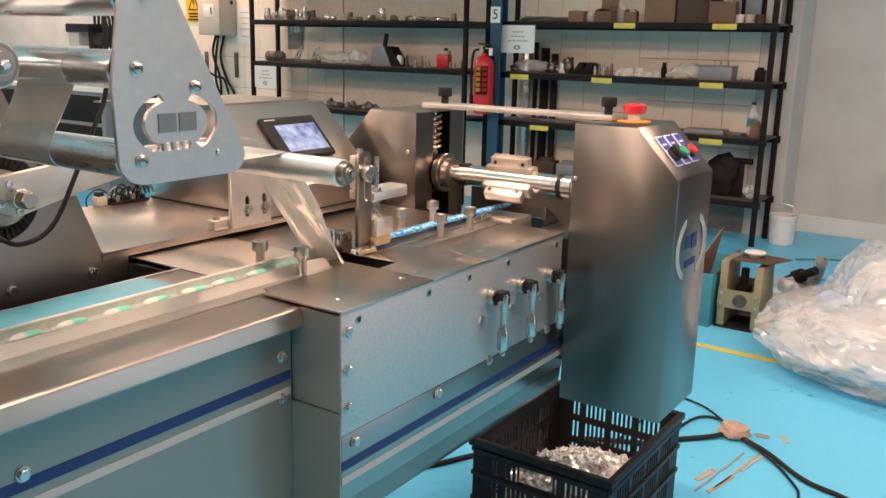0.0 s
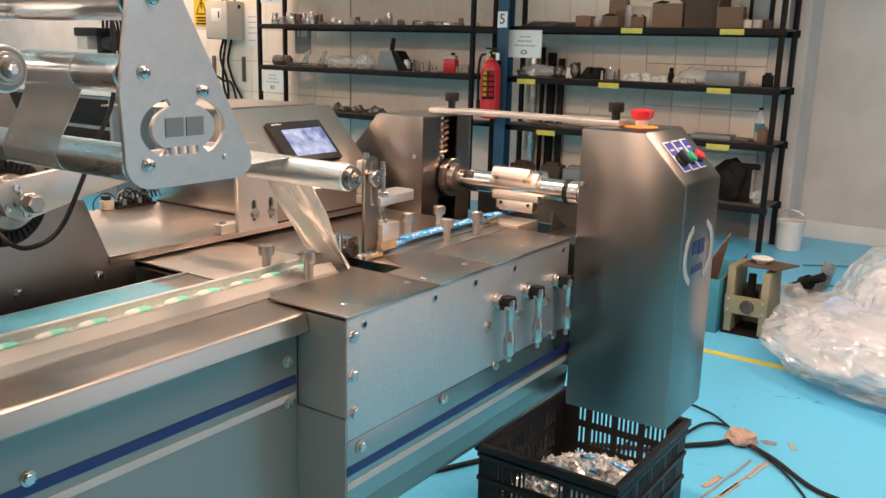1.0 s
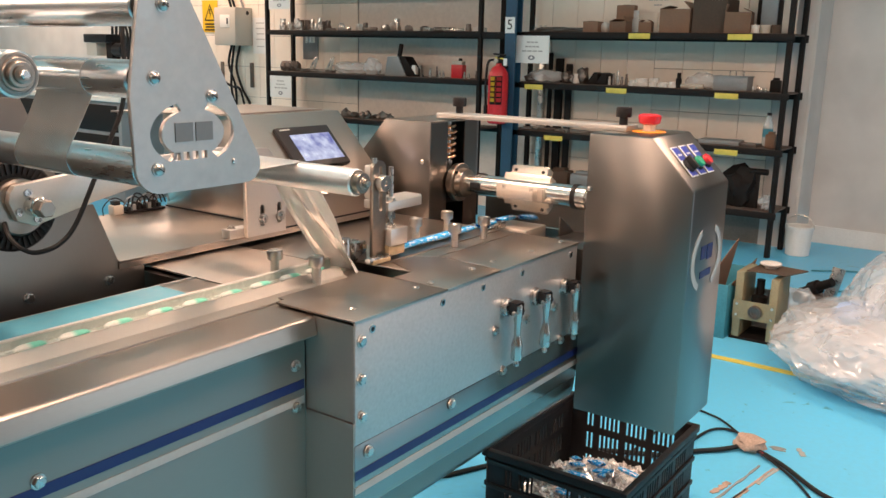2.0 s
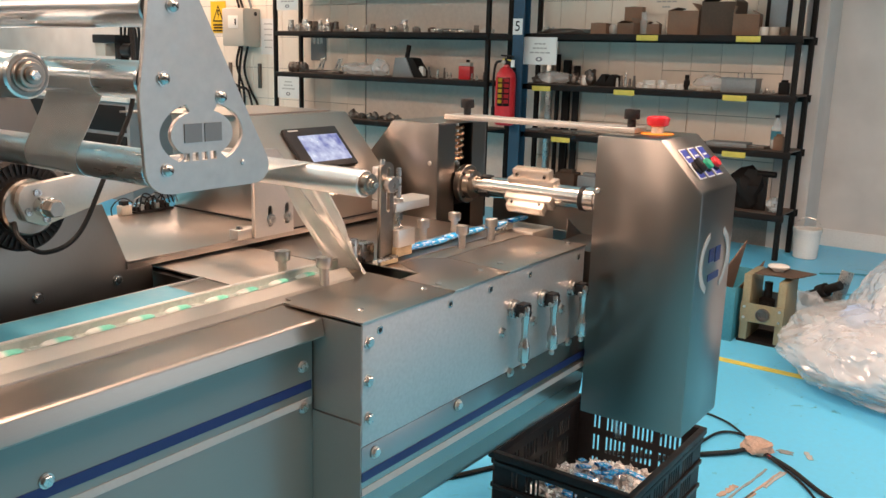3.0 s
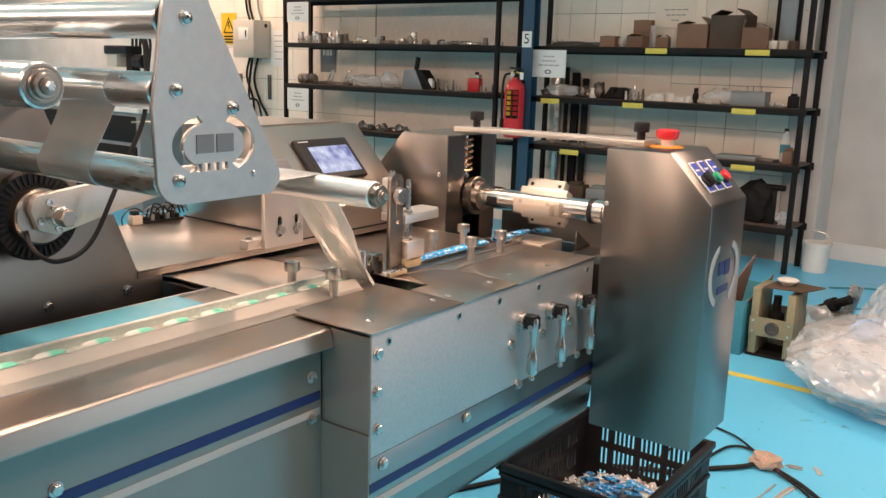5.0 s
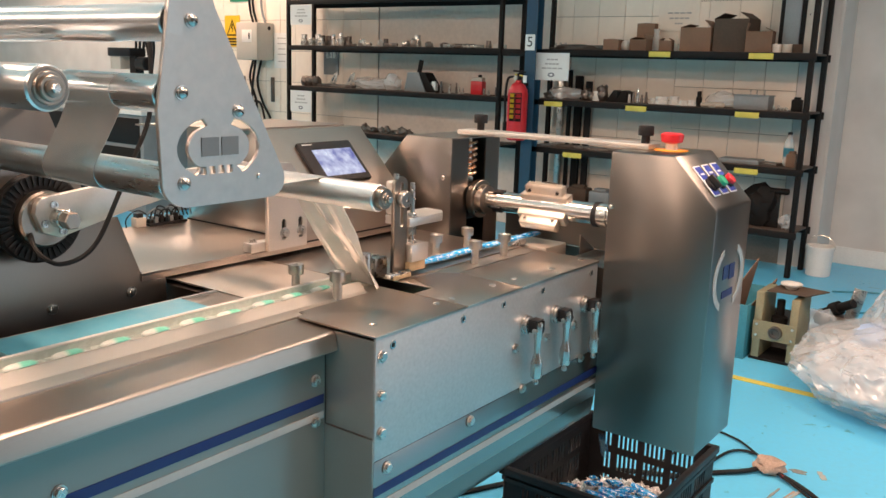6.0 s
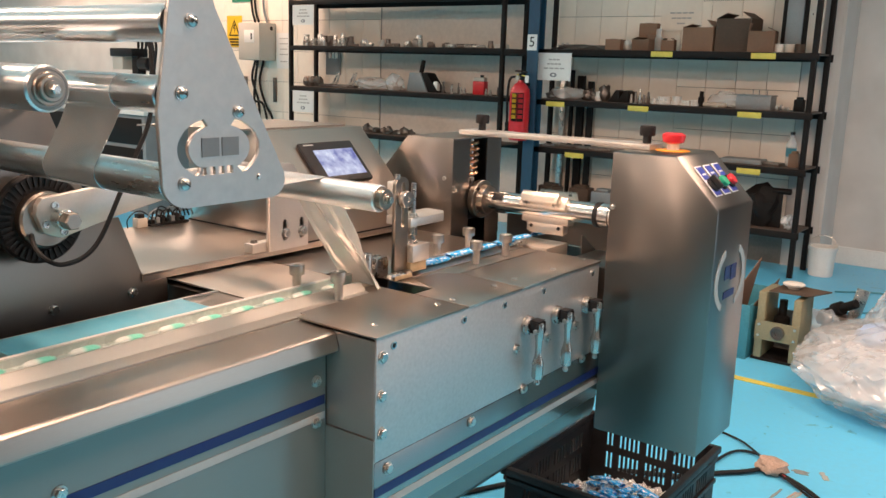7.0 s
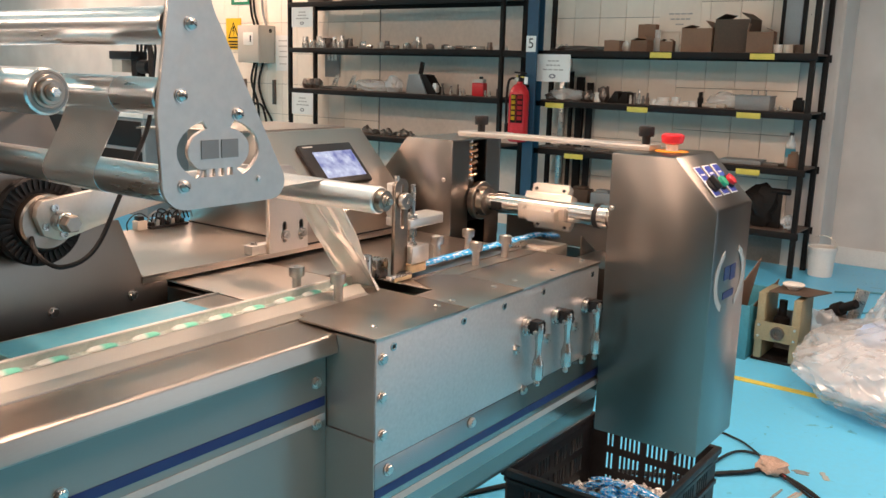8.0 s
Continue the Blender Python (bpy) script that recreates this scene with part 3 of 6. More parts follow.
def sealing_head():
    o = thing("operator_head", (0.775, -0.12, 0.526), "brushed stainless end sealing head with chamfered top and push buttons", "machine")
    prof = [(-0.01, 0.526), (-0.01, 1.098), (-0.139, 1.098), (-0.227, 1.006), (-0.227, 0.526)]
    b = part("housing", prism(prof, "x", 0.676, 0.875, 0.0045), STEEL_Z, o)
    # push buttons on the slope, each on a printed plate
    slope = Matrix.Translation((0.775, -0.183, 1.0525)) @ Matrix.Rotation(math.atan2(0.092, 0.088), 4, "X")
    for i, (x, m) in enumerate(((-0.048, BLACKP), (-0.003, GREENP), (0.042, REDP))):
        def put(bm):
            bmesh.ops.transform(bm, matrix=slope, verts=bm.verts)
            return bm
        pl = part("switch_plate", put(box(x - 0.0165, x + 0.0165, -0.036, 0.034, 0.0002, 0.0022, 0.0006)), LABELW, o, "printed switch plate")
        part("plate_print", put(box(x - 0.0140, x + 0.0140, 0.002, 0.031, 0.0022, 0.0028)), LABELB, pl, "blue printed field")
        part("plate_writing", put(box(x - 0.009, x + 0.009, 0.012, 0.016, 0.0028, 0.0032)), LABELW, pl)
        part("plate_print", put(box(x - 0.0140, x + 0.0140, -0.034, -0.018, 0.0022, 0.0028)), LABELB, pl, "blue printed field")
        bz = part("bezel", put(lathe([(0.0145, 0.0022), (0.0145, 0.006), (0.012, 0.008)], "z", (x, -0.012, 0), 24)), BLACKP, pl)
        if i == 0:
            part("selector", put(box(x - 0.005, x + 0.005, -0.026, 0.003, 0.007, 0.019, 0.002)), BLACKP, bz, "black selector knob")
        else:
            part("button", put(rod(0.0115, 0.007, 0.015, "z", (x, -0.012, 0), 24, 0.001)), m, bz, "green push button" if i == 1 else "red push button")
    # emergency stop
    part("disc", rod(0.033, 1.098, 1.1005, "z", (0.783, -0.088, 0), 36, 0.0006), ORANGE, o, "orange emergency stop disc")
    st = part("stop_stem", rod(0.012, 1.1005, 1.117, "z", (0.783, -0.088, 0), 24), BUCKET, o)
    part("mushroom_button", lathe([(0.014, 1.113), (0.0205, 1.116), (0.0228, 1.127), (0.0218, 1.131), (0.016, 1.1335), (0.002, 1.1338)], "z", (0.783, -0.088, 0), 32), REDP, st, "red mushroom emergency stop button")
    # printed emblem on the narrow front: two brackets round a dark field
    for s in (-1, 1):
        a0 = 118 if s < 0 else -62
        outer = oval(0.775, 0.866, 0.086, 0.067, 16, a0, a0 + 124)
        inner = oval(0.775, 0.866, 0.068, 0.056, 16, a0 + 4, a0 + 120)
        part("emblem_bracket", prism(outer + inner[::-1], "y", -0.2282, -0.2272), GREYTAPE, o, "light grey emblem bracket")
    for x0, x1, z0, z1 in ((0.742, 0.770, 0.866, 0.892), (0.776, 0.806, 0.862, 0.892), (0.744, 0.804, 0.828, 0.842)):
        part("emblem_bar", box(x0, x1, -0.2282, -0.2272, z0, z1), NAVY, o, "navy emblem bar")
    part("screw", rod(0.0045, 0.668, 0.676, "x", (0, -0.02, 0.99), 12, 0.001), BOLT, o)
    # column that carries the head from the table
    part("support", box(0.70, 0.86, -0.008, 0.10, 0.60, 0.86, 0.002), STEEL_Z, o)
    return o


def drive_box():
    o = thing("drive_housing", (0.77, 0.49, 0), "brushed stainless drive housing with an open spring slot", "machine")
    prof = [(0.37, 0.60), (0.37, 1.093), (0.497, 1.093), (0.585, 0.995), (0.62, 0.94), (0.62, 0.60)]
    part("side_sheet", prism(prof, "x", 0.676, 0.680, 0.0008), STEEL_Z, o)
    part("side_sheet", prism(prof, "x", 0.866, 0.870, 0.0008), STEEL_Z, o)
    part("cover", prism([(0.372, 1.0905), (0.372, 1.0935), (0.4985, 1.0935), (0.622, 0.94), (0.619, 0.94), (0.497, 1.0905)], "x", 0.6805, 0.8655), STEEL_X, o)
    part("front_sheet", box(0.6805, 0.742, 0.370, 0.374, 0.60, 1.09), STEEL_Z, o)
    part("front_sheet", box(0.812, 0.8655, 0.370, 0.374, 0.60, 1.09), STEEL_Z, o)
    # near-black sheet added behind the spring slot as its shade
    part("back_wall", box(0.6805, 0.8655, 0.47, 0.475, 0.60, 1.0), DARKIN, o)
    part("carrier", box(0.40, 0.86, 0.40, 0.60, 0.52, 0.5995, 0.002), STEEL_Z, o)
    # spring and its spindle in the slot
    part("spindle", rod(0.008, 0.99, 1.09, "z", (XA, 0.392, 0), 16), SHAFT, o)
    pts = [(XA + 0.0165 * math.cos(a * 0.5), 0.392 + 0.0165 * math.sin(a * 0.5), 1.0 + 0.0011 * a) for a in range(0, 75)]
    part("spring", hose(pts, 0.0032, None, 8, 2), BRASS, o, "copper-coloured coil spring")
    part("spring_seat", rod(0.011, 0.974, 1.0, "z", (XA, 0.392, 0), 20, 0.001), BRIGHTP, o)
    part("bearing_block", box(0.744, 0.810, 0.376, 0.42, 0.905, 0.978, 0.002), BLACKP, o)
    fl = part("flange", lathe([(0.043, -0.366), (0.044, -0.352), (0.042, -0.350), (0.034, -0.349), (0.032, -0.335), (0.025, -0.332)], "y", (XA, 0, ZA), 40), FLANGE, o, "turned bronze-grey bearing flange")
    for k in range(4):
        a = radians(45 + 90 * k)
        part("screw", rod(0.0035, -0.3505, -0.346, "y", (XA + 0.0365 * math.cos(a), 0, ZA + 0.0365 * math.sin(a)), 10), BLACKP, fl)
    part("side_screw", rod(0.005, 0.672, 0.676, "x", (0, 0.39, 1.005), 12, 0.001), BOLT, o)
    part("side_screw", rod(0.005, 0.672, 0.676, "x", (0, 0.40, 0.925), 12, 0.001), BOLT, o)
    return o


def cross_bar():
    """The adjusting bar across both housings, with its two black knobs."""
    o = thing("adjusting_bar", (XA, 0.15, 1.0985), "pale aluminium adjusting bar across both housings", "machine part")
    part("bar", prism([(0.745, 0.405), (0.808, 0.405), (0.808, 0.30), (0.800, 0.285), (0.800, 0.055), (0.808, 0.03), (0.808, -0.055), (0.748, -0.055), (0.748, 0.03), (0.755, 0.055), (0.755, 0.285), (0.745, 0.30)], "z", 1.0985, 1.1095, 0.0012), ALU, o)
    for y in (0.362, -0.036):
        k = part("spindle", rod(0.0085, 1.1095, 1.126, "z", (XA, y, 0), 16), BLACKP, o)
        part("knob", lathe([(0.0145, 1.125), (0.0155, 1.127), (0.0155, 1.142), (0.0145, 1.1445), (0.004, 1.1445)], "z", (XA, y, 0), 28), BLACKP, k, "black knurled knob")
    return o


def jaw_shaft():
    """The turning shaft with three sealing jaws; its origin lies on the axis."""
    o = thing("sealing_shaft", (XA, 0.18, ZA), "polished steel shaft with three pale sealing jaws", "machine part")
    part("shaft", lathe([(0.016, -0.352), (0.016, -0.335), (0.020, -0.334), (0.020, -0.305), (0.023, -0.303), (0.0235, -0.06), (0.025, -0.058), (0.025, -0.030), (0.022, -0.028), (0.022, 0.004)], "y", (XA, 0, ZA), 36), SHAFT, o)
    part("collar", lathe([(0.0265, -0.062), (0.0265, -0.052)], "y", (XA, 0, ZA), 36), BLACKP, o)
    for k in range(3):
        m = Matrix.Translation((XA, 0, ZA)) @ Matrix.Rotation(radians(120 * k), 4, "Y") @ Matrix.Translation((-XA, 0, -ZA))
        bm = box(XA - 0.014, XA + 0.014, 0.122, 0.236, ZA + 0.017, ZA + 0.033, 0.0012)
        bmesh.ops.transform(bm, matrix=m, verts=bm.verts)
        j = part("jaw_holder", bm, JAW, o)
        bm = box(XA - 0.0105, XA + 0.0105, 0.134, 0.224, ZA + 0.0332, ZA + 0.053, 0.0012)
        bm = box(XA - 0.0025, XA + 0.0025, 0.138, 0.220, ZA + 0.053, ZA + 0.057, 0, bm)
        bmesh.ops.transform(bm, matrix=m, verts=bm.verts)
        part("jaw", bm, JAW, j)
        for y in (0.145, 0.213):
            for sx in (-1, 1):
                bm = rod(0.0042, sx * 0.0100, sx * 0.0118, "x", (XA, y, ZA + 0.041), 10)
                bmesh.ops.transform(bm, matrix=m, verts=bm.verts)
                part("screw", bm, BLACKP, j)
        bm = box(XA - 0.009, XA + 0.009, 0.286, 0.312, ZA + 0.019, ZA + 0.0255, 0.0015)
        bmesh.ops.transform(bm, matrix=m, verts=bm.verts)
        part("terminal", bm, BLACKP, o)
    return o


def lower_jaw_box():
    """The lower jaw's bracket below the shaft and the sloping discharge sheet behind it."""
    o = thing("lower_jaw_block", (XA, 0.2, 0.60), "steel lower jaw block between the housings", "machine part")
    part("block", box(0.71, 0.80, 0.14, 0.27, 0.845, 0.878, 0.002), JAW, o)
    part("guide_finger", prism([(0.63, 0.884), (0.70, 0.892), (0.712, 0.892), (0.712, 0.8795), (0.63, 0.881)], "y", 0.19, 0.205, 0.0006), BOLT, o)
    part("post", box(0.72, 0.79, 0.18, 0.24, 0.60, 0.845, 0.002), STEEL_Z, o)
    c = thing("discharge_chute", (0.86, 0.2, 0.50), "sloping stainless discharge chute over the crate", "machine part")
    part("slide", prism([(0.815, 0.868), (0.93, 0.60), (0.933, 0.601), (0.818, 0.870)], "y", 0.11, 0.30), STEEL_X, c)
    part("rear_guard", box(0.905, 0.908, 0.0, 0.366, 0.60, 0.932, 0.0008), STEEL_Z, c, "upright rear guard sheet")
    part("guard_flange", box(0.880, 0.9048, 0.0, 0.366, 0.60, 0.603), STEEL_Z, c)
    part("cheek", prism([(0.80, 0.90), (0.865, 0.86), (0.97, 0.60), (0.93, 0.60), (0.80, 0.80)], "y", 0.106, 0.109), STEEL_X, c)
    return o


wrapping_table()
infeed()
sealing_head()
drive_box()
cross_bar()
SHAFT_OB = jaw_shaft()
lower_jaw_box()


# ---- film path ----
def rollers():
    """The film arm: cut side plate, its three rollers, and the free rollers beside it."""
    P = 0.045
    o = thing("film_arm", (-0.25, 0.25, 1.08), "film arm with a laser-cut grey side plate and polished rollers", "machine part")
    outer = [(-0.286, 1.335), (-0.242, 1.335)] + [(-0.229, 1.30)] + oval(-0.152, 1.106, 0.024, 0.022, 8, 18, -90)[::1] + oval(-0.272, 1.114, 0.032, 0.030, 8, 270, 190)
    outer += [(-0.307, 1.19), (-0.291, 1.29)]
    cx, cz = -0.2265, 1.148
    arcs = []
    for a0, a1 in ((112, 236), (68, -56)):
        ou = oval(cx, cz, 0.0585, 0.036, 14, a0, a1) if a1 > a0 else [(cx + 0.0585 * math.cos(radians(a0 + (a1 - a0) * k / 14)), cz + 0.036 * math.sin(radians(a0 + (a1 - a0) * k / 14))) for k in range(15)]
        inn = [(cx + 0.043 * math.cos(radians(a0 + (a1 - a0) * k / 14)), cz + 0.027 * math.sin(radians(a0 + (a1 - a0) * k / 14))) for k in range(15)]
        arcs.append(ou + inn[::-1])
    bars = [[(cx - 0.028 + 0.0125 * k, 1.1185), (cx - 0.019 + 0.0125 * k, 1.1185), (cx - 0.019 + 0.0125 * k, 1.1275), (cx - 0.028 + 0.0125 * k, 1.1275)] for k in range(4)]
    stand = Matrix.Translation((0, P, 0)) @ Matrix.Rotation(radians(90), 4, "X")
    pl = part("side_plate", cut_plate(outer, arcs + bars, 0.006, stand), ALU_GREY, o, "laser-cut grey plate with an emblem opening", False)
    for x0, x1 in ((-0.026, -0.002), (0.002, 0.026)):
        part("emblem_block", box(cx + x0, cx + x1, P - 0.0042, P - 0.0032, 1.139, 1.160), EMB, pl, "darker engraved emblem block")
    for x, z in ((-0.262, 1.285), (-0.277, 1.209), (-0.277, 1.111), (-0.20, 1.188)):
        s = part("screw", lathe([(0.0080, 0.003), (0.0080, 0.0045), (0.0066, 0.0046), (0.0060, 0.0075), (0.0035, 0.0095), (0.0008, 0.010)], "y", (x, P, z), 20), BOLT, pl)
        bm = box(-0.0036, 0.0036, -0.0005, 0.0005, -0.0006, 0.0006)
        bmesh.ops.transform(bm, matrix=Matrix.Translation((x, P - 0.0098, z)) @ Matrix.Rotation(radians(35), 4, "Y"), verts=bm.verts)
        part("slot", bm, BLACKP, s)
    part("pin", rod(0.0035, 0.003, 0.0055, "y", (-0.17, P, 1.111), 12, 0.0008), BOLT, pl)
    for x, z in ((-0.273, 1.283), (-0.283, 1.207), (-0.279, 1.111)):
        r = part("roller", rod(0.0205, -0.62, -0.055, "y", (x, 0, z), 48, 0.0015), CHROME, o, "polished steel roller")
        part("end_cap", rod(0.018, -0.055, -0.048, "y", (x, 0, z), 32), RUBBER, r)
    part("tie_rod", rod(0.006, -0.62, -0.048, "y", (-0.20, 0, 1.188), 20), BLACKP, o)
    part("back_plate", prism([(-0.30, 1.08), (-0.30, 1.34), (-0.24, 1.34), (-0.14, 1.10), (-0.15, 1.08)], "y", 0.62, 0.628, 0.001), ALU_GREY, o)
    part("arm_bracket", box(-0.29, -0.16, 0.628, 0.70, 1.05, 1.10, 0.002), ALU_GREY, o)

    f = thing("guide_roller", (-0.423, 0.3, 1.19), "free polished guide roller with a stepped end cap", "roller")
    part("roller", rod(0.0225, -0.62, -0.052, "y", (-0.4205, 0, 1.2135), 56, 0.002), CHROME, f)
    e = part("end_cap", lathe([(0.0160, -0.0545), (0.0160, -0.0492), (0.0152, -0.0482), (0.0128, -0.0482), (0.0124, -0.0440), (0.0114, -0.0432), (0.0086, -0.0432), (0.0082, -0.0405), (0.0060, -0.0400)], "y", (-0.4205, 0, 1.2135), 36), FLANGE, f)
    part("seal", lathe([(0.0205, -0.0522), (0.0205, -0.0514), (0.0185, -0.0510), (0.0180, -0.0516), (0.0162, -0.0516), (0.0158, -0.0495), (0.0146, -0.0490), (0.0140, -0.0512), (0.0128, -0.0512), (0.0128, -0.0522)], "y", (-0.4205, 0, 1.2135), 36), SEAL, e, "ringed bearing seal")
    part("screw", rod(0.0050, -0.0395, -0.0355, "y", (-0.4205, 0, 1.2135), 6, 0.0012), BOLT, e)
    part("support", box(-0.44, -0.41, 0.62, 0.66, 0.86, 1.235, 0.002), ALU_GREY, f)

    g = thing("infeed_roller", (0.09, 0.25, 0.9), "polished steel roller that turns the film down", "roller")
    xr, zr = 0.097, 1.053
    part("roller", rod(0.0205, -0.47, -0.079, "y", (xr, 0, zr), 56, 0.002), ROLL, g, "satin aluminium roller")
    e = part("end_cap", lathe([(0.0158, -0.0795), (0.0158, -0.0690), (0.0148, -0.0678), (0.0100, -0.0678), (0.0092, -0.0650), (0.0070, -0.0645), (0.0066, -0.0610)], "y", (xr, 0, zr), 36), FLANGE, g)
    part("seal", lathe([(0.0185, -0.0795), (0.0185, -0.0784), (0.0128, -0.0782), (0.0128, -0.0795)], "y", (xr, 0, zr), 36), SEAL, e, "dark bearing seal")
    part("screw", rod(0.0048, -0.0610, -0.0570, "y", (xr, 0, zr), 6, 0.0006), BOLT, e)
    # slotted bracket on its foot
    sl = [slot(0.245, 0.938, 0.0062, 0.014), slot(0.288, 0.938, 0.0062, 0.014)]
    stand = Matrix.Translation((0, 0.445, 0)) @ Matrix.Rotation(radians(90), 4, "X")
    br = part("bracket", cut_plate([(0.207, 0.901), (0.304, 0.901), (0.304, 1.02), (0.262, 1.062), (0.08, 1.075), (0.08, 1.03), (0.207, 1.01)], sl, 0.010, stand), ALU, g, "pale slotted aluminium bracket", False)
    for x in (0.245, 0.288):
        part("bolt", hexbolt("y", (x, 0.440, 0.932), 0.0082, 0.008), BOLT, br)
        # added black strip paints the shade seen through the slot
        part("clamp_strip", box(x - 0.010, x + 0.010, 0.4503, 0.4518, 0.912, 0.964), RUBBER, br, "added black strip standing in for the shade behind the slot")
    ft = part("foot", box(0.175, 0.304, 0.452, 0.475, 0.9005, 0.918, 0.0015), ALU, g)
    part("bolt", hexbolt("z", (0.188, 0.463, 0.918), 0.0062), BOLT, ft)
    return o


def sheet_strip(line, y0s, y1s, thick=0.0006, wob=0.0, n=6):
    """A thin band of film through points (x, z), with its own two edges at each point, slightly uneven."""
    bm = bmesh.new()
    rows = []
    for i, ((x, z), a, b) in enumerate(zip(line, y0s, y1s)):
        row = []
        for k in range(n + 1):
            t = k / n
            d = wob * noise.noise(Vector((x * 40, t * 5, z * 40))) if 0 < i < len(line) - 1 else 0
            row.append(bm.verts.new((x + d, a + (b - a) * t, z + d * 0.4)))
        rows.append(row)
    for a, b in zip(rows, rows[1:]):
        for k in range(n):
            bm.faces.new((a[k], a[k + 1], b[k + 1], b[k]))
    bmesh.ops.recalc_face_normals(bm, faces=bm.faces)
    bmesh.ops.solidify(bm, geom=bm.faces[:], thickness=thick)
    return bm


def wrap_round(cx, cz, r, a0, a1, n=10):
    return [(cx + r * math.cos(radians(a0 + (a1 - a0) * k / n)), cz + r * math.sin(radians(a0 + (a1 - a0) * k / n))) for k in range(n + 1)]


def films():
    o = thing("packaging_film", (0.0, 0.25, 0.9), "thin silver packaging film threaded over the rollers", "film")
    # from the reel over the top, free and middle rollers, down round the low one, on to the infeed roller
    line = [(-0.75, 1.24), (-0.30, 1.262)] + wrap_round(-0.273, 1.283, 0.0212, 265, 300, 4)
    part("web", sheet_strip(line, [0.16] * len(line), [0.275] * len(line)), FOIL, o)
    line = wrap_round(-0.283, 1.207, 0.0212, 100, 250, 10) + [(-0.287, 1.165)] + wrap_round(-0.279, 1.111, 0.0212, 150, 285, 10)
    line += [(-0.20, 1.082), (0.0, 1.070)] + wrap_round(0.097, 1.053, 0.0212, 110, -10, 10)
    n = len(line)
    shift = [0.0] * 11 + [0.022] + [0.044] * 11 + [0.048, 0.055] + [0.057] * (n - 25)
    part("web", sheet_strip(line, [0.135 + s for s in shift], [0.247 + s for s in shift]), FOIL, o)
    # falling into the slot, folding together towards its foot
    steps = 14
    bm = bmesh.new()
    rows = []
    for i in range(steps + 1):
        t = i / steps
        row = []
        for k in range(17):
            s = k / 16
            y = 0.188 + 0.100 * s
            x, z = 0.118 + 0.085 * t, 1.048 - 0.176 * t
            fold = t ** 1.3
            y = (1 - fold) * y + fold * (0.205 + 0.040 * math.cos(math.pi * (0.10 + 0.8 * (1 - s))))
            x += fold * 0.026 * math.sin(math.pi * s) + (0.004 * math.sin(9 * s + 5 * t) + 0.0035 * math.sin(19 * s + 4 * t)) * math.sin(math.pi * min(1, 0.15 + 0.85 * t)) + 0.0025 * noise.noise(Vector((9 * s, 6 * t, 1)))
            row.append(bm.verts.new((x, y, z)))
        rows.append(row)
    for a, b in zip(rows, rows[1:]):
        for k in range(16):
            bm.faces.new((a[k], a[k + 1], b[k + 1], b[k]))
    bmesh.ops.recalc_face_normals(bm, faces=bm.faces)
    bmesh.ops.solidify(bm, geom=bm.faces[:], thickness=0.0006)
    part("falling_web", bm, FILM_IN, o, "creased silver film falling into the folding slot")


def fin_sealer():
    """The pressing unit behind the slot: slotted upright, guide roller, arm, threaded rod, block and brush."""
    o = thing("fin_sealer", (0.33, 0.21, ZT), "aluminium film pressing unit with slotted upright and brush block", "machine part")
    stand = Matrix.Translation((0, 0.197, 0)) @ Matrix.Rotation(radians(90), 4, "X")
    up = part("upright", cut_plate([(0.270, 0.884), (0.304, 0.884), (0.304, 1.045)] + oval(0.287, 1.045, 0.017, 0.014, 8, 0, 180) + [(0.270, 1.045)], [slot(0.290, 1.010, 0.0055, 0.034)], 0.008, stand), FLANGE, o, "slotted steel upright", False)
    part("guide_wheel", lathe([(0.013, -0.193), (0.0145, -0.1915), (0.0145, -0.182), (0.013, -0.1805), (0.005, -0.1805), (0.0045, -0.184)], "y", (0.289, 0, 1.020), 28), BOLT, up)
    part("clamp_screw", rod(0.0048, 1.055, 1.064, "z", (0.277, 0.197, 0), 14), BOLT, up)
    part("back_block", box(0.306, 0.340, 0.225, 0.245, 0.985, 1.045, 0.003), ALU, o)
    part("arm", prism([(0.306, 0.245), (0.424, 0.245), (0.424, 0.205), (0.405, 0.190), (0.306, 0.188)], "z", 0.968, 0.984, 0.0015), ALU, o, "pale aluminium arm")
    r = part("threaded_rod", rod(0.0045, 0.930, 1.045, "z", (0.322, 0.196, 0), 14), BOLT, o)
    part("nut", hexbolt("z", (0.322, 0.196, 0.984), 0.0078, 0.008), BOLT, r)
    part("nut", lathe([(0.0078, 0.952), (0.0078, 0.968)], "z", (0.322, 0.196, 0), 6), BOLT, r)
    part("nut", hexbolt("z", (0.322, 0.196, 0.937), 0.0078, 0.006), BOLT, r)
    part("block", box(0.304, 0.351, 0.180, 0.224, 0.906, 0.937, 0.0012), ALU, o, "pressing block")
    part("brush", box(0.302, 0.347, 0.183, 0.222, 0.8885, 0.906, 0.001), BRUSH, o, "tan bristle brush")
    part("base_block", box(0.256, 0.288, 0.222, 0.250, 0.8805, 0.914, 0.0015), BOLT, o)
    part("link", box(0.244, 0.3015, 0.178, 0.190, 0.886, 0.894, 0.001), BOLT, o)
    part("brush", box(0.252, 0.300, 0.177, 0.186, 0.8825, 0.890, 0.001), BRUSH, o)
    part("folding_post", lathe([(0.011, 0.881), (0.011, 0.925), (0.010, 0.927), (0.005, 0.927)], "z", (0.232, 0.226, 0), 24), BOLT, o)
    return o


rollers()
films()
fin_sealer()


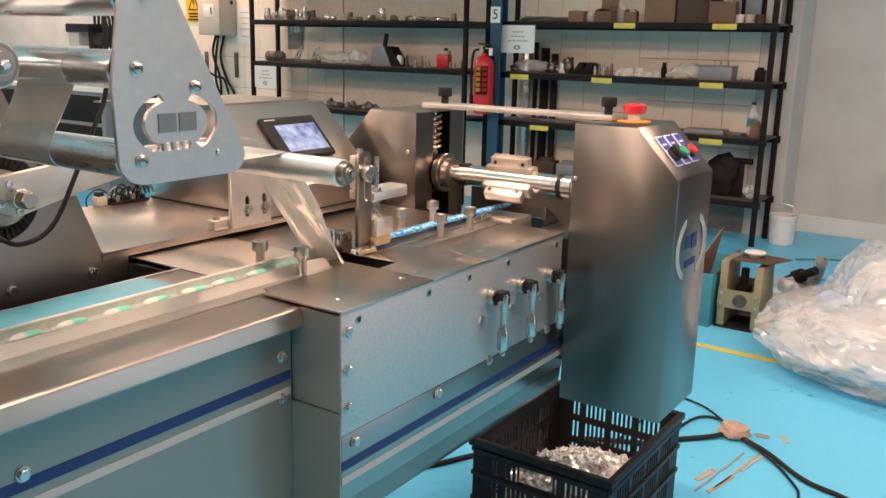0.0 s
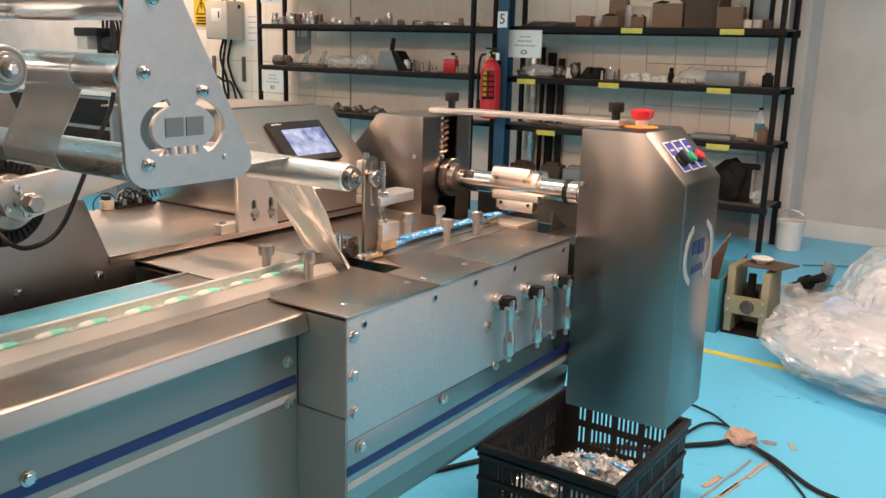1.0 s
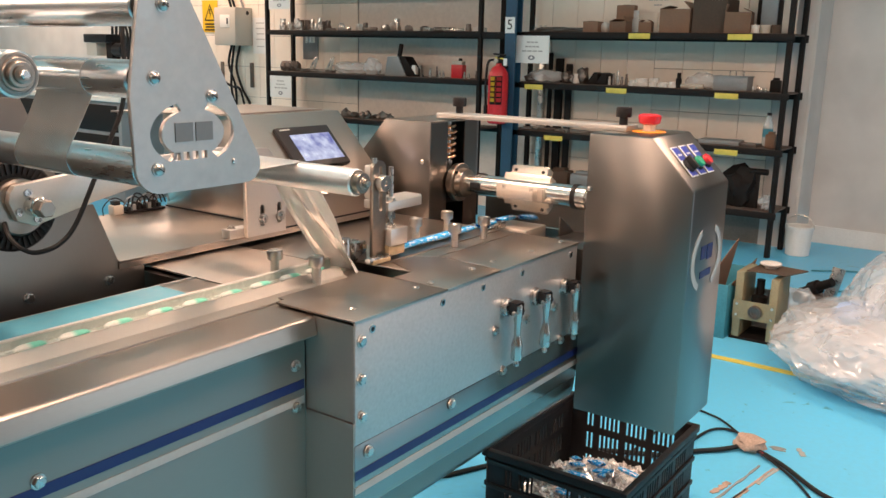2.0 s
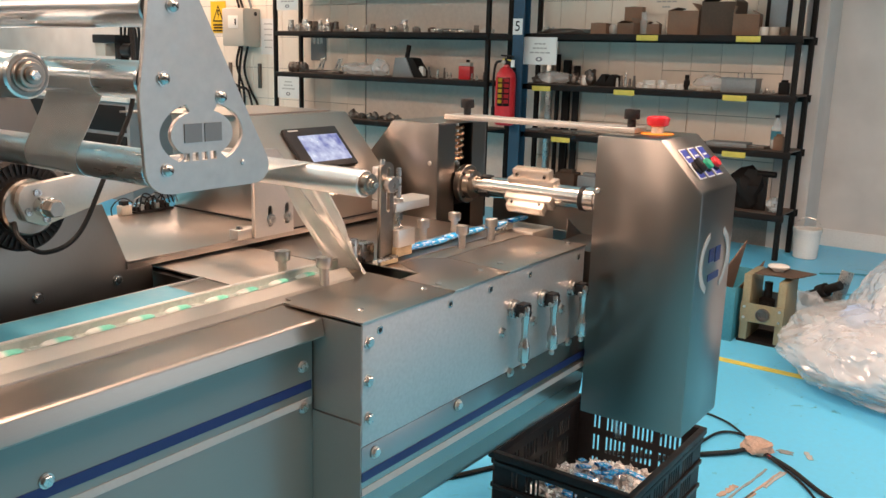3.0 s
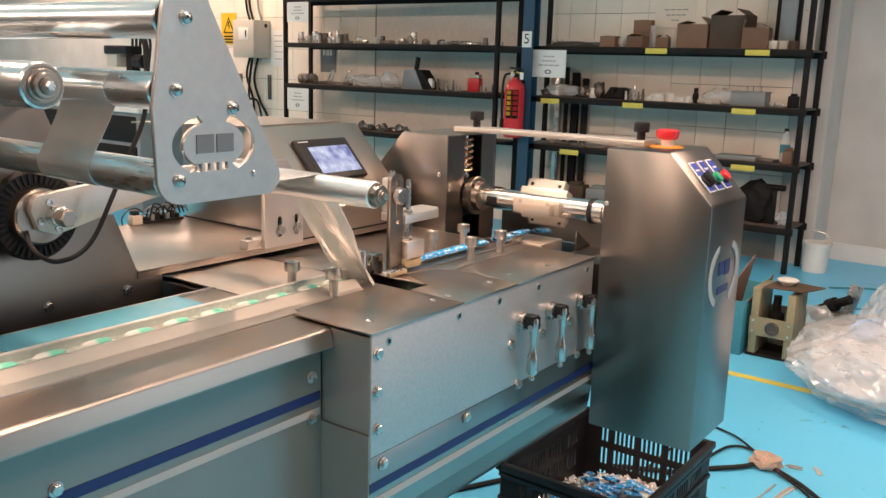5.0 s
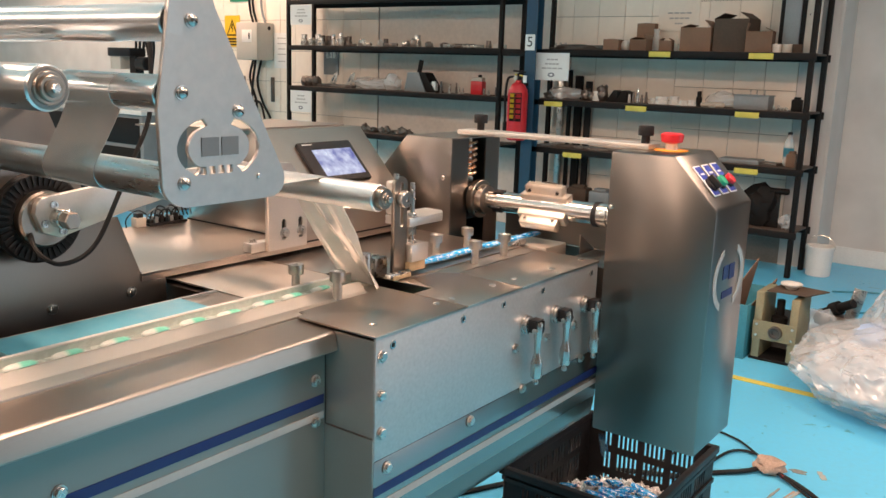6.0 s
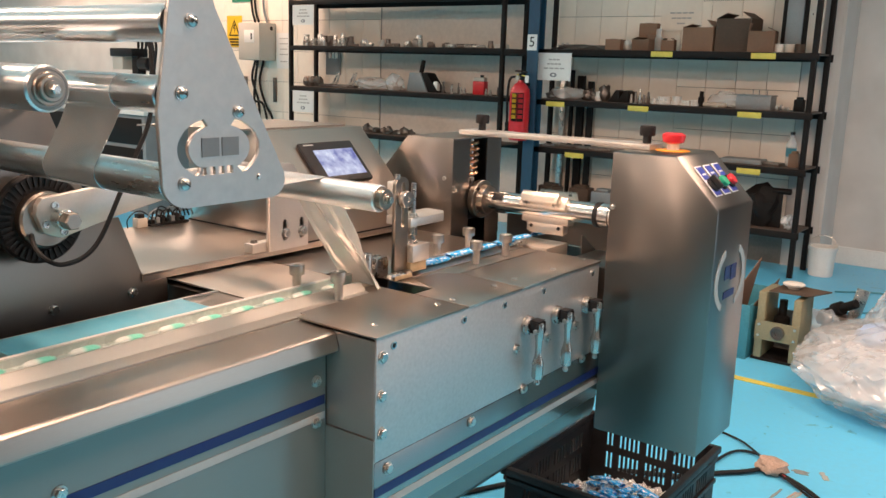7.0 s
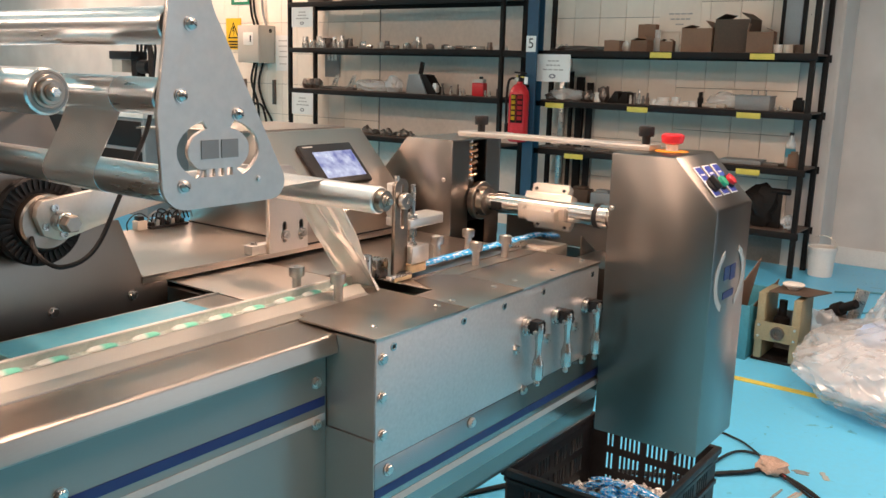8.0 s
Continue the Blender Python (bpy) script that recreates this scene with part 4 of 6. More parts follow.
# ---- behind the film path: reel stand, console, back plate ----
def reel_stand():
    o = thing("reel_stand", (-1.0, 0.55, 0), "brushed stainless reel stand with an angled side sheet", "machine")
    prof = [(-2.4, 0.42), (-2.4, 1.19), (-0.20, 1.19), (-0.125, 1.0), (-0.086, 0.998), (-0.049, 0.902), (0.0, 0.884), (0.0, 0.42)]
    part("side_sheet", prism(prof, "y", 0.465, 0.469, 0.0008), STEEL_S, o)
    part("back_sheet", prism([(-2.4, 0.42), (-2.4, 1.19), (-0.20, 1.19), (-0.10, 0.42)], "y", 0.95, 0.954, 0.0008), STEEL_X, o)
    part("top_sheet", box(-2.4, -0.20, 0.4695, 0.9495, 1.186, 1.19), STEEL_X, o)
    for x, z in ((-0.202, 0.871), (-0.067, 0.872)):
        part("bolt", hexbolt("y", (x, 0.465, z), 0.007), BOLT, o)
    for x in (-2.3, -0.25):
        for y in (0.50, 0.92):
            part("leg", box(x - 0.03, x + 0.03, y - 0.025, y + 0.025, 0, 0.42, 0.002), STEEL_Z, o)
    # back plate between the stand and the console
    p = thing("back_plate", (0.28, 0.65, 0.88), "bright folded steel cover plate behind the table", "machine part")
    part("plate", prism([(-0.049, 0.462), (0.674, 0.462), (0.674, 0.83), (-0.049, 0.83)], "z", 0.896, 0.90, 0.0008), STEEL_X, p)
    part("lip", box(-0.049, 0.674, 0.4625, 0.466, 0.8865, 0.8955), STEEL_X, p)
    part("under_box", box(0.0, 0.66, 0.521, 0.82, 0.60, 0.8955), STEEL_Z, p)
    # reel wheel with cooling slots on its hub and arm
    w = thing("reel_brake", (-0.229, 0.43, 0.92), "black slotted brake wheel on a pale aluminium arm", "machine part")
    cx, cz, yb = -0.233, 1.019, 0.440
    rim = part("wheel", lathe([(0.044, -yb), (0.063, -yb), (0.065, -yb + 0.003), (0.065, -yb + 0.013), (0.062, -yb + 0.016), (0.044, -yb + 0.016)], "y", (cx, 0, cz), 56), RUBBER, w, "black slotted wheel")
    bm = None
    for k in range(40):
        a = 2 * math.pi * k / 40
        made = box(0.046, 0.061, -0.0018, 0.0018, 0.0, 0.0025)
        bmesh.ops.transform(made, matrix=Matrix.Translation((cx, yb - 0.0165, cz)) @ Matrix.Rotation(radians(90), 4, "X") @ Matrix.Rotation(a, 4, "Z"), verts=made.verts)
        bm = join(bm, made)
    part("ribs", bm, BLACKP, rim)
    part("hub", lathe([(0.034, -yb - 0.004), (0.040, -yb + 0.014), (0.040, -yb + 0.030), (0.037, -yb + 0.033), (0.020, -yb + 0.033)], "y", (cx, 0, cz), 40), FLANGE, w)
    ya = 0.395
    arm = [(-0.257, 1.030), (-0.247, 1.003), (-0.222, 0.993), (-0.127, 1.016), (0.0, 1.040), (0.12, 1.052), (0.12, 1.078), (-0.05, 1.072), (-0.17, 1.060), (-0.247, 1.052), (-0.254, 1.043)]
    a = part("arm", prism(arm, "y", ya, ya + 0.012, 0.0015), ALU, w, "pale aluminium arm")
    for x, z in ((-0.230, 1.041), (-0.244, 1.016), (-0.219, 1.003)):
        part("cap_screw", lathe([(0.0055, 0), (0.0055, 0.004), (0.003, 0.004), (0.003, 0.002)], "y", (x, ya, z), 14), BOLT, a)
    part("spindle", lathe([(0.0140, 0.0), (0.0140, 0.018), (0.0122, 0.019), (0.0122, 0.020)], "y", (-0.2235, ya, 1.0215), 32), SHAFT, a)
    part("hex_end", lathe([(0.0120, 0.020), (0.0128, 0.022), (0.0128, 0.036), (0.0112, 0.038)], "y", (-0.2235, ya, 1.0215), 6), FLANGE, a)
    part("spacer", rod(0.012, -0.4395, -(ya + 0.012), "y", (0.10, 0, 1.052), 20), BOLT, w)
    c = hose([(-0.09, 0.36, 1.30), (-0.098, 0.352, 1.175), (-0.127, 0.352, 1.107), (-0.156, 0.352, 1.053), (-0.188, 0.352, 0.996), (-0.215, 0.352, 0.972), (-0.247, 0.352, 0.966), (-0.266, 0.356, 0.974), (-0.271, 0.375, 0.987), (-0.262, 0.400, 0.998), (-0.250, 0.425, 1.004)], 0.0034)
    single("power_cable", c, RUBBER, (-0.2, 0.36, 0.96), "black rubber cable looping beside the wheel", "cable")
    # wiring and terminal strip on the rear of the back plate
    v = thing("terminal_strip", (0.20, 0.80, 0.90), "dark terminal strip with loose wires on the steel cover", "electrics")
    part("strip", box(0.205, 0.300, 0.800, 0.824, 0.9002, 0.905, 0.001), BLACKP, v)
    for k in range(7):
        x = 0.212 + 0.0125 * k
        part("terminal", box(x - 0.0045, x + 0.0045, 0.803, 0.821, 0.9052, 0.914 + 0.004 * (k % 3), 0.001), (BLACKP, GREYBOX, BLACKP)[k % 3], v)
    for k in range(9):
        x = 0.200 + 0.010 * k
        part("wire", hose([(x, 0.806, 0.914), (x + 0.004, 0.80, 0.930 + 0.005 * (k % 3)), (x + 0.022, 0.80, 0.936 - 0.004 * (k % 2)), (x + 0.036, 0.808, 0.914)], 0.0017, None, 6, 5), BLACKP if k % 4 else GREYBOX, v)
    part("loop_wire", hose([(0.157, 0.812, 0.9022), (0.156, 0.811, 0.918), (0.170, 0.810, 0.932), (0.190, 0.810, 0.934), (0.212, 0.810, 0.918)], 0.0014, None, 6, 5), BLACKP, v)
    part("connector", box(0.176, 0.200, 0.804, 0.824, 0.9002, 0.920, 0.002), ENAMEL, v)
    part("connector_cap", box(0.180, 0.194, 0.806, 0.822, 0.9202, 0.929, 0.001), BLACKP, v)


def console():
    o = thing("control_console", (0.475, 0.65, 0.9), "brushed stainless control console with a tilted touch screen", "machine")
    prof = [(0.455, 0.9005), (0.455, 0.955), (0.60, 1.108), (0.82, 1.108), (0.82, 0.9005)]
    part("housing", prism(prof, "x", 0.318, 0.632, 0.0018), STEEL_X, o)
    part("base_seam", box(0.316, 0.634, 0.4535, 0.822, 0.9005, 0.9035), BLACKP, o)
    tilt = Matrix.Translation((0.478, 0.5335, 1.0383)) @ Matrix.Rotation(math.atan2(0.153, 0.145), 4, "X")

    def put(bm):
        bmesh.ops.transform(bm, matrix=tilt, verts=bm.verts)
        return bm
    s = part("screen_frame", put(box(-0.084, 0.074, -0.052, 0.052, 0.0005, 0.011, 0.003)), BLACKP, o, "black touch screen frame")
    part("screen", put(box(-0.056, 0.062, -0.038, 0.030, 0.0112, 0.0118)), SCREEN, s, "lit screen with blurred pale blue fields")
    part("maker_mark", put(box(-0.074, -0.045, 0.043, 0.046, 0.0112, 0.0116)), GREYTAPE, s)
    part("cover_sheet", prism([(0.30, 0.62), (0.60, 0.62), (0.58, 0.83), (0.20, 0.83)], "z", 1.1085, 1.112), STEEL_X, o)


reel_stand()
console()


# ---- the wall: shelves and what they hold ----
XF, XB, XT = 4.80, 5.12, 5.20


def shelf_unit(y0, y1, levels, name_label, posts):
    o = thing("metal_shelf", ((XF + XB) / 2, (y0 + y1) / 2, 0), name_label, "shelf", "wall shelves")
    for x in (XF, XB):
        for y in posts:
            bm = box(x - 0.017, x + 0.017, y - 0.002, y + 0.002, 0, 2.15)
            bm = box(x - 0.002, x + 0.002, y - 0.017, y + 0.017, 0, 2.15, 0, bm)
            bm = box(x - 0.016, x + 0.016, y - 0.016, y + 0.016, 0, 2.15, 0.002, bm)
            part("post", bm, IRON, o)
    for z in levels:
        s = part("shelf_board", box(XF - 0.005, XB + 0.01, y0, y1, z - 0.012, z, 0.002), BOARD, o)
        part("front_rail", box(XF - 0.022, XF - 0.006, y0 - 0.02, y1 + 0.02, z - 0.044, z - 0.002, 0.002), IRON, s)
        part("rear_rail", box(XB + 0.011, XB + 0.018, y0 - 0.02, y1 + 0.02, z - 0.05, z - 0.002), IRON, s)
    return o


R_Z = (1.405, 1.045, 0.695, 0.295)
L_Z = (1.80, 1.405, 1.045, 0.675)
shelf_unit(0.66, 2.66, R_Z, "dark iron workshop shelf loaded with boxes and parts", (0.67, 2.66))
shelf_unit(2.93, 5.20, L_Z, "dark iron workshop shelf loaded with turned metal parts", (2.92, 5.21))
single("wall_rail", box(XF - 0.01, XF + 0.03, 2.66, 2.93, 1.35, 1.40, 0.003), IRON, (XF, 2.8, 1.35), "dark iron rail joining the two shelves", "rail")


def shelf_label(y, z):
    ob = single("shelf_label", box(XF - 0.0245, XF - 0.0222, -0.076, 0.076, -0.018, 0.018, 0.0005), YELLOW, (0, 0, 0), "yellow shelf label strip without writing", "label", "shelf labels")
    ob.location = (0, y, z)


for y, z in ((2.43, 1.012), (1.78, 1.012), (1.02, 1.012), (1.64, 1.38), (0.97, 1.38), (2.25, 0.652), (0.99, 0.655)):
    shelf_label(y, z)

rnd = random.Random(5)


def ring_part(x, y, z, r, h, material, label="turned steel bush lying on the shelf"):
    bm = lathe([(r * 0.6, 0), (r * 0.62, 0), (r, h * 0.04), (r, h * 0.45), (r * 0.8, h * 0.5), (r * 0.8, h * 0.97), (r * 0.76, h), (r * 0.5, h), (r * 0.48, h * 0.7)], "z", (x, y, z), 18)
    return single("metal_bush", bm, material, (x, y, z), label, "metal part", "shelf parts")


def block_part(x, y, z, sx, sy, sz, material, turn=0, label="machined metal block on the shelf"):
    bm = box(-sx / 2, sx / 2, -sy / 2, sy / 2, 0, sz, min(sx, sy, sz) * 0.08)
    if sz > 0.03:
        bm = box(-sx * 0.3, sx * 0.3, -sy * 0.3, sy * 0.3, sz, sz * 1.2, 0.001, bm)
    bmesh.ops.transform(bm, matrix=pose(x, y, z, 0, 0, turn), verts=bm.verts)
    return single("metal_block", bm, material, (x, y, z), label, "metal part", "shelf parts")


def rod_part(x, y, z, r, h, material, label="upright steel pin on the shelf"):
    bm = lathe([(r, 0), (r, h * 0.6), (r * 0.7, h * 0.64), (r * 0.7, h * 0.98), (r * 0.6, h)], "z", (x, y, z), 12)
    return single("steel_pin", bm, material, (x, y, z), label, "metal part", "shelf parts")


def lying_rod(x, y, z, r, ln, material, turn, label="loose steel bar lying on the shelf"):
    bm = lathe([(r * 0.9, -ln / 2), (r, -ln / 2 + r * 0.3), (r, ln / 2 - r * 0.3), (r * 0.6, ln / 2)], "x", (0, 0, r), 10)
    bm = box(-ln * 0.2, ln * 0.1, -r * 1.4, r * 1.4, 0, r * 1.6, r * 0.1, bm)
    bmesh.ops.transform(bm, matrix=pose(x, y, z, 0, 0, turn), verts=bm.verts)
    return single("steel_bar", bm, material, (x, y, z), label, "metal part", "shelf parts")


def carton(x, y, z, sx, sy, sz, flaps=True, turn=0, material=None, label="brown cardboard box with open flaps on the shelf"):
    o = thing("cardboard_box", (x, y, z), label, "box", "shelf boxes")
    m = material or CARD
    t = 0.004
    bm = box(-sx / 2, sx / 2, -sy / 2, sy / 2, 0, sz)
    if flaps:
        bmesh.ops.delete(bm, geom=[f for f in bm.faces if f.normal.z > 0.9], context="FACES")
        bmesh.ops.solidify(bm, geom=bm.faces[:], thickness=t)
    place = pose(x, y, z, 0, 0, turn)
    bmesh.ops.transform(bm, matrix=place, verts=bm.verts)
    part("body", bm, m, o, "", False)
    if flaps:
        for k, (ang, side) in enumerate(((rnd.uniform(10, 60), -1), (rnd.uniform(100, 170), 1))):
            fb = box(-sx / 2, sx / 2, 0, sy * 0.32, -t / 2, t / 2)
            bmesh.ops.transform(fb, matrix=place @ Matrix.Translation((0, side * sy / 2, sz)) @ Matrix.Rotation(radians(ang), 4, "X"), verts=fb.verts)
            part("flap", fb, m, o, "", False)
    else:
        tb = box(-sx / 2 - 0.001, sx / 2 + 0.001, -0.02, 0.02, sz + 0.0005, sz + 0.0025)
        bmesh.ops.transform(tb, matrix=place, verts=tb.verts)
        part("packing_tape", tb, BOARD, o, "", False)
    return o


def lump(x, y, z, sx, sy, sz, material, name, label, category, seed=0, rough=0.35, n=3):
    bm = bmesh.new()
    bmesh.ops.create_icosphere(bm, subdivisions=n, radius=1)
    for v in bm.verts:
        d = 1 + rough * noise.noise(v.co * 1.7 + Vector((seed, 0, 0))) + 0.5 * rough * noise.noise(v.co * 5 + Vector((0, seed, 0)))
        v.co = v.co * d
        v.co.z = max(v.co.z, -0.82)
    bmesh.ops.scale(bm, vec=(sx, sy, sz), verts=bm.verts)
    bmesh.ops.translate(bm, vec=(x, y, z + 0.82 * sz), verts=bm.verts)
    return single(name, bm, material, (x, y, z), label, category)


def stock_shelves():
    # left shelf, middle level: many bright turned parts, then scattered small ones
    z = L_Z[1]
    y = 5.13
    while y > 4.62:
        ring_part(rnd.uniform(4.86, 4.95), y, z, rnd.uniform(0.022, 0.036), rnd.uniform(0.06, 0.11), BRIGHTP)
        y -= rnd.uniform(0.055, 0.08)
    for k in range(7):
        ring_part(rnd.uniform(5.0, 5.08), 5.1 - 0.07 * k, z, rnd.uniform(0.025, 0.035), rnd.uniform(0.05, 0.1), OILY)
    y = 4.55
    while y > 3.0:
        k = rnd.random()
        x = rnd.uniform(4.87, 5.02)
        if k < 0.3:
            ring_part(x, y, z, rnd.uniform(0.018, 0.032), rnd.uniform(0.03, 0.07), rnd.choice((BRIGHTP, OILY, NYLON)))
        elif k < 0.7:
            block_part(x, y, z, rnd.uniform(0.04, 0.08), rnd.uniform(0.04, 0.11), rnd.uniform(0.02, 0.06), rnd.choice((OILY, OILY, NYLON, BRIGHTP)), rnd.uniform(-40, 40))
        else:
            lying_rod(x, y, z, rnd.uniform(0.010, 0.018), rnd.uniform(0.10, 0.2), rnd.choice((OILY, BRIGHTP)), rnd.uniform(40, 130))
        y -= rnd.uniform(0.07, 0.13)
    ring_part(4.93, 3.83, z, 0.036, 0.10, BRIGHTP, "tall turned steel ring stack on the shelf")
    # left shelf, third level
    z = L_Z[2]
    for y in (5.12, 5.06, 4.98):
        lump(4.92, y, z, 0.04, 0.045, 0.05, OILY, "casting", "dark oily iron casting on the shelf", "metal part", y)
    clamps(4.93, 4.80, z)
    clamps(4.93, 4.60, z)
    for k in range(4):
        lying_rod(4.9, 4.92 - 0.09 * k, z, 0.014, 0.2, OILY, 80 + 12 * k)
    lump(4.96, 4.36, z, 0.07, 0.20, 0.055, BAG, "parts_bag", "parts wrapped in clear creased plastic bag", "bag", 3)
    lump(4.94, 4.10, z, 0.06, 0.09, 0.075, BAG, "parts_bag", "bundle in shiny crumpled plastic wrap", "bag", 8)
    # sheet metal wedge with a lever
    o = thing("cast_bracket", (4.95, 3.78, z), "grey sheet steel wedge with an upright lever", "metal part")
    part("wedge", prism([(3.68, z), (3.90, z), (3.87, z + 0.155), (3.76, z + 0.16)], "x", 4.86, 5.0, 0.002), GREYBOX, o)
    part("side", prism([(3.58, z), (3.68, z), (3.76, z + 0.16), (3.70, z + 0.155)], "x", 4.87, 4.99, 0.002), IRON, o)
    bm = box(-0.01, 0.01, -0.018, 0.018, 0, 0.11, 0.004)
    bmesh.ops.transform(bm, matrix=pose(4.93, 3.80, z + 0.15, 12, 0, 0), verts=bm.verts)
    part("lever", bm, IRON, o)
    block_part(4.9, 3.62, z, 0.04, 0.055, 0.075, PAPER, 0, "small white carton on the shelf")
    y = 3.54
    while y > 3.0:
        if abs(y - 3.22) > 0.09:
            rod_part(rnd.uniform(4.86, 4.95), y, z, rnd.uniform(0.008, 0.013), rnd.uniform(0.04, 0.1), rnd.choice((BRIGHTP, OILY)))
        y -= rnd.uniform(0.032, 0.05)
    o = thing("red_tin", (4.95, 3.215, z), "red tin can with a pale cap on the shelf", "tin")
    part("can", box(4.92, 4.98, 3.16, 3.27, z, z + 0.105, 0.006), REDP, o)
    part("shoulder", box(4.925, 4.975, 3.165, 3.265, z + 0.105, z + 0.135, 0.006), ENAMEL, o)
    part("cap", rod(0.016, z + 0.135, z + 0.155, "z", (4.95, 3.2, 0), 16, 0.002), IRON, o)
    # left shelf, lowest level in view
    z = L_Z[3]
    for k in range(22):
        lump(rnd.uniform(4.86, 5.04), 4.47 - 0.030 * k, z, rnd.uniform(0.015, 0.035), rnd.uniform(0.02, 0.045), rnd.uniform(0.012, 0.038), OILY, "iron_scrap", "dark heap of oily iron offcuts on the shelf", "metal part", k * 2.3, 0.5, 2)
    # top level of the left shelf
    z = L_Z[0]
    for k in range(5):
        block_part(4.95, 3.3 + 0.42 * k, z, 0.12, 0.2, 0.12, OILY, rnd.uniform(-10, 10))
    # right shelf, top: cartons and tins
    z = R_Z[0]
    carton(4.92, 2.05, z, 0.12, 0.11, 0.075, False, 6, label="small closed brown cardboard box on the shelf")
    carton(4.93, 1.83, z, 0.14, 0.13, 0.075, True, -8)
    carton(5.03, 1.85, z, 0.06, 0.13, 0.19, False, 0, label="tall slim brown cardboard box on the shelf")
    carton(4.92, 1.655, z, 0.10, 0.085, 0.07, True, 12)
    lump(4.95, 1.97, z, 0.03, 0.035, 0.04, NYLON, "plastic_roll", "pale roll of tape beside the boxes", "roll", 4, 0.1)
    rod_part(4.95, 1.745, z, 0.027, 0.15, CLEAR, "clear plastic jar on the shelf")
    carton(4.95, 1.44, z, 0.17, 0.205, 0.155, True, 2)
    carton(4.97, 1.20, z, 0.20, 0.23, 0.21, True, -3, CARDD, "large soiled cardboard box with crushed open flaps")
    carton(4.90, 1.02, z, 0.14, 0.16, 0.13, True, 8)
    for k, y in enumerate((0.915, 0.85, 0.785)):
        o = thing("tape_roll", (4.9, y, z), "roll of pale adhesive tape on the shelf", "roll")
        part("roll", lathe([(0.018, 0), (0.030, 0), (0.031, 0.003), (0.031, 0.050), (0.030, 0.053), (0.018, 0.053)], "z", (4.9, y, z), 24), (NYLON, ENAMEL, CARDD)[k], o)
        part("core", lathe([(0.0175, 0.001), (0.0175, 0.052)], "z", (4.9, y, z), 20), CARD, o)
    o = thing("dark_cabinet", (5.02, 0.84, z), "dark open equipment cabinet on the shelf", "cabinet")
    part("body", box(4.96, 5.1, 0.78, 0.93, z, z + 0.62, 0.004), IRON, o)
    part("door", box(4.945, 4.957, 0.80, 0.90, z + 0.02, z + 0.6, 0.002), GREYBOX, o)
    b = thing("mounting_plate", (4.98, 0.72, z), "pale drilled mounting plate standing on the shelf", "metal part")
    stand = Matrix(((0, 0, 1, 4.98), (1, 0, 0, 0), (0, 1, 0, 0), (0, 0, 0, 1)))
    holes = [oval(0.73, z + 0.16, 0.012, 0.012, 12), oval(0.715, z + 0.24, 0.006, 0.006, 8), oval(0.75, z + 0.24, 0.006, 0.006, 8), oval(0.73, z + 0.31, 0.01, 0.008, 8), oval(0.73, z + 0.09, 0.01, 0.006, 8)]
    part("plate", cut_plate([(0.685, z), (0.775, z), (0.775, z + 0.6), (0.685, z + 0.6)], holes, 0.006, stand), ENAMEL, b, "", False)
    part("foot", box(4.975, 5.03, 0.69, 0.77, z, z + 0.006), ENAMEL, b)
    lump(4.92, 2.33, z, 0.03, 0.22, 0.02, OILY, "chain", "heap of dark chain on the shelf", "chain", 6, 0.5)
    for y in (2.52, 2.48, 2.44):
        rod_part(4.93, y, z, 0.012, 0.05, BRIGHTP)
    # right shelf, second level: fittings, white nylon parts, grey boxes
    z = R_Z[1]
    lump(4.93, 2.42, z, 0.06, 0.15, 0.05, BAG, "parts_bag", "clear bag of small fittings on the shelf", "bag", 12)
    for y, h in ((2.56, 0.05), (2.25, 0.08), (2.20, 0.06), (2.12, 0.11)):
        lump(4.94, y, z, 0.04, 0.04, h * 0.6, OILY, "casting", "dark oily iron casting on the shelf", "metal part", y)
    ring_part(4.92, 2.155, z, 0.028, 0.07, NYLON, "white nylon bush on the shelf")
    for y in (2.03, 1.96):
        o = thing("angle_bracket", (4.95, y, z), "dark slanted steel bracket on the shelf", "metal part")
        part("plate", prism([(y - 0.05, z), (y + 0.04, z), (y - 0.02, z + 0.085), (y - 0.05, z + 0.075)], "x", 4.89, 5.0, 0.002), IRON, o)
    for k in range(5):
        rod_part(4.93, 1.905 - 0.032 * k, z, 0.011, 0.06 + 0.02 * (k % 3), (NYLON, OILY, BRIGHTP, OILY, OILY)[k])
    for y, r, h in ((1.72, 0.04, 0.04), (1.66, 0.055, 0.055), (1.57, 0.04, 0.06), (1.50, 0.045, 0.035), (1.44, 0.03, 0.04)):
        ring_part(rnd.uniform(4.9, 4.95), y, z, r, h, NYLON, "white nylon ring on the shelf")
    rod_part(4.95, 1.405, z, 0.02, 0.10, IRON, "dark spray nozzle on the shelf")
    lying_rod(4.92, 1.30, z, 0.016, 0.16, ENAMEL, 85)
    lump(4.99, 1.20, z, 0.05, 0.16, 0.055, BAG, "parts_bag", "long parts in a dull plastic bag", "bag", 15)
    o = thing("control_box", (4.93, 1.01, z), "grey steel control box with pins on its lid", "box")
    part("box", box(4.86, 4.99, 0.92, 1.14, z, z + 0.085, 0.004), GREYBOX, o)
    part("lid", box(4.855, 4.995, 0.915, 1.145, z + 0.0852, z + 0.093, 0.002), GREYBOX, o)
    for y in (1.06, 1.02, 0.97):
        part("pin", rod(0.004, z + 0.093, z + 0.125, "z", (4.94, y, 0), 8), BRIGHTP, o)
    for k in range(8):
        ring_part(rnd.uniform(4.88, 4.95), 0.89 - 0.016 * k, z, 0.009, rnd.uniform(0.02, 0.035), BRIGHTP)
    block_part(4.91, 0.755, z, 0.05, 0.06, 0.075, IRON, 0, "small black relay block on the shelf")
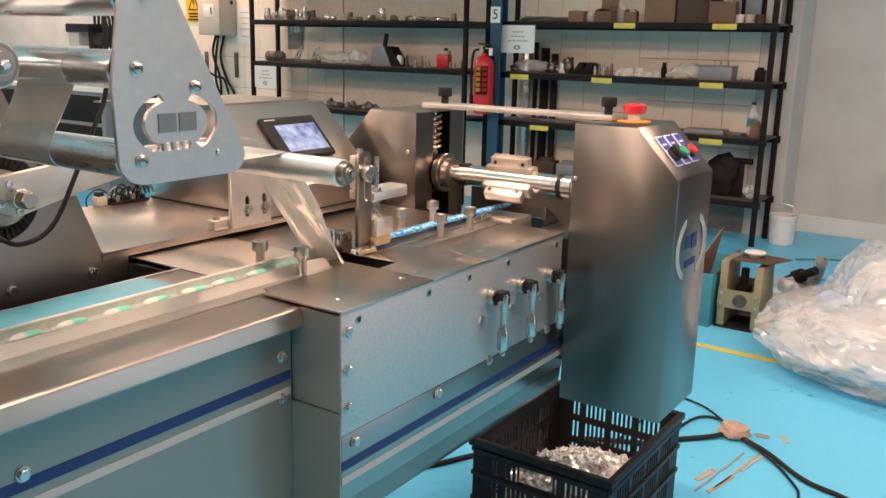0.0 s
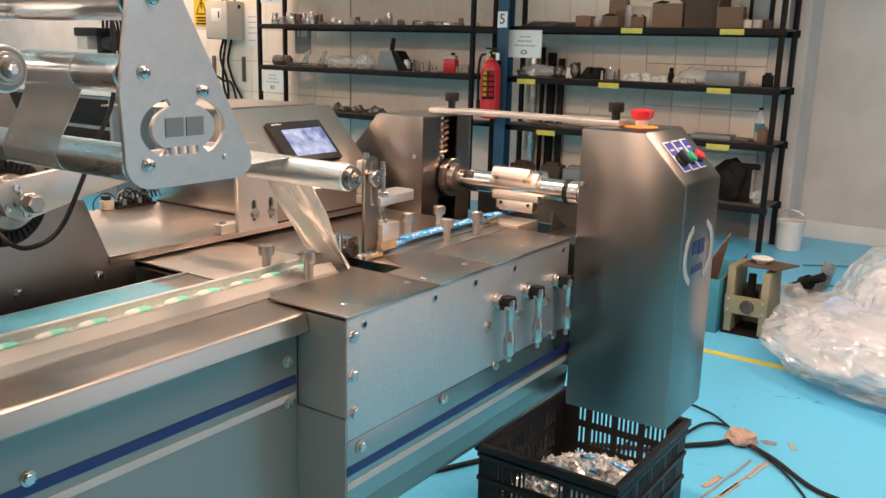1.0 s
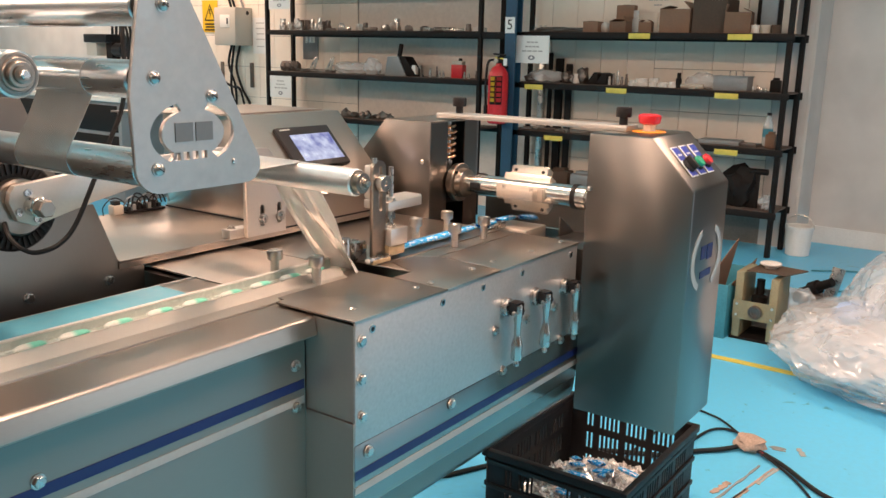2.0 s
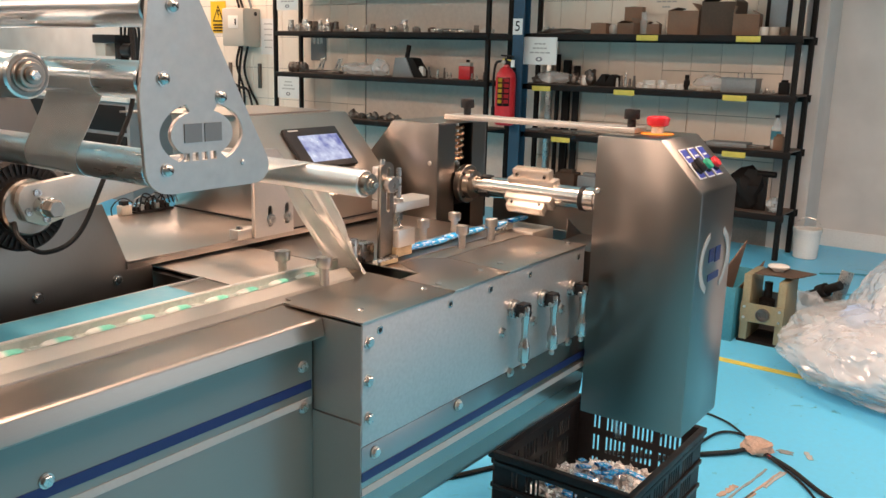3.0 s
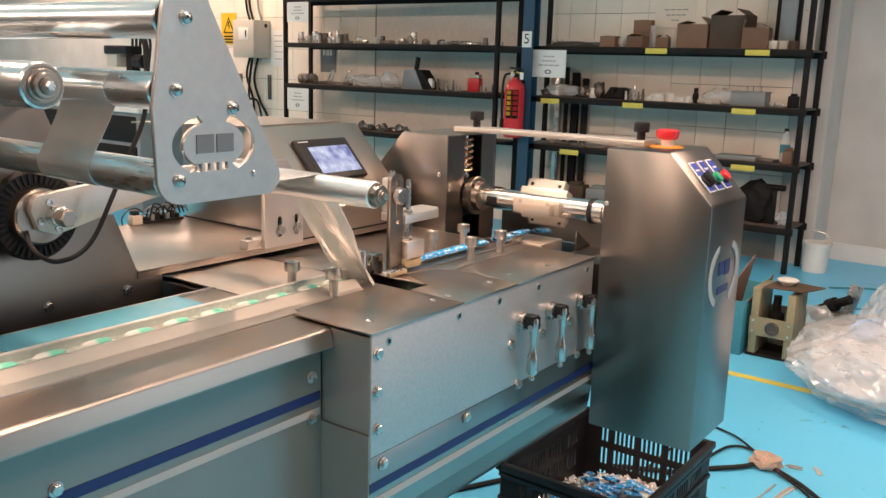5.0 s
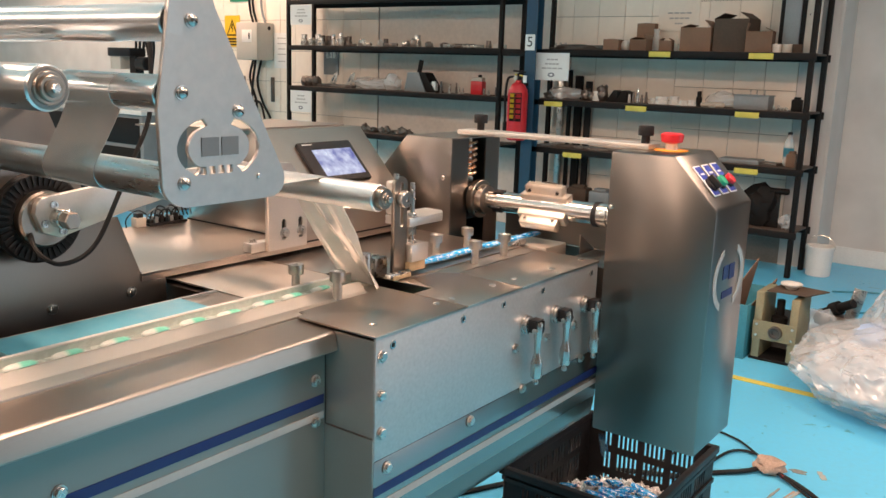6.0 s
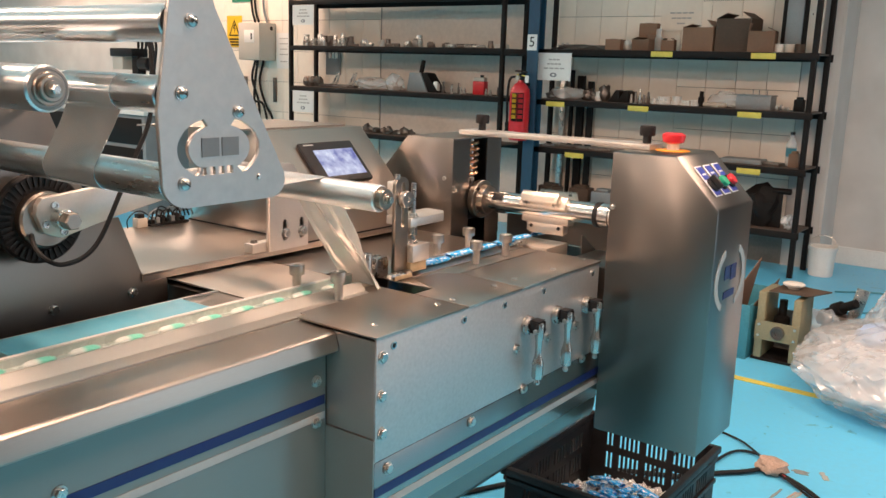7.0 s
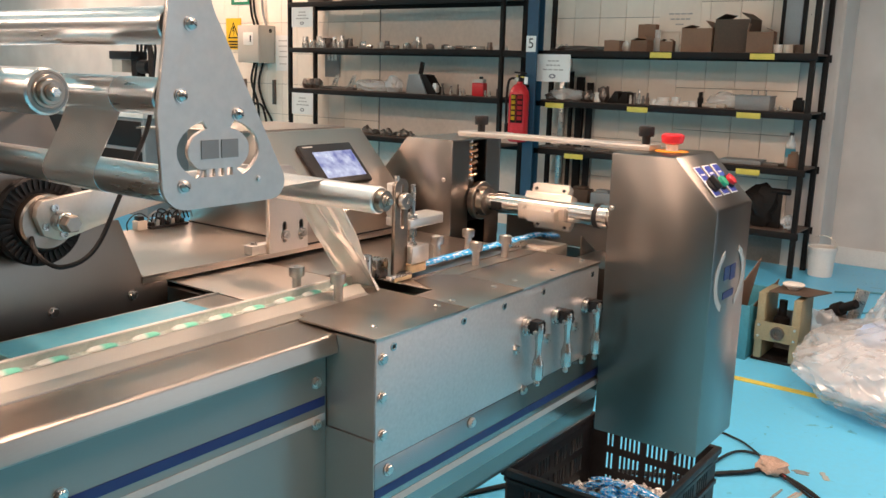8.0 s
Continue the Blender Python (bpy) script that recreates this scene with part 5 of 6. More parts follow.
    # right shelf, third level
    z = R_Z[2]
    for k in range(9):
        block_part(rnd.uniform(4.88, 5.0), 2.55 - 0.065 * k, z, rnd.uniform(0.06, 0.12), rnd.uniform(0.06, 0.14), rnd.uniform(0.008, 0.02), rnd.choice((OILY, BRIGHTP, GREYBOX)), rnd.uniform(-30, 30), "flat steel offcut on the shelf")
    block_part(4.92, 1.07, z, 0.16, 0.26, 0.028, GREYBOX, 3, "flat grey steel housing on the shelf")
    block_part(4.92, 0.88, z, 0.10, 0.12, 0.018, OILY, -8)
    block_part(4.90, 0.745, z, 0.07, 0.06, 0.085, CARD, 0, "small reddish-brown carton on the shelf")
    bottle(4.97, 0.79, z)
    # right shelf, lowest level
    z = R_Z[3]
    lump(4.93, 0.92, z, 0.09, 0.12, 0.15, IRON, "gearbox", "black cast gearbox on the low shelf", "machine part", 21, 0.4)
    bm = rod(0.02, -0.06, 0.06, "y", (4.9, 0.80, z + 0.24), 14, 0.003)
    bm = box(4.89, 4.91, 0.79, 0.90, z, z + 0.25, 0.004, bm)
    single("crank_handle", bm, IRON, (4.9, 0.84, z), "black crank handle on the low shelf", "machine part")
    lump(4.90, 0.735, z, 0.05, 0.04, 0.05, BAG, "rag", "crumpled pale cloth on the low shelf", "cloth", 30, 0.5)
    for k in range(6):
        block_part(rnd.uniform(4.9, 5.0), 2.5 - 0.22 * k, z, 0.12, 0.16, 0.10, rnd.choice((OILY, GREYBOX, CARDD)), rnd.uniform(-20, 20))
    # upright stock leaning behind the right shelf
    for k, (y, w) in enumerate(((2.57, 0.05), (2.50, 0.03), (2.42, 0.06), (2.34, 0.05))):
        single("steel_profile", box(5.136 + 0.01 * (k % 2), 5.165, y - w / 2, y + w / 2, 0.0, 1.30 - 0.04 * k, 0.003), (BRIGHTP, IRON, IRON, DARKIN)[k], (5.15, y, 0), "upright steel profile leaning on the wall", "metal part")


def clamps(x, y, z):
    """A loose toggle clamp: two prongs on a foot."""
    o = thing("toggle_clamp", (x, y, z), "loose steel toggle clamp with raised prongs", "tool", "shelf parts")
    part("foot", box(x - 0.03, x + 0.03, y - 0.07, y + 0.05, z, z + 0.02, 0.003), OILY, o)
    for s, a in ((-0.03, 20), (0.02, 32)):
        bm = box(-0.006, 0.006, -0.008, 0.008, 0, 0.13, 0.002)
        bmesh.ops.transform(bm, matrix=pose(x, y + s, z + 0.015, a, 0, 0), verts=bm.verts)
        part("prong", bm, BRIGHTP, o)
    bm = box(-0.005, 0.005, -0.06, 0.06, 0, 0.012, 0.002)
    bmesh.ops.transform(bm, matrix=pose(x - 0.02, y - 0.02, z + 0.03, -14, 0, 0), verts=bm.verts)
    part("handle", bm, ENAMEL, o)


def bottle(x, y, z):
    o = thing("water_bottle", (x, y, z), "clear plastic water bottle with a blue label", "bottle")
    part("bottle", lathe([(0.028, 0), (0.032, 0.005), (0.032, 0.13), (0.029, 0.15), (0.013, 0.185), (0.013, 0.20)], "z", (x, y, z), 24), CLEAR, o)
    part("label", lathe([(0.0324, 0.06), (0.0324, 0.115)], "z", (x, y, z), 24), TEAL, o, "blue bottle label")
    part("cap", rod(0.015, 0.20, 0.217, "z", (x, y, z), 18, 0.002), BLACKP, o)


stock_shelves()


def sign(y, z, w, h, label, material=PAPER, x=XF - 0.026, bars=((0.76, 0.34), (0.60, 0.42), (0.44, 0.62)), logo=True, ink=None):
    """A printed sheet with unreadable lines kept as grey bars."""
    o = thing("paper_sign", (x, y, z - h / 2), label, "sign")
    part("sheet", box(x - 0.001, x + 0.001, y - w / 2, y + w / 2, z - h / 2, z + h / 2), material, o)
    for f, lw in bars:
        zz = z - h / 2 + f * h
        k = 4 if lw > 0.4 else 3
        for j in range(k):
            a = y - w * lw / 2 + w * lw * j / k
            part("writing_bar", box(x - 0.0020, x - 0.0012, a, a + w * lw / k * 0.82, zz - 0.005, zz + 0.005), ink or FADED, o)
    if logo:
        part("emblem", prism(oval(y, z - h * 0.30, w * 0.10, h * 0.085, 16), "x", x - 0.0020, x - 0.0012), INK, o)
        part("emblem_core", prism(oval(y, z - h * 0.30, w * 0.055, h * 0.05, 4), "x", x - 0.0028, x - 0.0021), PAPER, o)


sign(2.458, 1.279, 0.285, 0.195, "white paper sign taped to the shelf front")
sign(5.033, 0.909, 0.265, 0.19, "white paper sign taped to the shelf front")
sign(5.031, 1.667, 0.262, 0.17, "white paper sign hung from the top shelf")
sign(1.69, 1.70, 0.30, 0.30, "faded paper notice on the tiled wall", TILE, XT - 0.014, ((0.42, 0.6), (0.30, 0.5), (0.18, 0.2)), False, FADED)
sign(5.72, 1.36, 0.20, 0.34, "narrow pale paper notice on the tiled wall", PAPER, XT - 0.014, ((0.85, 0.6), (0.7, 0.6), (0.55, 0.5), (0.4, 0.6), (0.2, 0.5)), False)


def column(y, label, number):
    o = thing("steel_column", (4.75, y, 0), label, "column", "steel columns")
    bm = box(4.70, 4.71, y - 0.045, y + 0.045, 0, ZC - 0.001)
    bm = box(4.79, 4.80 - 0.022, y - 0.045, y + 0.045, 0, ZC - 0.001, 0, bm)
    bm = box(4.7102, 4.7898, y - 0.006, y + 0.006, 0, ZC - 0.001, 0, bm)
    part("beam", bm, COLUMN, o, "", False)
    part("base_plate", box(4.64, 4.77, y - 0.11, y + 0.11, 0, 0.012, 0.002), COLUMN, o)
    if number:
        p = part("number_plate", box(4.697, 4.6995, y - 0.034, y + 0.046, 1.39, 1.503), PAPER, o, "white plate with a black numeral")
        cu = bpy.data.curves.new("numeral", "FONT")
        cu.body, cu.size, cu.extrude, cu.align_x, cu.align_y = "5", 0.10, 0.0004, "CENTER", "CENTER"
        tmp = bpy.data.objects.new("numeral", cu)
        me = bpy.data.meshes.new_from_object(tmp)
        bm = bmesh.new()
        bm.from_mesh(me)
        bpy.data.objects.remove(tmp)
        bmesh.ops.transform(bm, matrix=Matrix(((0, 0, -1, 4.6965), (-1, 0, 0, y + 0.006), (0, 1, 0, 1.447), (0, 0, 0, 1))), verts=bm.verts)
        part("numeral", bm, BLACKINK, p, "black numeral 5", False)


column(2.598, "dark blue steel column with a white number plate", True)
column(6.62, "dark blue steel column beside the tiled wall", False)


def extinguisher():
    x, y, z = 4.64, 2.650, 0.74
    o = thing("fire_extinguisher", (x, y, z), "red fire extinguisher with a printed label on the column", "extinguisher")
    part("cylinder", lathe([(0.062, 0.0), (0.072, 0.012), (0.074, 0.03), (0.074, 0.33), (0.068, 0.37), (0.045, 0.405), (0.022, 0.42), (0.018, 0.44)], "z", (x, y, z), 36), REDP, o)
    part("valve", lathe([(0.022, 0.435), (0.022, 0.465), (0.014, 0.47), (0.014, 0.485)], "z", (x, y, z), 18), BLACKP, o)
    part("grip", prism([(y - 0.055, z + 0.487), (y + 0.045, z + 0.495), (y + 0.045, z + 0.507), (y - 0.055, z + 0.500)], "x", x - 0.01, x + 0.01, 0.002), BLACKP, o)
    part("trigger", prism([(y - 0.050, z + 0.46), (y + 0.030, z + 0.47), (y + 0.030, z + 0.48), (y - 0.050, z + 0.47)], "x", x - 0.01, x + 0.01, 0.002), YELLOW, o)
    part("gauge", rod(0.016, -0.034, -0.020, "x", (x, y + 0.01, z + 0.452), 18, 0.002), ENAMEL, o)
    part("tag", box(x - 0.03, x - 0.028, y - 0.085, y - 0.055, z + 0.42, z + 0.47), PAPER, o)
    part("hose", hose([(x, y + 0.03, z + 0.46), (x - 0.01, y + 0.085, z + 0.44), (x - 0.02, y + 0.095, z + 0.30), (x - 0.02, y + 0.09, z + 0.12)], 0.009), RUBBER, o)
    part("nozzle", rod(0.015, z + 0.02, z + 0.13, "z", (x - 0.02, y + 0.09, 0), 14, 0.002), RUBBER, o)
    # printed label: yellow field, black field, bars for the writing
    for a0, a1, m, lab in ((164, 200, BLACKINK, "black label with yellow marks"), (126, 162, BLACKINK, "black label with red marks")):
        bm = bmesh.new()
        cols = [[bm.verts.new((x + 0.0748 * math.cos(radians(a0 + (a1 - a0) * k / 8)), y + 0.0748 * math.sin(radians(-a0 - (a1 - a0) * k / 8)), z + zz)) for zz in (0.14, 0.345)] for k in range(9)]
        for p, q in zip(cols, cols[1:]):
            bm.faces.new((p[0], q[0], q[1], p[1]))
        bmesh.ops.solidify(bm, geom=bm.faces[:], thickness=0.0006)
        lb = part("label", bm, m, o, lab)
        for k in range(5):
            bm = bmesh.new()
            zz = z + 0.16 + 0.038 * k
            b0, b1 = a0 + 5, a1 - 5
            cols = [[bm.verts.new((x + 0.0762 * math.cos(radians(b0 + (b1 - b0) * j / 3)), y + 0.0762 * math.sin(radians(-b0 - (b1 - b0) * j / 3)), zz + d)) for d in (0, 0.027)] for j in range(4)]
            for p, q in zip(cols, cols[1:]):
                bm.faces.new((p[0], q[0], q[1], p[1]))
            bmesh.ops.solidify(bm, geom=bm.faces[:], thickness=0.0005)
            part("writing_bar", bm, YSIGN if a0 > 150 else REDP, lb)
    part("hook", box(4.655, 4.6985, y - 0.045, y - 0.015, z + 0.395, z + 0.415), IRON, o)


extinguisher()


def wall_items():
    X = XT - 0.013
    o = thing("fuse_box", (X, 6.16, 1.25), "cream steel fuse box with a small hatch and cables", "electrics")
    part("box", box(X - 0.20, X, 5.83, 6.14, 1.262, 1.62, 0.004), ENAMEL, o)
    part("door", box(X - 0.212, X - 0.2012, 5.835, 6.135, 1.267, 1.615, 0.003), ENAMEL, o)
    part("hatch", box(X - 0.216, X - 0.2125, 5.91, 6.05, 1.43, 1.55, 0.001), CEIL, o)
    part("latch", box(X - 0.220, X - 0.2162, 5.935, 5.95, 1.46, 1.52), IRON, o)
    part("knockout", rod(0.02, -5.8302, -5.8285, "y", (X - 0.06, 0, 1.57), 14), BLACKP, o)
    for y in (6.09, 6.04, 5.92):
        part("conduit", hose([(X - 0.03, y, 1.615), (X - 0.03, y + 0.06, 1.9), (X - 0.03, y + 0.05, ZC - 0.002)], 0.012), IRON if y > 6 else GREYBOX, o)
    paths = (((6.10, 1.265), (6.15, 1.08), (6.06, 0.85), (6.05, 0.60)), ((6.05, 1.265), (6.10, 1.02), (6.10, 0.80), (6.00, 0.58)), ((5.98, 1.265), (6.04, 1.05), (5.96, 0.84), (5.86, 0.70), (5.84, 0.55)), ((6.2, 0.9), (6.1, 0.86), (5.98, 0.83), (5.9, 0.6)))
    for k, p in enumerate(paths):
        part("cable", hose([(X - 0.03 - 0.012 * (k % 2), y, z) for y, z in p], 0.012), RUBBER, o)
    for y, z0, z1 in ((5.84, 0.86, 1.10), (6.27, 0.84, 1.10)):
        t = single("steel_strip", box(X - 0.02, X, y - 0.018, y + 0.018, z0, z1, 0.002), OILY, (X, y, z0), "flat steel tool hung on the tiled wall", "tool")
    # warning sign with its lightning mark
    w = thing("warning_sign", (X, 6.44, 1.39), "yellow high voltage warning sign with a black flash", "sign")
    part("plate", box(X - 0.004, X, 6.325, 6.555, 1.39, 1.70), YSIGN, w)
    tri = [(6.44 - 0.085, 1.50), (6.44 + 0.085, 1.50), (6.44, 1.665)]
    tin = [(6.44 - 0.062, 1.513), (6.44 + 0.062, 1.513), (6.44, 1.638)]
    part("triangle", prism(tri, "x", X - 0.0055, X - 0.0042), BLACKINK, w)
    part("triangle_field", prism(tin, "x", X - 0.0068, X - 0.0056), YSIGN, w)
    part("flash", prism([(6.445, 1.62), (6.455, 1.57), (6.435, 1.572), (6.44, 1.525), (6.418, 1.58), (6.437, 1.578), (6.425, 1.615)], "x", X - 0.0080, X - 0.0069), BLACKINK, w)
    for z, a in ((1.468, 0.08), (1.44, 0.07), (1.412, 0.085)):
        part("writing_bar", box(X - 0.0055, X - 0.0042, 6.44 - a, 6.44 + a, z - 0.008, z + 0.008), BLACKINK, w)
    g = thing("exit_sign", (X, 6.32, 1.84), "dark green safety sign on the wall", "sign")
    part("plate", box(X - 0.004, X, 6.17, 6.47, 1.835, 1.99), GSIGN, g)
    part("writing_bar", box(X - 0.0052, X - 0.0042, 6.22, 6.42, 1.86, 1.875), PAPER, g)
    m = thing("orange_tag", (X, 6.52, 1.0), "small orange tag on the tiled wall", "tag")
    part("tag", box(X - 0.003, X, 6.47, 6.53, 1.10, 1.16), ORANGE, m)
    s = thing("wall_socket", (X, 5.0, 1.40), "small grey metal panel on the wall behind the shelf", "electrics")
    part("plate", box(X - 0.01, X, 4.95, 5.14, 1.15, 1.46, 0.002), GREYBOX, s)
    for y in (5.0, 5.045, 5.09):
        part("rocker", box(X - 0.016, X - 0.0102, y - 0.015, y + 0.015, 1.30, 1.44, 0.002), BRIGHTP, s)
    # equipment further along the wall
    d = thing("tool_cabinet", (3.5, 5.6, 0), "dark grey steel tool cabinet with a pale top", "cabinet")
    part("body", box(3.3, 3.75, 5.3, 6.9, 0.0, 0.80, 0.004), GREYBOX, d)
    part("top", box(3.27, 3.78, 5.27, 6.93, 0.8005, 0.835, 0.004), NYLON, d)
    for k in range(3):
        part("drawer", box(3.29, 3.2995, 5.34, 6.86, 0.08 + 0.24 * k, 0.29 + 0.24 * k, 0.002), IRON, d)
    b = thing("bench_press", (3.5, 5.65, 0.835), "black bench machine with a clamp arm and hoses", "machine")
    part("column", box(3.46, 3.54, 5.60, 5.68, 0.8355, 1.26, 0.004), IRON, b)
    part("arm", box(3.42, 3.58, 5.62, 5.93, 1.255, 1.325, 0.01), BLACKP, b)
    part("block", box(3.44, 3.56, 5.78, 5.92, 1.15, 1.254, 0.004), ENAMEL, b)
    part("motor", rod(0.055, -5.60, -5.48, "y", (3.5, 0, 1.20), 24, 0.006), BLACKP, b)
    for k in range(3):
        part("hose", hose([(3.5, 5.64 - 0.05 * k, 1.32), (3.5, 5.62 - 0.06 * k, 1.45), (3.5, 5.50 - 0.05 * k, 1.36), (3.5, 5.44, 1.10), (3.5, 5.42, 0.84)], 0.011), RUBBER, b)


wall_items()


# ---- things on the floor ----
def crate():
    x0, x1, y0, y1, h = 0.864, 1.335, -0.062, 0.310, 0.272
    o = thing("plastic_crate", ((x0 + x1) / 2, (y0 + y1) / 2, 0), "black slotted plastic crate half full of foil scraps", "crate")
    t = 0.006

    def wall(name, along, lo, hi, at, inward):
        """One moulded side: rows of upright slots between its ribs."""
        holes = []
        n = 24 if along == "x" else 20
        step = (hi - lo - 0.09) / n
        for z0, z1 in ((0.03, 0.095), (0.115, 0.165), (0.185, 0.228)):
            for k in range(n):
                if k % 6 == 5 or along == "y" and at == x0 and z0 > 0.18 and 7 <= k <= 13:
                    continue
                a = lo + 0.045 + k * step
                holes.append([(a + 0.003, z0), (a + step - 0.003, z0), (a + step - 0.003, z1), (a + 0.003, z1)])
        if along == "y" and at == x0:
            a = lo + 0.045
            holes.append([(a + 7 * step, 0.188), (a + 14 * step, 0.188), (a + 14 * step, 0.232), (a + 7 * step, 0.232)])
        mid = at + t / 2 * inward
        m = Matrix(((1, 0, 0, 0), (0, 0, -1, mid), (0, 1, 0, 0), (0, 0, 0, 1))) if along == "x" else Matrix(((0, 0, 1, mid), (1, 0, 0, 0), (0, 1, 0, 0), (0, 0, 0, 1)))
        p = part(name, cut_plate([(lo, 0), (hi, 0), (hi, h - 0.02), (lo, h - 0.02)], holes, t, m), CRATE, o, "", False)
        e = 0.010 if along == "x" else 0.0
        p0, p1 = sorted((at - 0.010 * inward, at + (t + 0.002) * inward))
        rim = box(lo - e, hi + e, p0, p1, h - 0.0195, h, 0.003) if along == "x" else box(p0, p1, lo, hi, h - 0.0195, h, 0.003)
        part("rim", rim, CRATE, p)
        for z in (0.105, 0.175, 0.24):
            q0, q1 = sorted((at - 0.006 * inward, at - 0.0005 * inward))
            part("rib", box(lo, hi, q0, q1, z - 0.006, z + 0.006, 0.001) if along == "x" else box(q0, q1, lo, hi, z - 0.006, z + 0.006, 0.001), CRATE, p)
        return p
    wall("front_wall", "x", x0, x1, y0, 1)
    wall("rear_wall", "x", x0, x1, y1, -1)
    wall("side_wall", "y", y0 + t, y1 - t, x0, 1)
    wall("side_wall", "y", y0 + t, y1 - t, x1, -1)
    bm = box(x0 + t, x1 - t, y0 + t, y1 - t, 0.002, 0.008)
    part("base", bm, CRATE, o)
    # heap of cut wrappers: many small folded leaves over a mound
    r = random.Random(11)

    def top(x, y):
        u, v = (x - 1.10) / 0.23, (y - 0.13) / 0.185
        return 0.135 - 0.055 * (u * u + v * v) + 0.02 * noise.noise(Vector((x * 14, y * 14, 0)))
    bm = bmesh.new()
    n = 22
    grid = [[bm.verts.new((x0 + 0.008 + (x1 - x0 - 0.016) * i / n, y0 + 0.008 + (y1 - y0 - 0.016) * j / n, 0)) for j in range(n + 1)] for i in range(n + 1)]
    for row in grid:
        for v in row:
            v.co.z = top(v.co.x, v.co.y) - 0.008
    for i in range(n):
        for j in range(n):
            bm.faces.new((grid[i][j], grid[i + 1][j], grid[i + 1][j + 1], grid[i][j + 1]))
    verts, faces = [], []
    for k in range(1300):
        x, y = r.uniform(x0 + 0.02, x1 - 0.02), r.uniform(y0 + 0.02, y1 - 0.02)
        m = Matrix.Translation((x, y, top(x, y) + r.uniform(-0.006, 0.014))) @ Euler((r.uniform(-0.9, 0.9), r.uniform(-0.9, 0.9), r.uniform(0, 6.3))).to_matrix().to_4x4()
        a, b, c = r.uniform(0.008, 0.020), r.uniform(0.005, 0.011), r.uniform(-0.006, 0.008)
        i = len(verts)
        verts += [m @ Vector(p) for p in ((-a, -b, 0), (0, -b, c), (a, -b, 0), (a, b, c * 0.5), (0, b, -c), (-a, b, 0))]
        faces += [(i, i + 1, i + 4, i + 5), (i + 1, i + 2, i + 3, i + 4)]
    vs = [bm.verts.new(v) for v in verts]
    for f in faces:
        bm.faces.new([vs[i] for i in f])
    single("foil_scraps", bm, SCRAP, (1.08, 0.13, 0.008), "heap of crumpled silver wrapper offcuts in the crate", "scraps", "", "stuff", False)


crate()


def scrap_bag():
    """A big clear sack of white film waste: overlapping sagging folds, a slack neck, blue wads showing."""
    o = thing("plastic_sack", (2.98, -0.52, 0), "large clear plastic sack full of white film waste", "sack")

    def blob(c, rad, seed, fold, n):
        bm = bmesh.new()
        bmesh.ops.create_icosphere(bm, subdivisions=n, radius=1)
        for v in bm.verts:
            d = v.co.copy()
            q = d + Vector((seed, 0.3 * seed, 0))
            r = 1 + 0.16 * noise.noise(q * 1.3)
            s = Vector((q.x * 1.5, q.y * 1.5, q.z * 0.8)) + 0.35 * Vector((noise.noise(q * 2), noise.noise(q * 2 + Vector((5, 0, 0))), noise.noise(q * 2 + Vector((0, 5, 0)))))
            r += fold * (0.06 * (1 - 2.4 * abs(noise.noise(s * 1.6))) + 0.032 * (1 - 2.4 * abs(noise.noise(s * 3.9))) + 0.016 * (1 - 2.4 * abs(noise.noise(s * 9))) + 0.006 * (1 - 2.4 * abs(noise.noise(s * 21))))
            v.co = Vector((c[0] + d.x * rad[0] * r, c[1] + d.y * rad[1] * r, c[2] + d.z * rad[2] * r))
            if v.co.z < 0.004:
                v.co.z = 0.004
        return bm
    sk = part("sack", blob((2.84, -0.43, 0.135), (0.46, 0.51, 0.185), 3.0, 0.8, 6), BAG, o, "crumpled clear polythene sack")
    part("filling", blob((2.85, -0.44, 0.130), (0.375, 0.43, 0.150), 9.0, 1.6, 6), SCRAPW, sk, "packed white film waste")
    nk = part("neck", blob((2.96, -0.48, 0.30), (0.36, 0.34, 0.22), 7.0, 0.8, 6), BAG, o, "slack open neck of the sack")
    part("filling", blob((2.97, -0.49, 0.29), (0.25, 0.25, 0.155), 4.0, 1.8, 6), SCRAPW, nk, "packed white film waste")
    part("blue_wad", blob((2.78, -0.22, 0.270), (0.09, 0.10, 0.05), 5.0, 1.5, 4), WAD, o, "pale blue film wad")


scrap_bag()


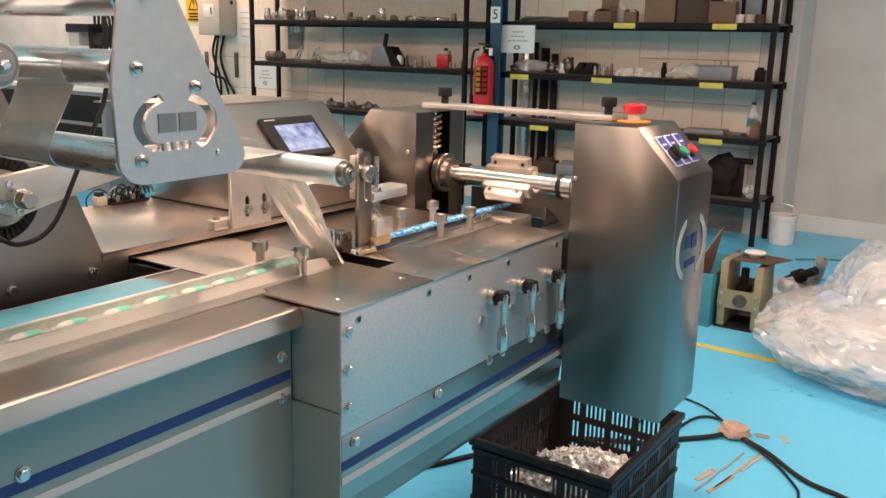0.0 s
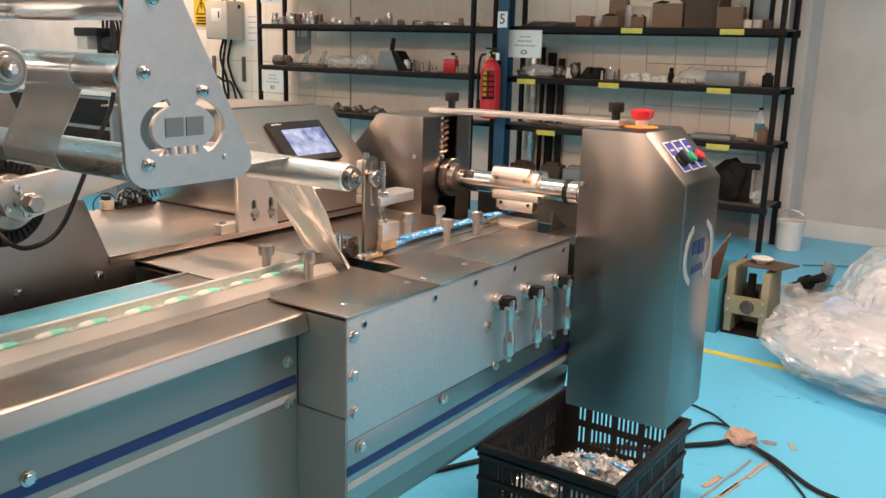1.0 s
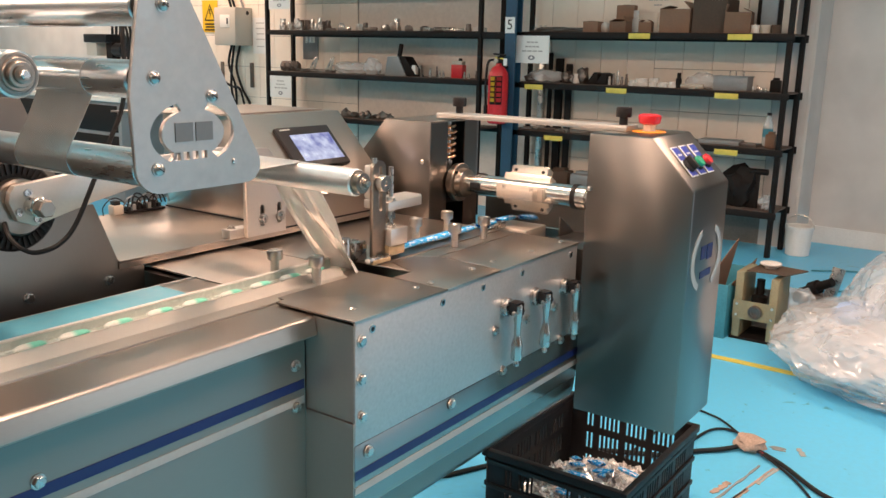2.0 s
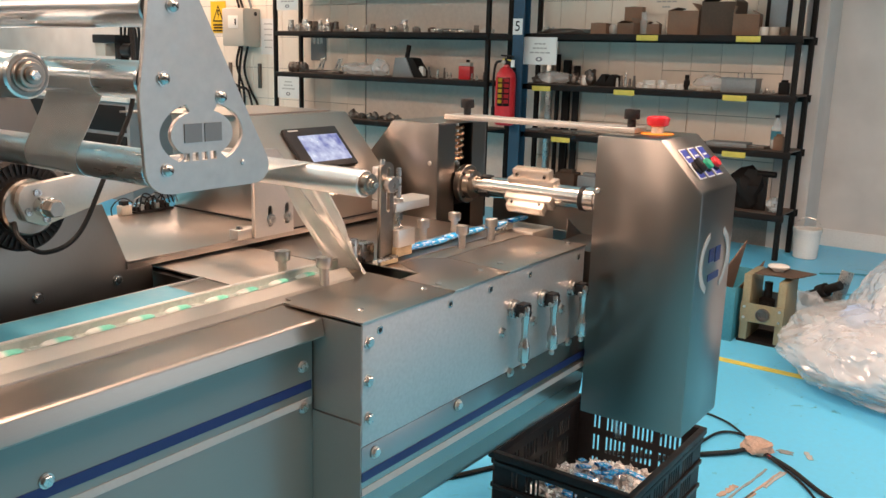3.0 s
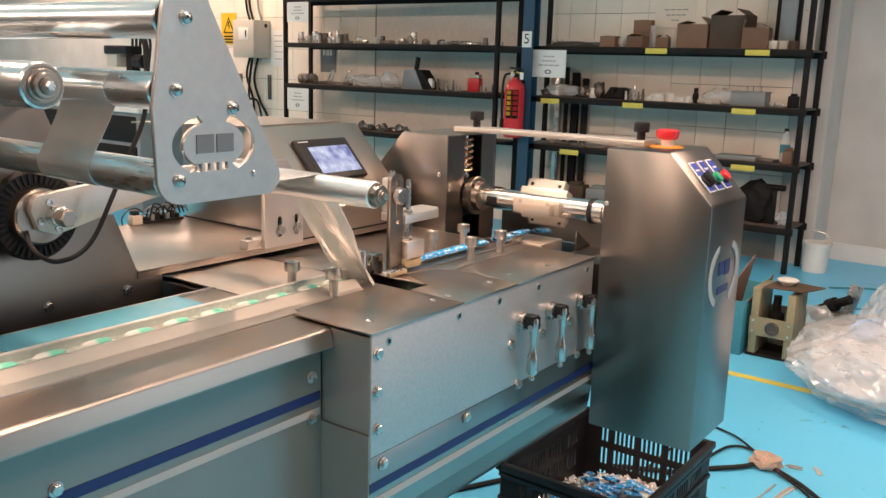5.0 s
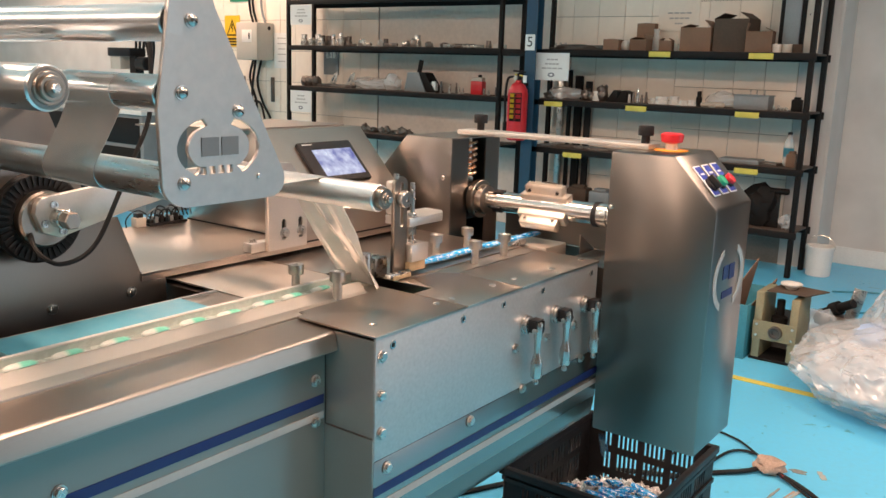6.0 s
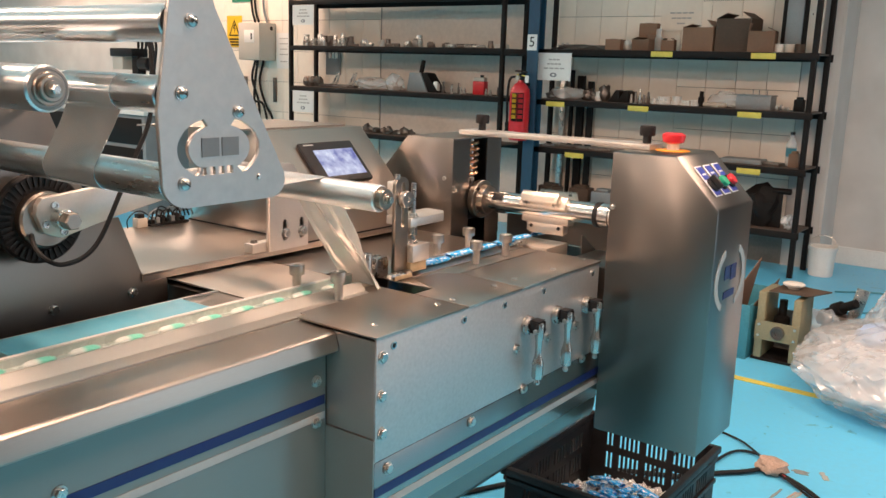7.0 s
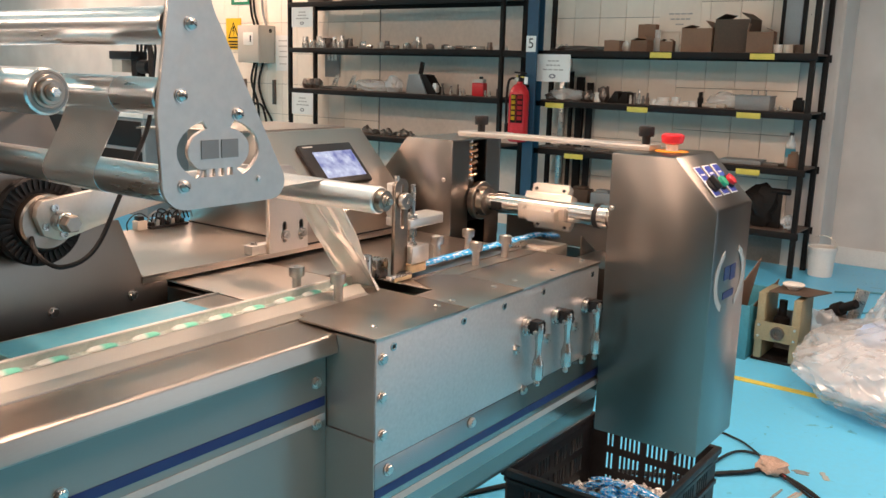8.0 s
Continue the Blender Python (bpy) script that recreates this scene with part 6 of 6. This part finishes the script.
def floor_things():
    # khaki steel frame with a bearing plate and a motor mount
    x, y0, y1 = 3.0, 0.152, 0.340
    o = thing("bearing_frame", (3.1, 0.255, 0), "khaki painted steel bearing frame on the floor", "machine part")
    for y in (y0, y1 - 0.035):
        part("upright", box(x, x + 0.20, y, y + 0.035, 0.012, 0.30 if y == y0 else 0.315, 0.004), KHAKI, o)
    stand = Matrix(((0, 0, 1, x - 0.004), (1, 0, 0, 0), (0, 1, 0, 0), (0, 0, 0, 1)))
    part("face_plate", cut_plate([(y0, 0.10), (y1, 0.10), (y1, 0.185), (y0, 0.185)], [oval(0.240, 0.142, 0.021, 0.021, 20)], 0.008, stand), KHAKI, o, "", False)
    part("bearing", lathe([(0.012, -0.004), (0.012, -0.013), (0.017, -0.014), (0.018, -0.010), (0.022, -0.010), (0.023, -0.018), (0.028, -0.018), (0.030, -0.014), (0.030, 0.0), (0.012, 0.0)], "x", (x - 0.008, 0.240, 0.142), 28), OILY, o, "turned bearing ring")
    for y in (y0 + 0.017, y1 - 0.017):
        for z in (0.118, 0.168):
            part("screw", rod(0.006, -0.014, -0.008, "x", (x, y, z), 10), BRIGHTP, o)
    part("base", box(x, x + 0.26, y0 - 0.012, y1 + 0.01, 0, 0.012, 0.002), IRON, o)
    part("spindle", lathe([(0.035, 0.15), (0.035, 0.19), (0.018, 0.20), (0.018, 0.27)], "z", (x + 0.10, 0.255, 0), 18), IRON, o)
    part("rear_plate", box(x + 0.205, x + 0.215, y0, y1, 0.012, 0.20), GREYBOX, o)
    c = single("cardboard_sheet", prism([(3.01, 0.30), (3.03, 0.13), (3.18, 0.075), (3.21, 0.28)], "z", 0.318, 0.323), CARDD, (3.2, 0.2, 0.318), "brown cardboard sheet lying on the steel frame", "cardboard")
    d = thing("white_disc", (3.12, 0.225, 0.323), "white plastic dish on the cardboard sheet", "dish")
    part("dish", lathe([(0.024, 0.3232), (0.027, 0.330), (0.046, 0.340), (0.048, 0.347), (0.043, 0.350), (0.024, 0.353), (0.002, 0.354)], "z", (3.12, 0.225, 0), 28), NYLON, d)
    # blue tote with cardboard offcuts
    t = thing("blue_tote", (3.1, 0.47, 0), "blue plastic tote with cardboard offcuts standing in it", "tote")
    tx0, tx1, ty0, ty1, th = 2.96, 3.40, 0.36, 0.70, 0.25
    part("wall", box(tx0, tx0 + 0.006, ty0, ty1, 0.006, th, 0.001), TEAL, t)
    part("wall", box(tx1 - 0.006, tx1, ty0, ty1, 0.006, th, 0.001), TEAL, t)
    part("wall", box(tx0 + 0.006, tx1 - 0.006, ty0, ty0 + 0.006, 0.006, th, 0.001), TEAL, t)
    part("wall", box(tx0 + 0.006, tx1 - 0.006, ty1 - 0.006, ty1, 0.006, th, 0.001), TEAL, t)
    part("base", box(tx0, tx1, ty0, ty1, 0, 0.006), TEAL, t)
    for k, (yy, a, hh) in enumerate(((0.42, -16, 0.34), (0.50, -12, 0.42), (0.58, 6, 0.36))):
        bm = prism([(-0.15, 0), (0.15, 0), (0.10, hh), (-0.15, 0.7 * hh)], "y", -0.002, 0.002)
        bmesh.ops.transform(bm, matrix=pose(3.14, yy, 0.008, a * -1, 0, 4 * k - 4), verts=bm.verts)
        single("cardboard_offcut", bm, CARD, (3.18, yy, 0.008), "brown cardboard offcut standing in the blue tote", "cardboard", "offcuts")
    # loose parts heaped beside the frame
    r = random.Random(3)
    for k in range(16):
        px_, py_ = r.uniform(3.32, 3.66), r.uniform(-0.02, 0.20)
        bm = lathe([(0.014, -0.1), (0.016, -0.09), (0.016, 0.06), (0.024, 0.065), (0.024, 0.1)], "x", (0, 0, 0), 10)
        bm = box(-0.05, 0.03, -0.02, 0.02, -0.012, 0.012, 0.002, bm)
        zz = 0.03 + 0.012 * (k % 5)
        bmesh.ops.transform(bm, matrix=pose(px_, py_, zz, r.uniform(-15, 15), r.uniform(-12, 12), r.uniform(0, 180)), verts=bm.verts)
        single("scrap_part", bm, rnd.choice((OILY, OILY, GREYBOX, BRIGHTP)), (px_, py_, 0), "oily steel machine part in a heap on the floor", "metal part", "scrap heap")
    lump(3.42, 0.16, 0.0, 0.10, 0.09, 0.10, BAG, "rag", "crumpled pale plastic wrap in the scrap heap", "plastic wrap", 40, 0.4)
    s = thing("spindle_part", (3.641, 0.128, 0.0), "black spindle with a steel clamp on the heap", "machine part")
    bm = rod(0.022, -0.11, 0.11, "x", (0, 0, 0), 16, 0.003)
    bm = lathe([(0.035, -0.02), (0.035, 0.03)], "x", (0, 0, 0), 16, bm)
    bmesh.ops.transform(bm, matrix=pose(3.641, 0.128, 0.14, 0, 28, 60), verts=bm.verts)
    part("spindle", bm, IRON, s)
    part("stand", box(3.601, 3.681, 0.078, 0.158, 0, 0.11, 0.004), OILY, s)
    bm = box(-0.003, 0.003, -0.03, 0.03, 0, 0.16, 0.001)
    bmesh.ops.transform(bm, matrix=pose(3.621, 0.058, 0.10, 12, 0, 20), verts=bm.verts)
    part("blade", bm, BRIGHTP, s)
    # bucket
    b = thing("white_bucket", (5.03, 0.54, 0), "white plastic bucket with a wire handle by the wall", "bucket")
    part("pail", lathe([(0.068, 0), (0.074, 0.004), (0.083, 0.17), (0.090, 0.172), (0.090, 0.192), (0.086, 0.195), (0.078, 0.19), (0.068, 0.01), (0.002, 0.008)], "z", (5.03, 0.54, 0), 36), BUCKET, b)
    part("handle", hose([(5.03, 0.54 + 0.091 * math.cos(a), 0.18 + 0.085 * math.sin(a)) for a in [math.pi * k / 10 for k in range(11)]], 0.003, None, 6, 3), BRIGHTP, b)
    # carton and dark bin at the foot of the painted wall
    carton(5.2, -0.62, 0.0, 0.30, 0.42, 0.22, True, 5, label="brown cardboard box of cables by the wall")
    k = thing("black_bottle", (5.35, -0.22, 0), "small dark bottle on the floor by the wall", "bottle")
    part("bottle", lathe([(0.03, 0), (0.03, 0.08), (0.012, 0.10), (0.012, 0.14)], "z", (5.35, -0.22, 0), 18), IRON, k)
    # cables along the floor and the joint between them
    runs = (
        ([(1.60, 0.16, 0.012), (1.72, 0.06, 0.012), (1.80, -0.02, 0.015), (1.86, -0.06, 0.02)], 0.010),
        ([(1.70, 0.10, 0.011), (1.92, 0.07, 0.011), (1.96, 0.0, 0.012), (1.89, -0.06, 0.02)], 0.006),
        ([(1.40, 0.22, 0.010), (2.00, 0.20, 0.008), (2.05, 0.10, 0.008), (1.92, -0.04, 0.02)], 0.005),
        ([(1.86, -0.08, 0.02), (1.80, -0.20, 0.012), (1.68, -0.34, 0.011), (1.62, -0.50, 0.011), (1.40, -0.9, 0.011)], 0.0095),
        ([(1.85, -0.10, 0.02), (1.74, -0.24, 0.009), (1.62, -0.33, 0.008), (1.50, -0.40, 0.008), (1.2, -0.8, 0.008)], 0.005),
        ([(0.9, 0.75, 0.010), (1.08, 0.61, 0.010), (1.25, 0.52, 0.010), (1.50, 0.36, 0.010), (1.62, 0.15, 0.012)], 0.010),
    )
    for p, rr in runs:
        single("floor_cable", hose([(a, b, c * 0.78) for a, b, c in p], rr * 0.78), RUBBER, (p[1][0], p[1][1], 0), "black cable lying on the blue floor", "cable", "floor cables")
    single("far_cable", hose([(4.6, 0.35, 0.006), (4.75, 0.1, 0.006), (4.5, -0.05, 0.006), (4.2, 0.1, 0.006), (4.1, 0.25, 0.006)], 0.005), TEAL, (4.5, 0.1, 0), "thin cable curled on the floor by the wall", "cable")
    single("cable_joint", hose([(1.89, -0.05, 0.014), (1.86, -0.10, 0.016), (1.83, -0.13, 0.012)], 0.006), REDP, (1.86, -0.1, 0), "red wire at the open cable joint", "wire")
    lump(1.87, -0.075, 0.0, 0.045, 0.05, 0.028, MUD, "joint_box", "rough brown taped cable joint on the floor", "electrics", 50, 0.3)
    # yellow line and the torn paint beside the cables
    tagged(structure("floor_line", box(2.67, 2.715, -0.9, 0.36, 0.0005, 0.0025), YELLOW, "yellow tape line on the blue floor", "floor line"))
    for k, (xx, yy, ln, wd, a) in enumerate(((1.63, -0.155, 0.30, 0.005, -9), (1.60, -0.115, 0.34, 0.006, -8), (1.72, -0.18, 0.16, 0.007, -9), (1.55, -0.085, 0.10, 0.014, -12), (1.93, -0.15, 0.03, 0.03, 10), (1.95, -0.22, 0.06, 0.012, 30), (1.52, -0.14, 0.14, 0.009, -12))):
        rr = random.Random(k)
        n = 12
        up = [(-ln / 2 + ln * i / n, wd * (0.3 + 0.7 * rr.random())) for i in range(n + 1)]
        dn = [(-ln / 2 + ln * i / n, -wd * (0.3 + 0.7 * rr.random())) for i in range(n, -1, -1)]
        bm = prism(up + dn, "z", -0.0015, 0.0)
        bmesh.ops.transform(bm, matrix=pose(xx, yy, 0.0022, 0, 0, a), verts=bm.verts)
        structure("paint_scrape", bm, (MUD, SCRAPE, GREYTAPE)[k % 3], "scraped patch where the blue floor paint is torn", "floor damage")


floor_things()


# ---- goods on the line: sweets on the infeed, wrapped lengths behind the folding slot ----
TRAVEL = []
PITCH, CUT = 0.0615, 0.1577
SPEED = PITCH / CUT
END = 0.80


def goods():
    r = random.Random(2)
    # sweets
    bm = bmesh.new()
    bmesh.ops.create_icosphere(bm, subdivisions=3, radius=1)
    for v in bm.verts:
        v.co = Vector((math.copysign(abs(v.co.x) ** 0.7, v.co.x) * 0.020, v.co.y * 0.0080, v.co.z * 0.0045)) * (1 + 0.05 * noise.noise(v.co * 3))
    first = single("candy", bm, FRUIT, (0, 0, 0), "pale sugar candy bar on the infeed channel", "candy", "sweets on the line")
    # wrapped lengths
    wb = bmesh.new()
    n, m = 14, 8
    rings = []
    for i in range(m + 1):
        u = i / m
        flat = 1 - 0.35 * abs(2 * u - 1) ** 4
        rings.append([wb.verts.new(((u - 0.5) * PITCH * 0.995, 0.0098 * math.cos(2 * math.pi * k / n) * (1.04 - 0.02 * flat), 0.0058 * flat * math.sin(2 * math.pi * k / n))) for k in range(n)])
    for a, b in zip(rings, rings[1:]):
        for k in range(n):
            wb.faces.new((a[k], a[(k + 1) % n], b[(k + 1) % n], b[k]))
    bmesh.ops.recalc_face_normals(wb, faces=wb.faces)
    bmesh.ops.solidify(wb, geom=wb.faces[:], thickness=0.0004)
    wrap = single("wrapped_bar", wb, TUBE, (0, 0, 0), "length of blue and white printed wrapper", "wrapper", "sweets on the line")
    count = int((END + SPEED * 8 + 0.62) / PITCH) + 1
    for k in range(count):
        x0 = END - 0.02 - k * PITCH
        dx = r.uniform(-0.004, 0.004)
        lx, ly, lz = r.uniform(0.96, 1.18), r.uniform(0.04, 0.24), 0.162
        spin = r.uniform(-80, 80)
        ty = r.uniform(-2, 2)
        for ob, lo in ((first, 0.8902), (wrap, 0.79)):
            if k:
                o = ob.copy()
                scene.collection.objects.link(o)
            else:
                o = ob
            off = dx if ob is first else 0.0
            rows = []

            def at(t, ob=ob, lo=lo, off=off, x0=x0):
                x = x0 + SPEED * t
                s = min(1, max(0, (x - 0.15) / 0.05))
                z = lo - 0.05 * s * s * (3 - 2 * s)
                if ob is wrap:
                    s = min(1, max(0, (x - 0.288) / 0.036))
                    z = 0.79 + (0.8915 - 0.79) * s * s * (3 - 2 * s)
                return x + off, z
            t_end = (END - x0) / SPEED
            stops = [0.0, 8.0]
            if ob is wrap:
                stops += [(xx - x0) / SPEED for xx in (0.288, 0.300, 0.312, 0.324)]
            else:
                stops += [(xx - x0) / SPEED for xx in (0.15, 0.175, 0.20)]
            stops = sorted({round(t * 30) / 30 for t in stops if 0 <= t <= min(8.0, t_end)})
            for t in stops:
                x, z = at(t)
                rows.append((t, pose(x, 0.2095, z, 0, 0, ty if ob is first else 0)))
            if t_end < 8.0:
                te = max(stops[-1] + 1 / 30 if stops else 0.0, math.ceil(t_end * 30) / 30)
                if not rows:
                    rows.append((0.0, pose(END, 0.2095, 0.8915)))
                rows = [q for q in rows if q[0] < te]
                x, z = at(te)
                rows.append((te, pose(x, 0.2095, z)))
                rows.append((te + 0.1, pose(x + 0.075, 0.2095 + (ly - 0.2095) * 0.2, 0.82, 0, 40, spin * 0.3)))
                rows.append((te + 0.2, pose(x + 0.125 + (lx - 0.98) * 0.5, 0.2095 + (ly - 0.2095) * 0.5, 0.60, 0, 55, spin * 0.6)))
                rows.append((te + 0.34, pose(lx, ly, lz, 0, 20, spin)))
                rows.append((max(8.0, te + 0.4), pose(lx, ly, lz, 0, 20, spin)))
            TRAVEL.append((o, rows))


goods()


# ---- tiles of the wall, each a piece of its own ----
def tiles():
    cols = {}
    structure("wall_back", box(XT, XW - 0.001, 0.62, Y1, 0, ZC), GROUT, "tiled wall lining behind the shelves", "wall")
    lining = bpy.data.objects["wall_back"]
    structure("plaster_field", box(XT - 0.012, XT - 0.0005, 2.72, 4.46, 0, 2.2), FIELD, "smooth grey plaster field between the tiles", "wall")
    # unseen upper wall: dark part and pale part set what the table top reflects
    structure("upper_wall_dark", box(XT - 0.012, XT - 0.0005, 0.62, 5.3, 2.21, ZC), ROOMW, "unseen dark wall above the shelves, added to dim the table's reflections", "wall")
    structure("upper_wall", box(XT - 0.012, XT - 0.0005, 5.301, Y1, 2.21, ZC), CEIL, "plain painted wall above the tiles", "wall")
    structure("white_wall", box(XT - 0.012, XT - 0.0005, 7.01, Y1, 0, 2.2), PLASTER, "plain white painted wall beside the tiles", "wall")
    structure("plaster_strip", box(XT - 0.012, XT - 0.0005, 0.6205, 0.84, 0, 2.2), PLASTER, "blue-grey painted strip beside the tiles", "wall")
    structure("wall_return", box(XT - 0.012, XW - 0.031, 0.600, 0.6195, 0, ZC), PLASTER, "painted plaster return beside the shelf", "wall")
    w, h = 0.207, 0.291
    src = None
    for y0, n, z0 in ((0.845, 9, 0.285), (4.48, 12, 0.18)):
        for i in range(n):
            for j in range(7):
                y, z = y0 + 0.21 * i, z0 + 0.2945 * j - (0.10 if y0 < 1 and i >= 4 else 0)
                if z + h > 2.205:
                    continue
                if src is None:
                    src = part("tile", box(XT - 0.010, XT - 0.0005, y, y + w, z, z + h, 0.0015), TILE, None, "", False)
                    sy, sz = y, z
                    src.parent = lining
                else:
                    share(src, "tile", (0, y - sy, z - sz), lining)


tiles()


def motions():
    # sealing shaft: three jaws, one cut in each 0.1577 s
    rows = []
    for k in range(121):
        t = k / 15
        turn = -(JAW_PHASE + 120 * t / CUT)
        rows.append((t, Matrix.Translation((XA, 0.18, ZA)) @ Matrix.Rotation(radians(turn), 4, "Y")))
    walk(SHAFT_OB, rows)
    for ob, rows in TRAVEL:
        walk(ob, rows)


JAW_PHASE = -110.0
motions()
